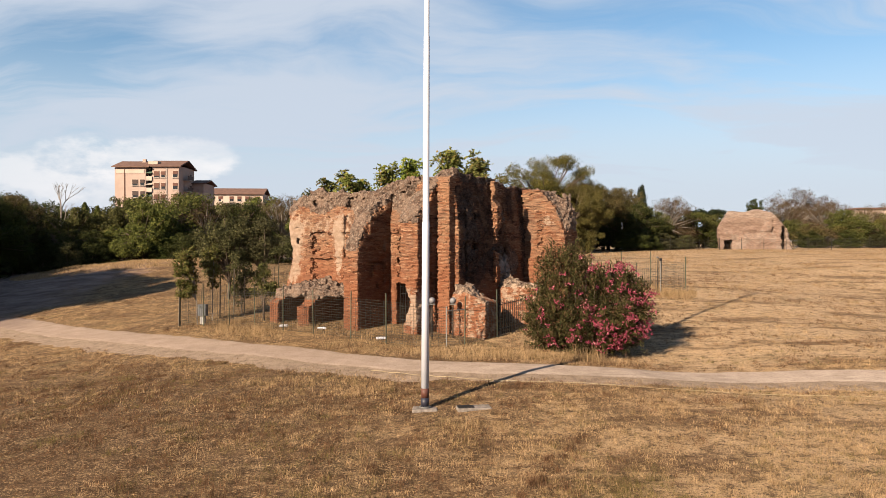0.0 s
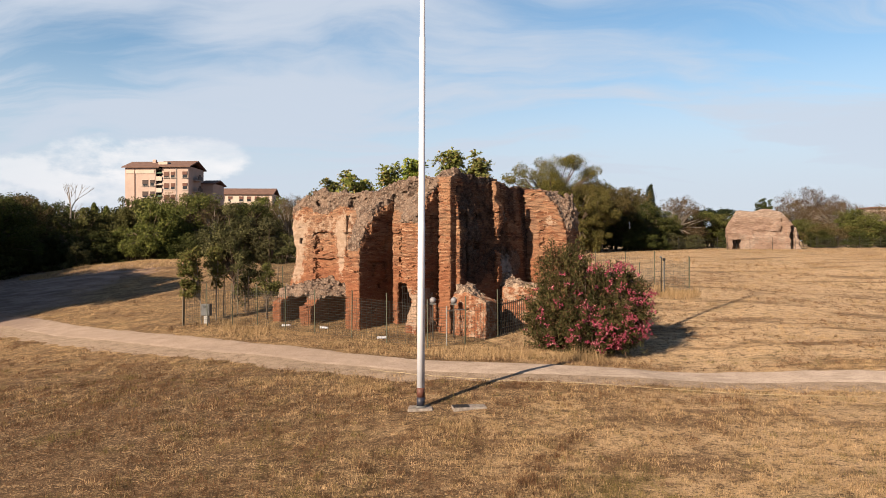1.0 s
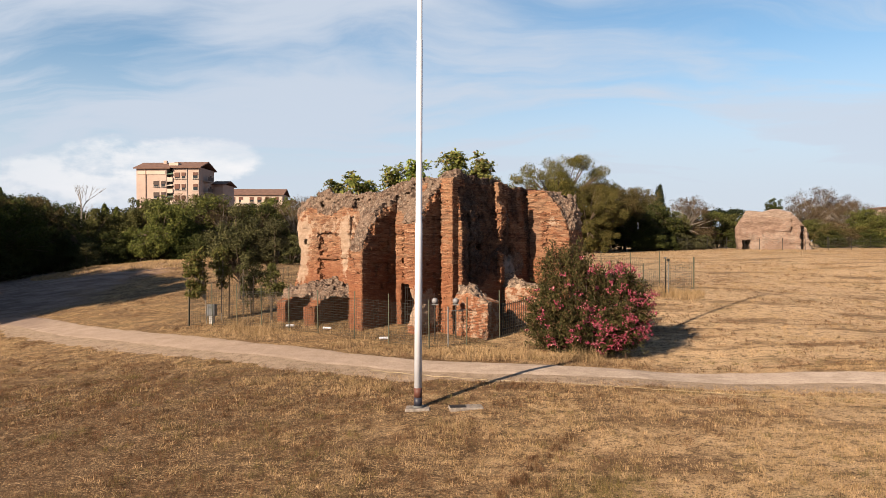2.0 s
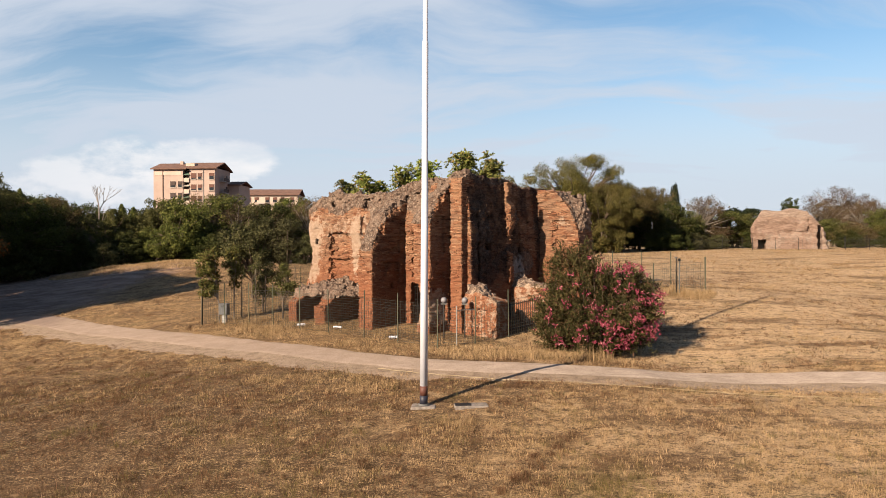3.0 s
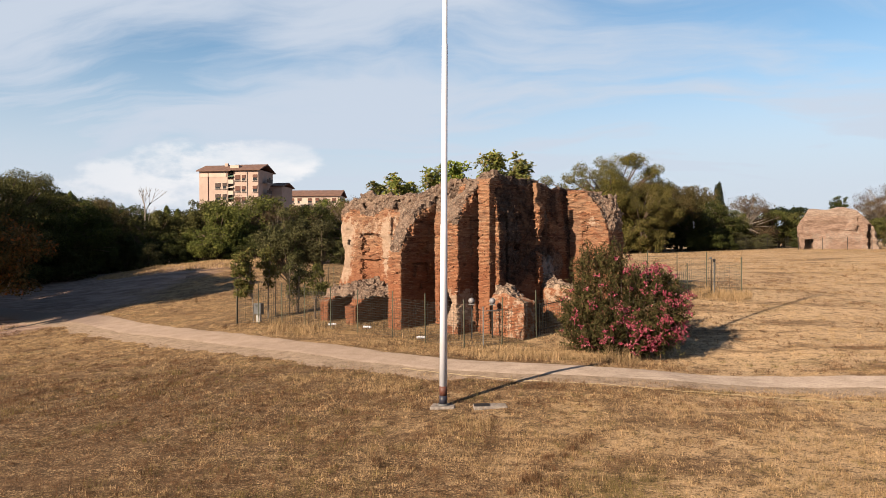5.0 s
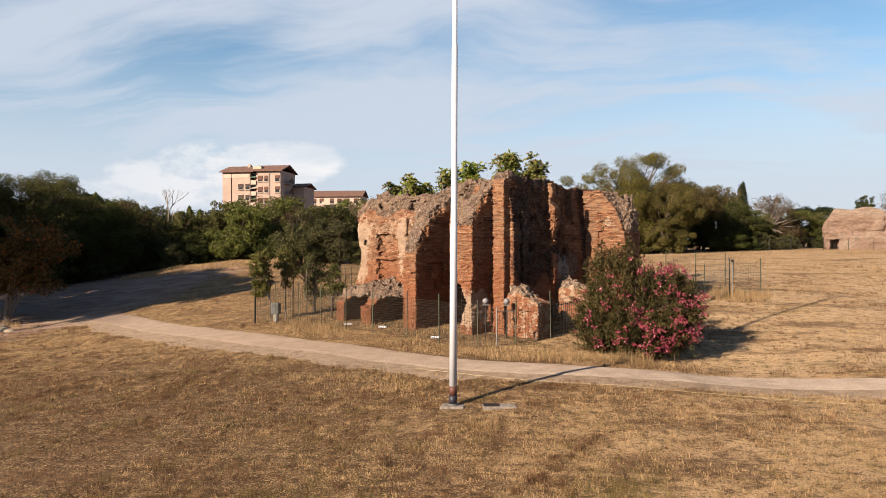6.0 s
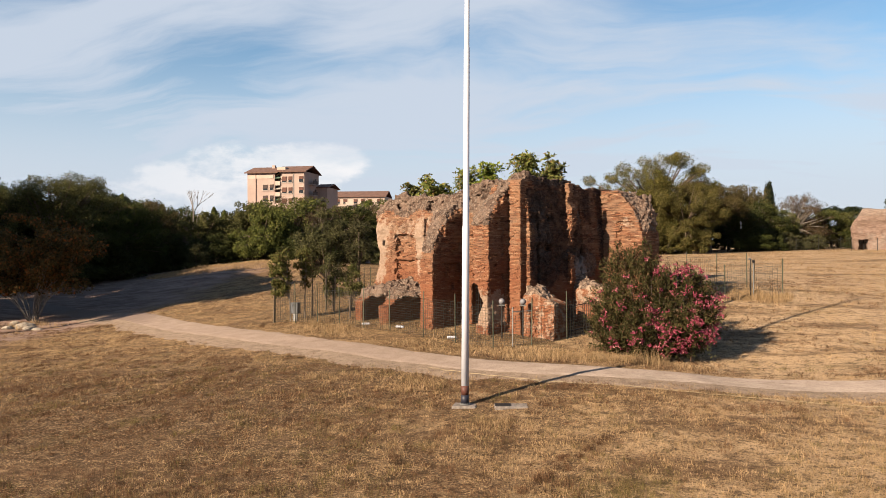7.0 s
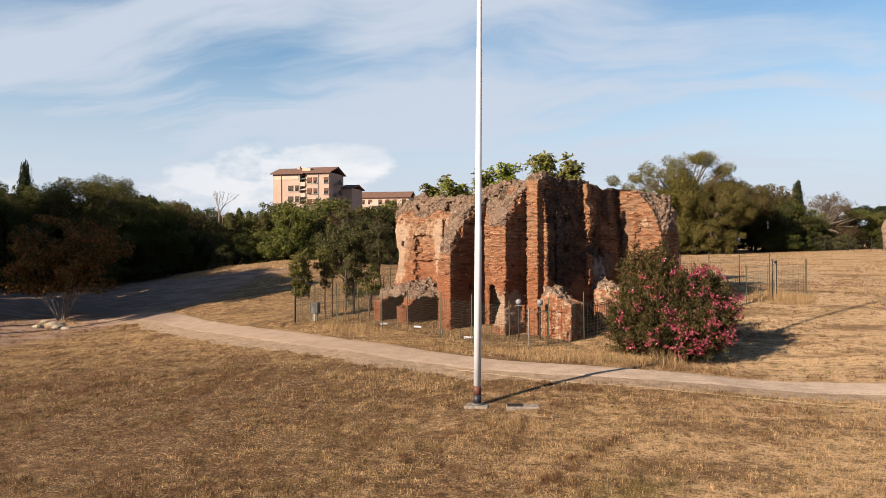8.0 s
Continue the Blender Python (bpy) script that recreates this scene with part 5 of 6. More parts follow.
ruin_plant("green and reddening sapling on the ruin's top", 10.35, 3.5, 7.75, 1.6, 0.7, 9, 6)


# ---- flagpole ----
m_white = plain("white_paint", (0.6, 0.63, 0.68), 0.4, vary=0.1, scale=1.5, bump=0.05)
m_rust = plain("red_brown_band", (0.104, 0.04, 0.028), 0.6, vary=0.4, scale=8)
m_navy = plain("blue_black_band", (0.024, 0.0256, 0.04), 0.5, vary=0.3, scale=8)
m_concrete = plain("concrete", (0.368, 0.344, 0.312), 0.9, vary=0.3, scale=5, bump=0.5)
m_steel = plain("galvanised_steel", (0.24, 0.248, 0.24), 0.5, 0.6, vary=0.25, scale=9)
m_green_post = plain("green_post", (0.06, 0.068, 0.04), 0.6, vary=0.3, scale=9)
m_wire = plain("fence_wire", (0.1, 0.1, 0.082), 0.6, 0.3, vary=0.2)
m_iron = plain("dark_iron", (0.028, 0.0256, 0.024), 0.6, 0.4, vary=0.3, scale=8)
m_stone = plain("pale_stone", (0.336, 0.296, 0.232), 0.9, vary=0.35, scale=6, bump=0.6)

m_old_concrete = plain("old_concrete", (0.24, 0.21, 0.18), 0.95, vary=0.5, scale=7, bump=0.8)

px0, py0 = -0.53, 21.15
pole = thing("flagpole", "tall white painted metal flagpole on a concrete foot", "flagpole", (px0, py0, zg(px0, py0)))
pole.rotation_euler = (radians(-1.5), radians(0.26), 0)
part("mast", tube([(0, 0, 0.62), (0, 0, 5.5), (0, 0, 5.52), (0, 0, 11.0), (0, 0, 11.02), (0, 0, 17.5)], [0.117, 0.106, 0.097, 0.09, 0.078, 0.066], 20), m_white, pole, smooth=True)
part("upper_band", tube([(0, 0, 0.34), (0, 0, 0.62)], [0.118, 0.118], 20), m_rust, pole, "red-brown painted band", smooth=True)
part("lower_band", tube([(0, 0, 0.06), (0, 0, 0.34)], [0.12, 0.12], 20), m_navy, pole, "blue-black painted foot", smooth=True)
part("collar", tube([(0, 0, 0.05), (0, 0, 0.09)], [0.17, 0.17], 16), m_steel, pole)
part("foot", box((0, 0, -0.05), (0.74, 0.58, 0.18), 0.03), m_old_concrete, pole, "worn concrete foot")
for a in range(4):
    part("bolt", tube([(0.14 * math.cos(a * 1.57 + 0.78), 0.14 * math.sin(a * 1.57 + 0.78), 0.05), (0.14 * math.cos(a * 1.57 + 0.78), 0.14 * math.sin(a * 1.57 + 0.78), 0.12)], [0.012, 0.012], 6), m_iron, pole)

px, py = 0.72, 20.95
hatch = thing("manhole", "small concrete slab with a dark metal inspection cover", "manhole", (px, py, zg(px, py) + 0.035), 8)
part("slab", box((0.18, 0, -0.03), (1.0, 0.5, 0.12), 0.025), m_old_concrete, hatch)
part("cover", box((-0.07, 0, 0.037), (0.48, 0.34, 0.02), 0.006), m_iron, hatch, "dark rusted metal cover")


# ---- fences of wire mesh on thin posts ----
def wire_panel(a, b, height, cell_x, cell_z, r, low=0.08):
    """Welded mesh between two post feet, following the ground."""
    a, b = Vector(a), Vector(b)
    length = (b - a).length
    bm = bmesh.new()

    def rod(p0, p1):
        way_on = (p1 - p0).normalized()
        side = way_on.cross(Vector((0.3, 0.2, 1)).normalized()).normalized() if abs(way_on.z) < 0.9 else Vector((1, 0, 0))
        other = way_on.cross(side)
        ring = [[bm.verts.new(p + side * r * x + other * r * y) for x, y in ((1, 0), (-0.5, 0.87), (-0.5, -0.87))] for p in (p0, p1)]
        for i in range(3):
            bm.faces.new((ring[0][i], ring[0][(i + 1) % 3], ring[1][(i + 1) % 3], ring[1][i]))

    k = max(1, round(length / cell_x))
    for i in range(k + 1):
        p = a.lerp(b, i / k)
        rod(p + Vector((0, 0, low)), p + Vector((0, 0, height)))
    k = max(1, round((height - low) / cell_z))
    for i in range(k + 1):
        h = Vector((0, 0, low + (height - low) * i / k))
        rod(a + h, b + h)
    return bm


def fence_run(name, label, feet, post_h, mesh_h, cell=(0.14, 0.12), post_mat=None, post_r=0.028, wire_r=0.0065, missing=()):
    ob = thing(name, label, "fence")
    feet = [(x, y, zg(x, y)) for x, y in feet]
    rand = random.Random(len(feet))
    for i, (x, y, z) in enumerate(feet):
        h = post_h * rand.uniform(0.97, 1.05)
        lean_x, lean_y = rand.uniform(-0.03, 0.03), rand.uniform(-0.03, 0.03)
        part("post", tube([(x, y, z - 0.3), (x + lean_x, y + lean_y, z + h)], [post_r, post_r], 6), post_mat or m_green_post, ob)
    for i, (a, b) in enumerate(zip(feet, feet[1:])):
        if i not in missing:
            part("wire_mesh", wire_panel(a, b, mesh_h, cell[0], cell[1], wire_r), m_wire, ob)
    return ob


fence_run("wire_fence", "green wire-mesh fence on thin steel posts before the ruin",
          [(-13.9, 38.1), (-12.5, 37.65), (-11.0, 37.1), (-9.45, 36.2), (-7.75, 34.95), (-6.1, 33.9), (-4.2, 32.75), (-2.5, 31.7), (-0.65, 30.6)], 2.15, 1.85)
fence_run("wire_fence", "green wire-mesh fence on thin posts along the ruin's side",
          [(0.95, 31.6), (2.5, 33.2), (4.6, 35.0), (6.7, 36.85), (8.8, 38.7), (11.0, 40.9), (12.9, 42.7), (14.75, 43.85)], 2.15, 1.7, (0.2, 0.15))
fence_run("wire_fence", "green wire-mesh fence on thin posts behind the ruin",
          [(14.75, 43.85), (13.4, 46.5), (12.1, 48.9), (10.6, 51.5), (9.0, 54.0), (5.5, 56.0), (1.0, 57.0), (-4.0, 57.0), (-8.0, 55.0), (-9.0, 50.5), (-10.5, 46.0), (-12.2, 42.0), (-13.9, 38.1)], 2.1, 1.7, (0.2, 0.16))
gate = thing("wire_gate", "narrow metal gate between two fence posts", "gate")
ga, gb = (-0.65, 30.6, zg(-0.65, 30.6)), (0.95, 31.6, zg(0.95, 31.6))
gm = tuple((p + q) / 2 for p, q in zip(ga, gb))
part("gate_frame", tube([(gm[0], gm[1], gm[2]), (gm[0], gm[1], gm[2] + 1.75)], [0.03, 0.03], 6), m_steel, gate)
part("rail", tube([(gm[0], gm[1], gm[2] + 1.55), (gb[0], gb[1], gb[2] + 1.55)], [0.022, 0.022], 6), m_steel, gate)
part("wire_mesh", wire_panel(ga, gm, 1.7, 0.14, 0.12, 0.0065), m_wire, gate)
part("wire_mesh", wire_panel(gm, gb, 1.5, 0.14, 0.12, 0.0065), m_wire, gate)

# an unidentified white thing in the tree at the field's edge, modelled as cloth
scrap = thing("white_strip", "unidentified small white strip in a tree, modelled as cloth", "cloth", (25.2, 101.6, 6.6))
bm = bmesh.new()
rows = [[bm.verts.new((0.14 * a * (0.6 + 0.4 * math.sin(2.1 * k)) + 0.03 * math.sin(0.9 * k), 0.05 * math.sin(1.7 * k + a), 0.2 * k)) for a in (-1, 0, 1)] for k in range(6)]
for r0, r1 in zip(rows, rows[1:]):
    for a in (0, 1):
        bm.faces.new((r0[a], r0[a + 1], r1[a + 1], r1[a]))
bmesh.ops.solidify(bm, geom=bm.faces[:], thickness=0.01)
part("cloth", bm, m_white, scrap)

# far fence across the top of the field
fence_run("field_fence", "low dark wire fence along the edge of the trees", [(24 + 3.2 * k, 104 + 0.9 * k) for k in range(8)], 1.9, 1.6, (0.4, 0.25), m_iron, 0.045, 0.008)
fence_run("field_fence", "low dark wire fence behind the far ruin", [(56 + 3.4 * k, 111 + 0.3 * k) for k in range(14)], 1.9, 1.6, (0.4, 0.25), m_iron, 0.045, 0.008)
fence_run("field_fence", "low wire fence in front of the far ruin", [(39 + 3.0 * k, 101.8 - 0.3 * k) for k in range(6)], 1.7, 1.5, (0.5, 0.3), m_iron, 0.035, 0.006)


# ---- lamps, boxes and small things at the fence ----
def floodlight(x, y, top):
    z = zg(x, y)
    ob = thing("floodlight", "grey globe floodlight on a steel post", "lamp", (x, y, z), group="floodlights at the gate")
    part("post", tube([(0, 0, -0.2), (0, 0, top - 0.18)], [0.03, 0.03], 8), m_iron, ob)
    part("bracket", box((0, 0, top - 0.17), (0.3, 0.16, 0.05), 0.01), m_steel, ob)
    bm = bmesh.new()
    bmesh.ops.create_uvsphere(bm, u_segments=16, v_segments=10, radius=0.15, matrix=Matrix.Translation((0, 0, top)))
    part("globe", bm, plain("grey_plastic", (0.2, 0.2, 0.21), 0.5), ob, smooth=True)
    return ob


floodlight(-0.5, 33.0, 1.75)
floodlight(0.46, 33.3, 1.72)

bx, by = -12.75, 38.3
cabinet = thing("electric_cabinet", "grey metal electrical cabinet on a pedestal", "cabinet", (bx, by, zg(bx, by)), -10)
m_grey = plain("grey_metal", (0.14, 0.15, 0.155), 0.5, 0.2, vary=0.2)
part("pedestal", box((0, 0, 0.2), (0.24, 0.192, 0.4), 0.01), plain("pale_grey_metal", (0.4, 0.4, 0.384), 0.6), cabinet)
part("body", box((0, 0, 0.74), (0.46, 0.32, 0.62), 0.015), m_grey, cabinet)
part("door", box((0.0, -0.166, 0.74), (0.4, 0.012, 0.55), 0.003), m_grey, cabinet)
for k in range(4):
    part("vent_slot", box((0.0, -0.175, 0.86 + 0.035 * k), (0.26, 0.006, 0.012)), m_iron, cabinet)

for x, y, turn in ((-2.8, 32.55, 8), (-5.9, 35.1, -12), (-8.0, 36.2, 10)):
    lamp = thing("ground_floodlight", "white floodlight box lying low on the ground", "lamp", (x, y, zg(x, y)), turn, "ground floodlights")
    part("housing", box((0, 0, 0.07), (0.44, 0.14, 0.11), 0.03), m_white, lamp)
    part("stand", box((0, 0.02, 0.02), (0.3, 0.1, 0.06), 0.005), m_iron, lamp)

cx, cy = 12.7, 42.6
mast = thing("camera_mast", "thin dark mast with a small grey lamp head", "mast", (cx, cy, zg(cx, cy)))
part("pole", tube([(0, 0, -0.2), (0, 0, 2.2)], [0.03, 0.025], 8), m_iron, mast)
part("pole", tube([(0.16, 0, -0.2), (0.16, 0, 2.05)], [0.025, 0.025], 8), m_steel, mast)
part("head", box((-0.04, -0.06, 2.2), (0.16, 0.13, 0.1), 0.03), m_grey, mast, "pale grey housing")
part("shade", box((0.14, -0.05, 2.07), (0.15, 0.18, 0.16), 0.03), m_iron, mast, "dark housing")

for x, y, h in ((-13.95, 38.05, 2.3), (-12.35, 39.9, 2.5), (-11.2, 40.6, 2.2), (-10.1, 43.0, 2.4), (-11.9, 41.0, 2.6)):
    stake = thing("tree_stake", "thin wooden stake beside a young tree", "stake", (x, y, zg(x, y)), group="tree stakes")
    part("pole", tube([(0, 0, -0.2), (0.04, 0, h)], [0.035, 0.03], 6), plain("grey_wood", (0.16, 0.136, 0.096), 0.9), stake)

# door grille in the ruin
def ruin_point(s, q, z):
    a = radians(RUIN_TURN)
    return (RUIN_PLACE[0] + s * math.cos(a) - q * math.sin(a), RUIN_PLACE[1] + s * math.sin(a) + q * math.cos(a), z)


grille = thing("door_grille", "dark iron grille closing a doorway of the ruin", "grille", ruin_point(7.95, 0.25, 0.0), RUIN_TURN)
for k in range(6):
    part("bar", tube([(0.06 + 0.165 * k, 0, 0.3), (0.06 + 0.165 * k, 0, 2.7)], [0.014, 0.014], 6), m_iron, grille)
for k in range(7):
    part("crossbar", tube([(0, 0, 0.6 + 0.33 * k), (0.94, 0, 0.6 + 0.33 * k)], [0.012, 0.012], 6), m_iron, grille)

# iron railing that closes the gap between the two broken stubs
rail_a, rail_b = Vector(ruin_point(13.3, 1.15, 0.0)), Vector(ruin_point(13.6, 2.75, 0.0))
railing = thing("iron_railing", "dark iron railing between two broken stubs of the ruin", "railing")
for k in range(13):
    p = rail_a.lerp(rail_b, k / 12)
    part("bar", tube([(p.x, p.y, zg(p.x, p.y) - 0.1), (p.x, p.y, zg(p.x, p.y) + 1.5)], [0.014, 0.014], 5), m_iron, railing)
for h in (0.25, 1.4):
    part("rail", tube([(p.x, p.y, zg(p.x, p.y) + h) for p in (rail_a, rail_b)], [0.022, 0.022], 5), m_iron, railing)

# rope laid along the near verge
ROPE = smooth_line(((-2.6, 26.0), (-0.7, 25.0), (2.2, 23.75), (5.5, 23.2), (9.0, 22.75), (13.4, 21.8), (20, 20)), 0.3)
rope = thing("rope", "pale yellow rope lying along the path's verge", "rope")
part("strand", tube([(x, y, zg(x, y) + 0.04 + 0.012 * math.sin(i * 1.7)) for i, (x, y) in enumerate(ROPE)], [0.009] * len(ROPE), 5), plain("straw_rope", (0.4, 0.32, 0.19), 0.9), rope)


# stones by the roadside
def stone(x, y, sx, sy, sz, seed):
    bm = bmesh.new()
    bmesh.ops.create_icosphere(bm, subdivisions=3, radius=1.0)
    for v in bm.verts:
        k = 1 + 0.22 * noise.noise(v.co * 1.4 + Vector((seed, 0, 0))) + 0.08 * noise.noise(v.co * 4.0)
        v.co = Vector((v.co.x * sx * k, v.co.y * sy * k, v.co.z * sz * k))
    me = bpy.data.meshes.new("stone")
    bm.to_mesh(me)
    bm.free()
    me.materials.append(m_stone)
    ob = new("stone", me)
    ob.matrix_world = pose(x, y, zg(x, y) + sz * 0.25, 0, 0, seed * 40)
    return tagged(ob, "pale weathered stone lying in the dry grass", "stone", "stones by the road")


for x, y, sx, sy, sz, sd in ((-36.6, 45.9, 0.7, 0.4, 0.3, 1), (-35.6, 45.2, 0.5, 0.35, 0.2, 2), (-38.0, 46.6, 0.5, 0.4, 0.3, 3), (-34.6, 44.6, 0.6, 0.3, 0.14, 4), (-37.4, 45.2, 0.35, 0.3, 0.2, 5)):
    stone(x, y, sx, sy, sz, sd)


# ---- the far ruin: a rounded brick mass with a low opening ----
def build_far_ruin():
    step, origin, shape = 0.12, (-6.6, -0.8, -0.8), (110, 86, 64)
    s = (origin[0] + step * np.arange(shape[0]))[:, None, None]
    q = (origin[1] + step * np.arange(shape[1]))[None, :, None]
    z = (origin[2] + step * np.arange(shape[2]))[None, None, :]
    half = cap(z, (0, 4.95), (2.4, 4.8), (3.2, 4.6), (4.1, 4.05), (4.9, 3.4), (5.7, 2.9))
    d = np.maximum(np.abs(s + 0.15 * (z - 2)) - half, np.maximum(0.0 + 0.06 * z - q, q - 8.5))
    d = np.maximum(d, z - (5.7 - 0.012 * (s - 0.5) ** 2 + 0.12 * np.sin(s * 1.7)))
    d = np.maximum(d, -box_field(s, q, z, (-3.9, -1, -1), (-3.0, 2.5, 1.2)))
    d = np.maximum(d, -np.maximum(box_field(s, q, z, (3.85, -1, -1), (4.3, 1.8, 3.3)), -10))
    d = np.maximum(d, -box_field(s, q, z, (-1.2, -1, 1.6), (3.2, 0.28, 2.5)))
    d = np.maximum(d, -box_field(s, q, z, (2.6, -1, 2.4), (2.75, 0.5, 4.9)))
    S, Q, Z = np.broadcast_arrays(s, q, z)
    near = np.abs(d) < 0.5
    d[near] += 0.14 * lumps(S[near], Q[near], Z[near], 1.0, 71, 3) + 0.12 * lumps(S[near] * 0.35, Q[near] * 0.35, Z[near] * 1.4, 0.8, 73, 2)
    d[0], d[-1], d[:, 0], d[:, -1], d[:, :, 0], d[:, :, -1] = (1,) * 6
    verts, quads = skin(d, origin, step)
    me = mesh_of("wall", verts, quads, [brickwork("tan_brick", 0.72)])
    patchy = 0.38 + 0.35 * lumps(verts[:, 0], verts[:, 1], verts[:, 2], 1.8, 77, 2) + 0.35 * (verts[:, 2] > 4.6)
    me.attributes.new("loss", "FLOAT", "POINT").data.foreach_set("value", patchy.astype(np.float32))
    me.attributes.new("plaster", "FLOAT", "POINT").data.foreach_set("value", (0.1 + 0.3 * lumps(verts[:, 0], verts[:, 1], verts[:, 2], 1.2, 78, 2)).astype(np.float32))
    me.attributes.new("soot_shade", "FLOAT", "POINT").data.foreach_set("value", np.zeros(len(verts), np.float32))
    ob = thing("far_ruin", "rounded tan brick ruin standing beyond the field", "ruin", (46.0, 107.0, zg(46, 108) + 0.1), -20)
    part("wall", me, None, ob)


build_far_ruin()


# ---- apartment houses beyond the wood ----
m_render = plain("peach_render", (0.4, 0.31, 0.258), 0.9, vary=0.12, scale=0.4, bump=0.1)
m_render_pale = plain("cream_render", (0.5, 0.41, 0.335), 0.9, vary=0.12, scale=0.4, bump=0.1)
m_roof = plain("roof_tiles", (0.16, 0.092, 0.068), 0.9, vary=0.3, scale=1.2, bump=0.4)
m_shutter = plain("brown_shutter", (0.112, 0.044, 0.028), 0.7)
m_shutter_dark = plain("dark_shutter", (0.048, 0.028, 0.024), 0.7)
m_glass = plain("window_glass", (0.024, 0.028, 0.032), 0.15)
m_awning = plain("awning_cloth", (0.44, 0.4, 0.336), 0.9)
m_awning_green = plain("green_awning", (0.096, 0.16, 0.112), 0.9)


def block(ob, x0, x1, y0, y1, base, eaves, wall=None, name="wall"):
    part(name, box(((x0 + x1) / 2, (y0 + y1) / 2, (base + eaves) / 2), (x1 - x0, y1 - y0, eaves - base)), wall or m_render, ob)


def gable_roof(ob, x0, x1, y0, y1, eaves, rise, over=0.6, along="x"):
    bm = bmesh.new()
    x0, x1, y0, y1 = x0 - over, x1 + over, y0 - over, y1 + over
    if along == "x":
        prof = [(y0, eaves), ((y0 + y1) / 2, eaves + rise), (y1, eaves), (y1, eaves - 0.25), ((y0 + y1) / 2, eaves + rise - 0.3), (y0, eaves - 0.25)]
        ends = [[bm.verts.new((x, p, h)) for p, h in prof] for x in (x0, x1)]
    else:
        prof = [(x0, eaves), ((x0 + x1) / 2, eaves + rise), (x1, eaves), (x1, eaves - 0.25), ((x0 + x1) / 2, eaves + rise - 0.3), (x0, eaves - 0.25)]
        ends = [[bm.verts.new((p, y, h)) for p, h in prof] for y in (y0, y1)]
    for i in range(6):
        bm.faces.new((ends[0][i], ends[0][(i + 1) % 6], ends[1][(i + 1) % 6], ends[1][i]))
    bm.faces.new(ends[0][::-1]), bm.faces.new(ends[1])
    bmesh.ops.recalc_face_normals(bm, faces=bm.faces)
    return part("roof", bm, m_roof, ob, "brown tiled roof")


def window(ob, x, y, z, w, h, mat, shut=0.55, side="y", sill=True):
    """A window on a wall that faces -y (or +x): pane set back in its frame, with a half-lowered shutter."""
    def at(u, d, v):
        return (x + u, y + d, z + v) if side == "y" else (x - d, y + u, z + v)

    def size(a, b, c):
        return (a, b, c) if side == "y" else (b, a, c)
    frame_ob = part("window", box(at(0, -0.02, 0), size(w + 0.2, 0.12, h + 0.2), 0.02), m_render_pale, ob)
    part("pane", box(at(0, -0.07, 0), size(w, 0.05, h)), m_glass, frame_ob)
    part("shutter", box(at(0, -0.12, h * (1 - shut) / 2), size(w + 0.05, 0.06, h * shut)), mat, frame_ob)
    if sill:
        part("sill", box(at(0, -0.12, -h / 2 - 0.12), size(w + 0.3, 0.25, 0.08)), m_concrete, frame_ob)


def balcony(ob, x, y, z, w, d, side="y", cloth=None):
    if side == "y":
        b = part("balcony", box((x, y - d / 2, z), (w, d, 0.18)), m_concrete, ob)
        part("parapet", box((x, y - d + 0.05, z + 0.55), (w, 0.08, 0.95)), m_render_pale, b)
        if cloth:
            part("awning", box((x, y - d * 0.6, z + 2.2), (w, d * 1.1, 0.06), turn=Matrix.Rotation(radians(25), 4, "X")), cloth, b)
    else:
        b = part("balcony", box((x + d / 2, y, z), (d, w, 0.18)), m_concrete, ob)
        part("parapet", box((x + d - 0.05, y, z + 0.55), (0.08, w, 0.95)), m_shutter_dark, b)
    return b


house = thing("apartment_building", "five-storey peach apartment building with brown tiled roofs", "building", (-72.8, 160.2, 0.15), 0)
house.scale = (0.95, 0.889, 0.889)
EAVES = 24.0
block(house, 0.0, 7.2, 0.0, 11.0, 1.0, EAVES)
block(house, 7.2, 8.6, 2.0, 11.0, 1.0, EAVES - 0.2, m_render_pale)
block(house, 8.6, 14.8, 0.4, 11.5, 1.0, EAVES + 0.2)
block(house, 14.8, 17.6, 10.0, 19.0, 1.0, EAVES - 3.4)
gable_roof(house, 0.0, 7.6, 0.0, 11.0, EAVES, 1.9)
gable_roof(house, 7.6, 14.8, 0.4, 11.5, EAVES + 0.2, 1.9)
gable_roof(house, 14.8, 17.6, 10.0, 19.0, EAVES - 3.4, 1.2, along="x")
part("chimney", box((5.3, 4.5, EAVES + 1.7), (0.8, 0.8, 1.2), 0.05), m_render, house)
part("roof_terrace", box((8.3, 3.0, EAVES + 0.9), (2.2, 2.6, 1.2), 0.04), m_render_pale, house)
part("downpipe", tube([(2.3, -0.1, 1.2), (2.3, -0.1, EAVES - 0.4)], [0.09, 0.09], 6), m_shutter, house)
part("downpipe", tube([(12.0, 0.3, 1.2), (12.0, 0.3, EAVES - 0.2)], [0.09, 0.09], 6), m_concrete, house)
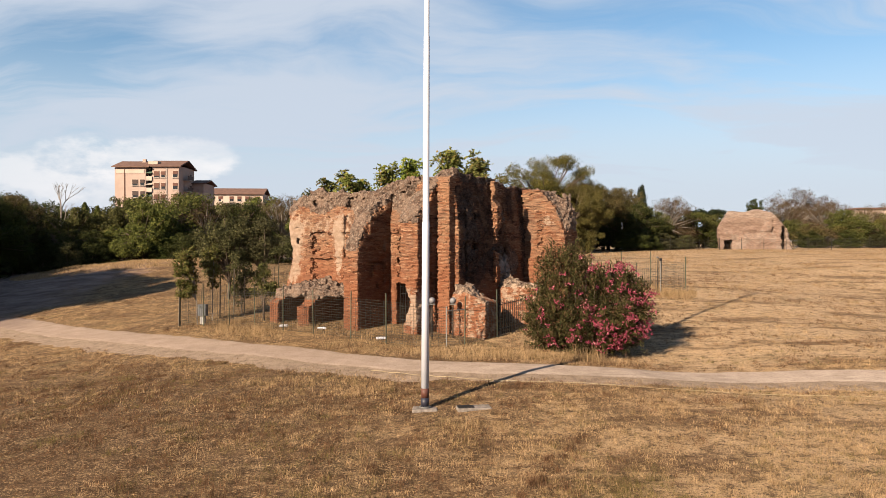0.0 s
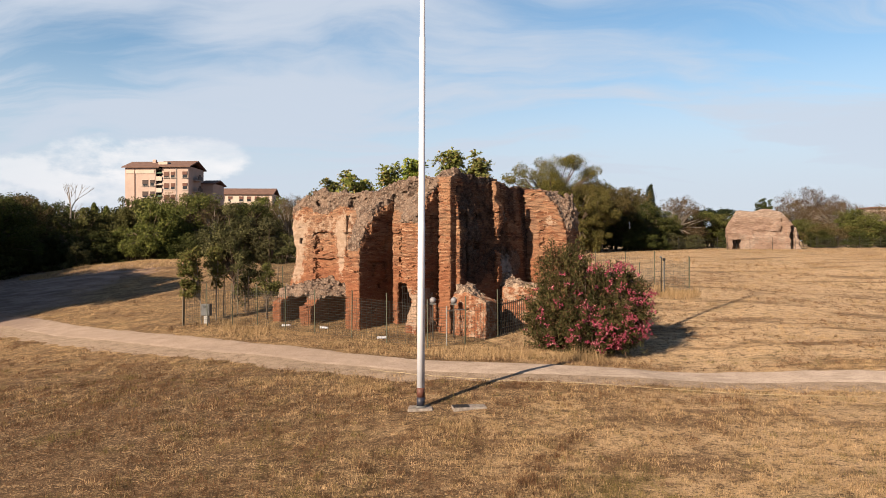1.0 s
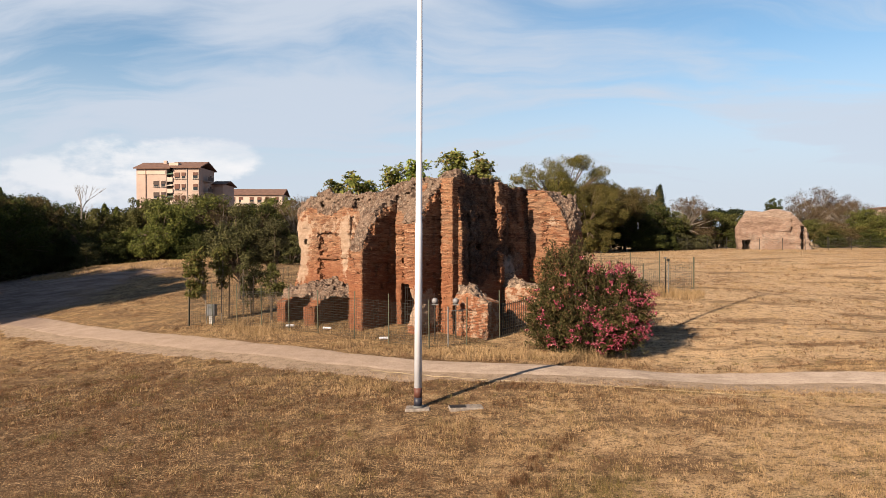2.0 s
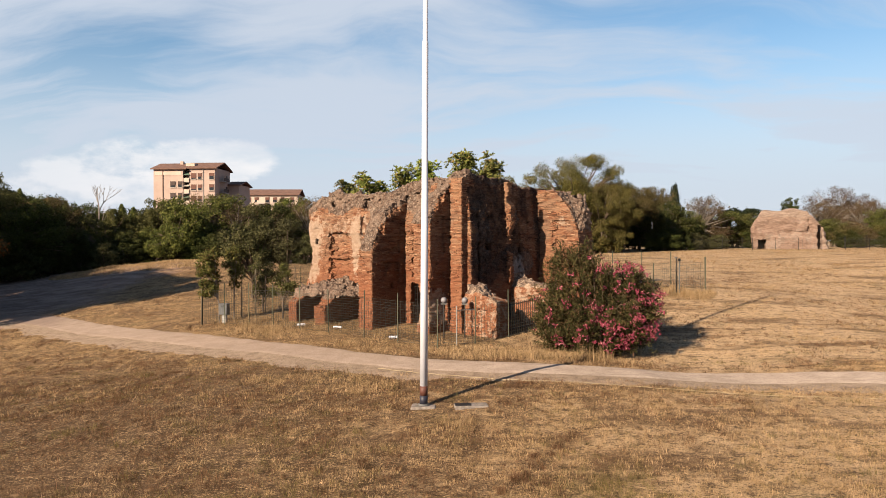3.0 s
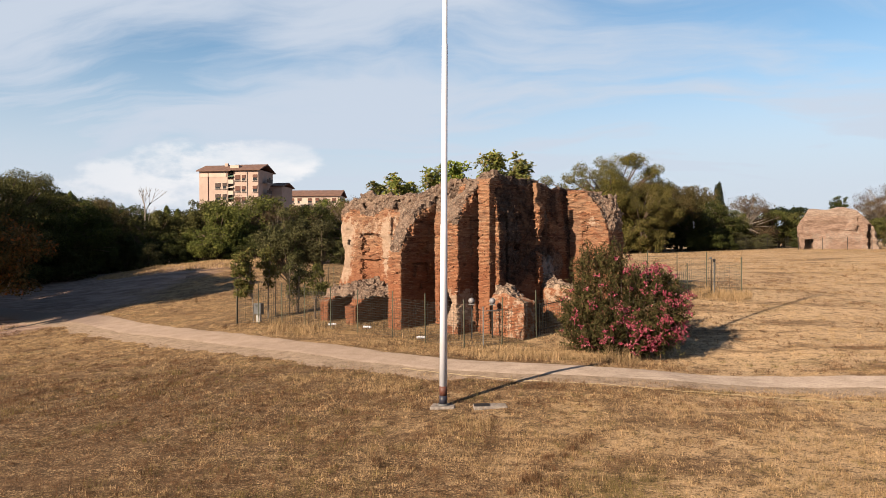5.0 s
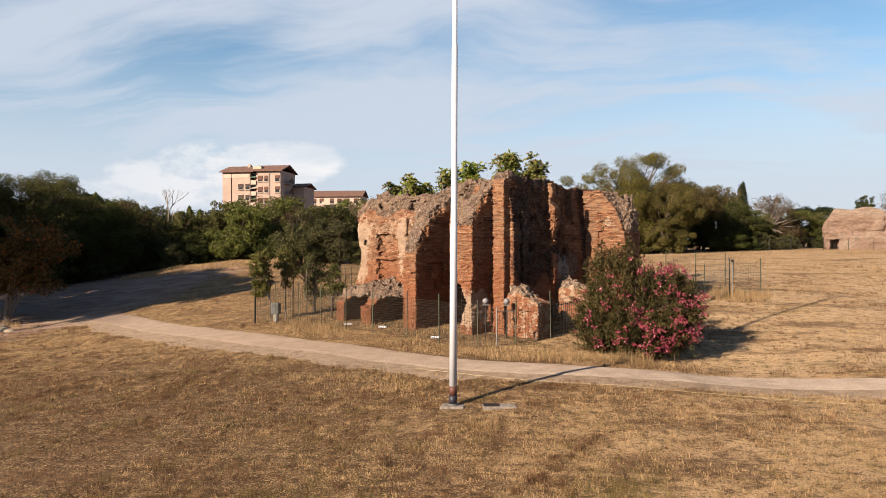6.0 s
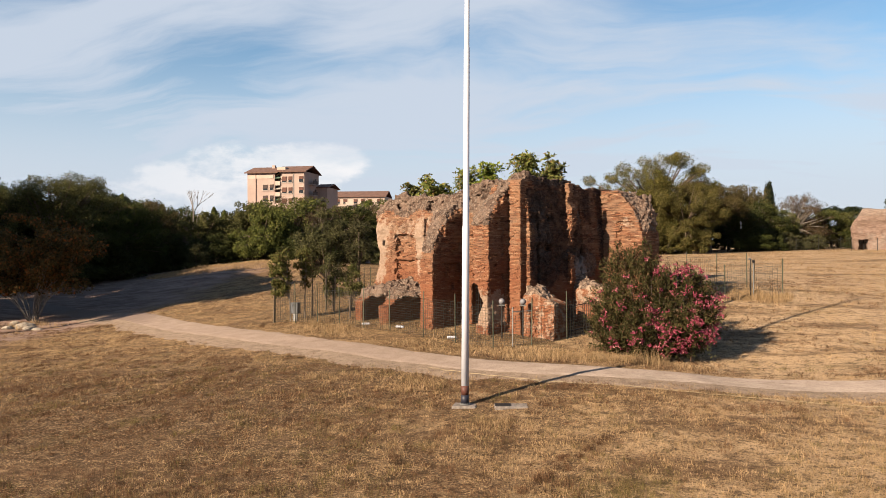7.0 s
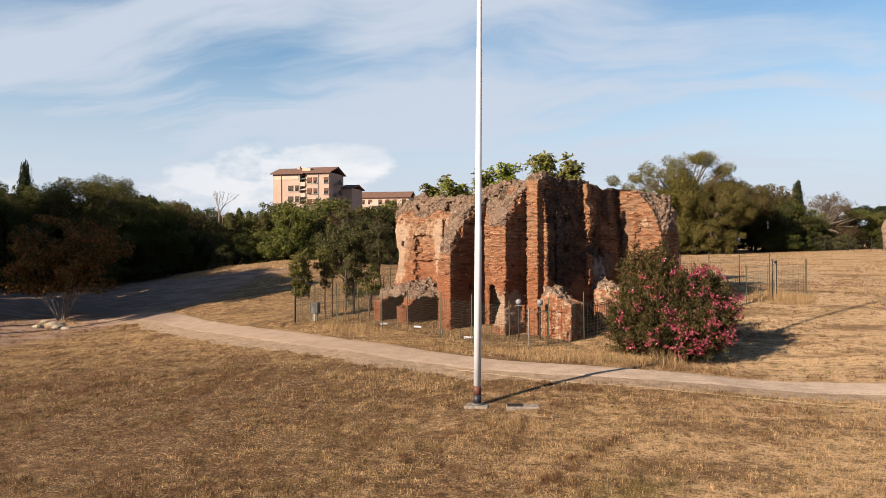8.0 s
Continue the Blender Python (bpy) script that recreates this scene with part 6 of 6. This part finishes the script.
for k in range(6):
    zz = EAVES - 4.0 - 2.9 * k
    window(house, 4.75, 0.0, zz, 1.25, 1.5, m_shutter_dark, 0.7)
    window(house, 6.45, 0.0, zz, 0.95, 1.5, m_shutter_dark, 0.55)
    window(house, 9.6, 0.4, zz + 2.1, 1.15, 1.5, m_shutter, 0.8)
    window(house, 11.15, 0.4, zz + 2.1, 0.9, 1.5, m_shutter, 0.6)
    window(house, 14.0, 0.4, zz + 2.1, 1.1, 1.6, m_shutter, 0.5)
    balcony(house, 7.9, 2.0, zz + 0.6, 1.4, 1.9, cloth=(m_awning_green if k % 2 == 0 else m_awning))
    balcony(house, 14.8, 5.2, zz + 0.9, 3.4, 1.3, "x")
    window(house, 14.8, 8.6, zz + 2.0, 1.1, 1.5, m_shutter_dark, 0.7, "x")
    b = part("balcony", box((-0.55, 4.2, zz), (1.1, 3.0, 0.18)), m_concrete, house)
    part("parapet", box((-1.05, 4.2, zz + 0.5), (0.08, 3.0, 0.9)), m_render_pale, b)
    window(house, 16.4, 10.0, zz - 1.0, 1.0, 1.4, m_shutter_dark, 0.7) if k else None
part("attic_band", box((3.6, -0.05, EAVES - 1.2), (6.6, 0.1, 0.9)), m_render_pale, house)

low = thing("apartment_house", "low cream apartment house with a brown roof behind trees", "building", (-73.4, 225.0, 1.2), 4)
block(low, 0.0, 17.0, 0.0, 10.0, 1.0, 18.6, m_render_pale)
gable_roof(low, 0.0, 17.0, 0.0, 10.0, 18.6, 2.0)
for k in range(4):
    zz = 17.0 - 3.0 * k
    for x in (1.6, 4.0, 7.4, 9.8, 12.2, 15.2):
        window(low, x, 0.0, zz, 1.2, 1.5, m_shutter, 0.6)
    balcony(low, 17.0, 5.0, zz - 1.2, 6.0, 1.4, "x")
    balcony(low, 5.7, 0.0, zz - 1.3, 2.6, 1.3)

far_house = thing("far_house", "long pale low building behind the far trees", "building", (127.0, 220.0, 0), -6)
block(far_house, 0, 26, 0, 9, 2.0, 14.6, m_render_pale)
part("roof", box((13, 4.5, 14.9), (27, 10.4, 0.5), 0.05), m_roof, far_house, "flat brown roof edge")
for k in range(7):
    window(far_house, 2.0 + 3.6 * k, 0.0, 12.8, 1.4, 1.5, m_shutter, 0.5)
left_house = thing("roadside_house", "house with a pitched brown roof behind dark trees", "building", (-112.0, 108.0, 0), 20)
block(left_house, 0, 11, 0, 9, 0.5, 12.4, m_render)
gable_roof(left_house, 0, 11, 0, 9, 12.4, 1.8)
for k in range(3):
    window(left_house, 2.2 + 3.2 * k, 0.0, 10.6, 1.2, 1.4, m_shutter, 0.6)


# ---- grass ----
def straw(name, tones):
    m, n = material(name)
    rand = n("ShaderNodeNewGeometry", 8)
    where = n("ShaderNodeNewGeometry", 0)
    patch = n.noise(n.mapped(where, (1, 1, 0)), 0.8, 6, 0.7)
    c = n.mix(rand, tones[0], tones[1])
    c = n.mix(n.ramp(n.math("ADD", n.math("MULTIPLY", patch, 0.8), n.math("MULTIPLY", rand, 0.25)), 0.56, 0.74), c, tones[2])
    clump = n.noise(n.mapped(where, (1, 1.4, 0)), 2.4, 5, 0.85)
    c = n.mix(n.ramp(clump, 0.5, 0.38, 0.0, 0.75), c, tuple(0.42 * v for v in tones[0]))
    c = n.mix(n.ramp(clump, 0.53, 0.64, 0.0, 0.6), c, tuple(min(0.85, 1.25 * v) for v in tones[1]))
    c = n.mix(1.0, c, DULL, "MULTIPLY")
    n("ShaderNodeOutputMaterial", Surface=n("ShaderNodeMixShader", i0=0.3, i1=n("ShaderNodeBsdfPrincipled", Base_Color=c, Roughness=0.75, Specular_IOR_Level=0.15), i2=n("ShaderNodeBsdfTranslucent", Color=c)))
    return m


m_straw = straw("straw_blades", ((0.197, 0.119, 0.055), (0.52, 0.36, 0.2), (0.139, 0.098, 0.042)))
m_straw_tall = straw("tall_straw", ((0.275, 0.178, 0.08), (0.64, 0.46, 0.255), (0.21, 0.153, 0.066)))


def blades(x, y, height, width, lean):
    """One bent, pointed blade a place."""
    k = len(x)
    z = ground_at(x, y) - 0.01
    a, b = rng.uniform(0, 6.283, k), rng.uniform(0, 6.283, k)
    side = np.stack([np.cos(a), np.sin(a), 0 * a], 1) * (width * rng.uniform(0.6, 1.3, k))[:, None] * 0.5
    over = np.minimum(lean * np.abs(rng.normal(size=k)), 1.3) * height
    base = np.stack([x, y, z], 1)
    tip = base + np.stack([np.cos(b) * over, np.sin(b) * over, np.maximum(height * 0.15, np.sqrt(np.maximum(height ** 2 - over ** 2, 0)))], 1)
    return np.stack([base - side, base + side, tip], 1).reshape(-1, 3), np.arange(3 * k).reshape(k, 3)


def meadow(name, label, count, x0, x1, y0, y1, h0, h1, width, lean, mat, keep, power=1.0):
    x = rng.uniform(x0, x1, count)
    y = y0 + (y1 - y0) * rng.random(count) ** power
    ok = keep(x, y)
    x, y = x[ok], y[ok]
    clump = np.clip(0.5 + 0.6 * lumps(x, y, 0 * x, 1.1, 91, 3), 0, 1)
    big = np.clip(0.5 + 0.8 * lumps(x, y, 0 * x, 4.5, 95, 2), 0, 1)
    ok = rng.random(len(x)) < 0.25 + 0.75 * clump
    x, y, clump, big = x[ok], y[ok], clump[ok], big[ok]
    h = (h0 + (h1 - h0) * clump ** 2 * big) * rng.uniform(0.5, 1.2, len(x))
    v, f = blades(x, y, h, width, lean)
    return tagged(new(name, mesh_of(name, v, f, [mat])), label, "grass", kind="stuff")


RUIN_COS, RUIN_SIN = math.cos(radians(RUIN_TURN)), math.sin(radians(RUIN_TURN))


def off_path(x, y):
    d = from_path(x, y)
    return (d > 1.1) | (d < -1.25 - 1.1 * rng.random(len(d)) ** 0.6)


def off_ruin(x, y):
    s = (x - RUIN_PLACE[0]) * RUIN_COS + (y - RUIN_PLACE[1]) * RUIN_SIN
    q = -(x - RUIN_PLACE[0]) * RUIN_SIN + (y - RUIN_PLACE[1]) * RUIN_COS
    return (q < -0.1) | (s < -0.4) | (s > 11.6)


meadow("short_grass", "short dry mown grass, straw yellow", 400000, -26, 19, 11.5, 27.5, 0.04, 0.12, 0.016, 1.9, m_straw, lambda x, y: off_path(x, y) & (x > -2 - 0.95 * y) & (x < 3 + 0.66 * y) & (rng.random(len(x)) < 0.8 + 0.045 * x), 1.15)
meadow("short_grass", "short dry grass on the slope beside the ruin", 260000, -30, 42, 26, 62, 0.04, 0.15, 0.022, 1.0, m_straw, lambda x, y: off_path(x, y) & off_ruin(x, y) & (from_path(x, y) > 0), 1.5)
meadow("verge_grass", "tall uncut dry grass along the fence", 120000, -15, 8, 27.5, 39, 0.1, 0.75, 0.014, 0.95, m_straw_tall,
       lambda x, y: (from_path(x, y) > 1.2) & (y < 33.9 - 0.66 * (x + 2)) & off_ruin(x, y))
meadow("verge_grass", "tall dry grass at the fence corner", 14000, 10, 16, 40, 46, 0.15, 0.75, 0.02, 0.5, m_straw_tall, lambda x, y: (np.hypot(x - 13, y - 42.8) < 2.0))
meadow("mound_grass", "long pale dry grass on top of the mound", 50000, -46, -20, 62, 76, 0.2, 0.7, 0.04, 0.5, m_straw_tall, lambda x, y: np.hypot((x + 31) / 1.6, y - 70) < 6.5)
meadow("field_grass", "dry grass tufts over the far field", 110000, 5, 80, 60, 112, 0.08, 0.3, 0.06, 0.7, m_straw, lambda x, y: np.ones(len(x), bool), 1.3)


def tufts(name, label, spots, blades_each, radius, h0, h1, width, lean, mat):
    """Clumps of longer grass."""
    spots = np.array(spots)
    r = radius * rng.uniform(0.5, 1.3, len(spots))
    k = blades_each
    x = (spots[:, 0, None] + r[:, None] * rng.normal(size=(len(spots), k)) * 0.5).ravel()
    y = (spots[:, 1, None] + r[:, None] * rng.normal(size=(len(spots), k)) * 0.5).ravel()
    h = (rng.uniform(h0, h1, len(spots))[:, None] * rng.uniform(0.4, 1.1, (len(spots), k))).ravel()
    ok = off_path(x, y)
    v, f = blades(x[ok], y[ok], h[ok], width, lean)
    return tagged(new(name, mesh_of(name, v, f, [mat])), label, "grass", kind="stuff")


m_weed = straw("olive_weeds", ((0.09, 0.074, 0.024), (0.29, 0.22, 0.08), (0.1, 0.088, 0.029)))
m_dead = straw("dead_brown_weeds", ((0.1, 0.055, 0.027), (0.27, 0.152, 0.076), (0.075, 0.05, 0.027)))
sward = np.stack([rng.uniform(-25, 18, 36000), 11.5 + 15.5 * rng.random(36000) ** 1.15], 1)
keep = (sward[:, 0] > -1 - 0.95 * sward[:, 1]) & (sward[:, 0] < 2 + 0.66 * sward[:, 1]) & (rng.random(36000) < np.clip(0.58 + 0.02 * sward[:, 0] + 0.8 * lumps(sward[:, 0], sward[:, 1], 0 * sward[:, 0], 1.6, 131, 3), 0.12, 1))
sward = sward[keep]
shade_of = lumps(sward[:, 0], sward[:, 1], 0 * sward[:, 0], 0.5, 133, 3) + 0.6 * lumps(sward[:, 0], sward[:, 1], 0 * sward[:, 0], 2.6, 137, 2) + 0.3 * rng.normal(size=len(sward)) + 0.11 * (sward[:, 0] + 1.5)
tufts("sward", "short pale straw tufts of the mown grass", sward[shade_of > 0.0], 34, 0.13, 0.05, 0.15, 0.015, 2.2, m_straw_tall)
tufts("sward", "short brown tufts of the mown grass", sward[shade_of <= 0.0], 32, 0.13, 0.05, 0.14, 0.015, 2.0, m_dead)
bank = np.stack([rng.uniform(-40, 12, 26000), rng.uniform(21, 44, 26000)], 1)
edge = from_path(bank[:, 0], bank[:, 1])
patchy = np.clip(0.55 + 0.7 * lumps(bank[:, 0], bank[:, 1], 0 * bank[:, 0], 1.8, 141, 3), 0.06, 1) * np.clip((-edge - 1.3) / 1.6, 0.12, 1)
bank = bank[(edge < -1.3) & (bank[:, 0] > -3 - 0.95 * bank[:, 1]) & (rng.random(26000) < patchy)]
shade_of = lumps(bank[:, 0], bank[:, 1], 0 * bank[:, 0], 0.8, 143, 3) + 0.3 * rng.normal(size=len(bank))
tufts("sward", "pale straw tufts beside the footpath", bank[shade_of > 0.0], 22, 0.16, 0.06, 0.16, 0.018, 1.2, m_straw_tall)
tufts("sward", "reddish-brown weed tufts beside the footpath", bank[shade_of <= 0.0], 22, 0.17, 0.06, 0.18, 0.018, 1.1, m_dead)
slope = np.stack([rng.uniform(-28, 44, 17000), 27 + 37 * rng.random(17000) ** 1.2], 1)
keep = (from_path(slope[:, 0], slope[:, 1]) > 1.2) & off_ruin(slope[:, 0], slope[:, 1]) & (np.abs(slope[:, 0] - 4) < 9 + 0.75 * slope[:, 1]) & (rng.random(17000) < np.clip(0.5 + 0.9 * lumps(slope[:, 0] * 0.35, slope[:, 1], 0 * slope[:, 0], 2.2, 151, 3), 0.05, 1))
slope = slope[keep]
shade_of = lumps(slope[:, 0] * 0.4, slope[:, 1], 0 * slope[:, 0], 1.6, 153, 3) + 0.3 * rng.normal(size=len(slope))
tufts("sward", "pale tufts of dry grass over the slope", slope[shade_of > 0.1], 16, 0.22, 0.06, 0.16, 0.03, 0.8, m_straw_tall)
tufts("sward", "brown tufts of dry weeds over the slope", slope[shade_of <= 0.1], 16, 0.24, 0.06, 0.15, 0.03, 0.8, m_dead)
at_random = np.stack([rng.uniform(-30, 18, 3000), rng.uniform(12.5, 30, 3000)], 1)
keep = lumps(at_random[:, 0], at_random[:, 1], 0 * at_random[:, 0], 3.0, 111, 2) > 0.05
tufts("grass_tuft", "brown dead weed clumps in the mown grass", at_random[keep], 55, 0.3, 0.08, 0.26, 0.013, 1.6, m_dead)
tufts("grass_tuft", "olive-green weed clumps in the mown grass", at_random[~keep][::2], 55, 0.3, 0.07, 0.2, 0.013, 1.3, m_weed)
weedy = np.stack([rng.uniform(-24, -4, 110), rng.uniform(12.5, 26, 110)], 1)
tufts("grass_tuft", "reddish-brown dry weed clumps in the thin turf", weedy, 130, 0.6, 0.12, 0.34, 0.013, 1.5, m_dead)
olive = np.stack([rng.uniform(-24, 1, 230), rng.uniform(12.5, 27, 230)], 1)
olive = olive[lumps(olive[:, 0], olive[:, 1], 0 * olive[:, 0], 2.5, 171, 2) > -0.1]
tufts("grass_tuft", "olive-yellow grass clumps in the thin turf", olive, 120, 0.55, 0.08, 0.28, 0.013, 1.7, m_weed)
bleached = np.stack([rng.uniform(-24, 4, 260), rng.uniform(12.5, 27, 260)], 1)
bleached = bleached[lumps(bleached[:, 0], bleached[:, 1], 0 * bleached[:, 0], 2.5, 173, 2) > 0.0]
tufts("grass_tuft", "bleached straw clumps in the thin turf", bleached, 110, 0.5, 0.08, 0.24, 0.013, 2.0, m_straw_tall)
green_patch = np.stack([rng.normal(4.0, 0.9, 60), rng.normal(15.2, 0.6, 60)], 1)
tufts("grass_tuft", "patch of longer olive-green grass", green_patch, 110, 0.4, 0.06, 0.17, 0.01, 1.2, m_weed)
ridge = np.stack([np.linspace(1.6, 3.6, 26), np.linspace(15.0, 18.4, 26)], 1) + rng.normal(size=(26, 2)) * 0.12
tufts("grass_tuft", "line of rough brown grass along an old rut", ridge, 60, 0.22, 0.1, 0.22, 0.013, 0.5, m_dead)
stand = np.concatenate([np.stack([rng.normal(-2.6, 0.8, 34), rng.normal(23.6, 0.5, 34)], 1), np.stack([rng.normal(0.5, 0.35, 14), rng.normal(19.2, 0.3, 14)], 1), np.stack([rng.normal(-6.2, 0.7, 16), rng.normal(24.8, 0.4, 16)], 1)])
tufts("grass_tuft", "stand of tall straw grass by the flagpole", stand, 90, 0.4, 0.1, 0.3, 0.011, 1.0, m_straw_tall)
clumps_far = np.stack([rng.normal(22, 7, 420), rng.normal(44, 7, 420)], 1)
tufts("grass_tuft", "brown weed streaks over the dry slope", clumps_far, 30, 0.6, 0.06, 0.16, 0.03, 0.8, m_dead)
roadside = np.concatenate([np.stack([rng.normal(-37.5, 0.4, 12), rng.normal(46.6, 0.4, 12)], 1), np.stack([rng.normal(-36.0, 2.5, 14), rng.normal(46.5, 1.2, 14)], 1)])
tufts("grass_tuft", "tall pale grass among the roadside stones", roadside, 60, 0.5, 0.15, 0.85, 0.022, 0.8, m_straw_tall)
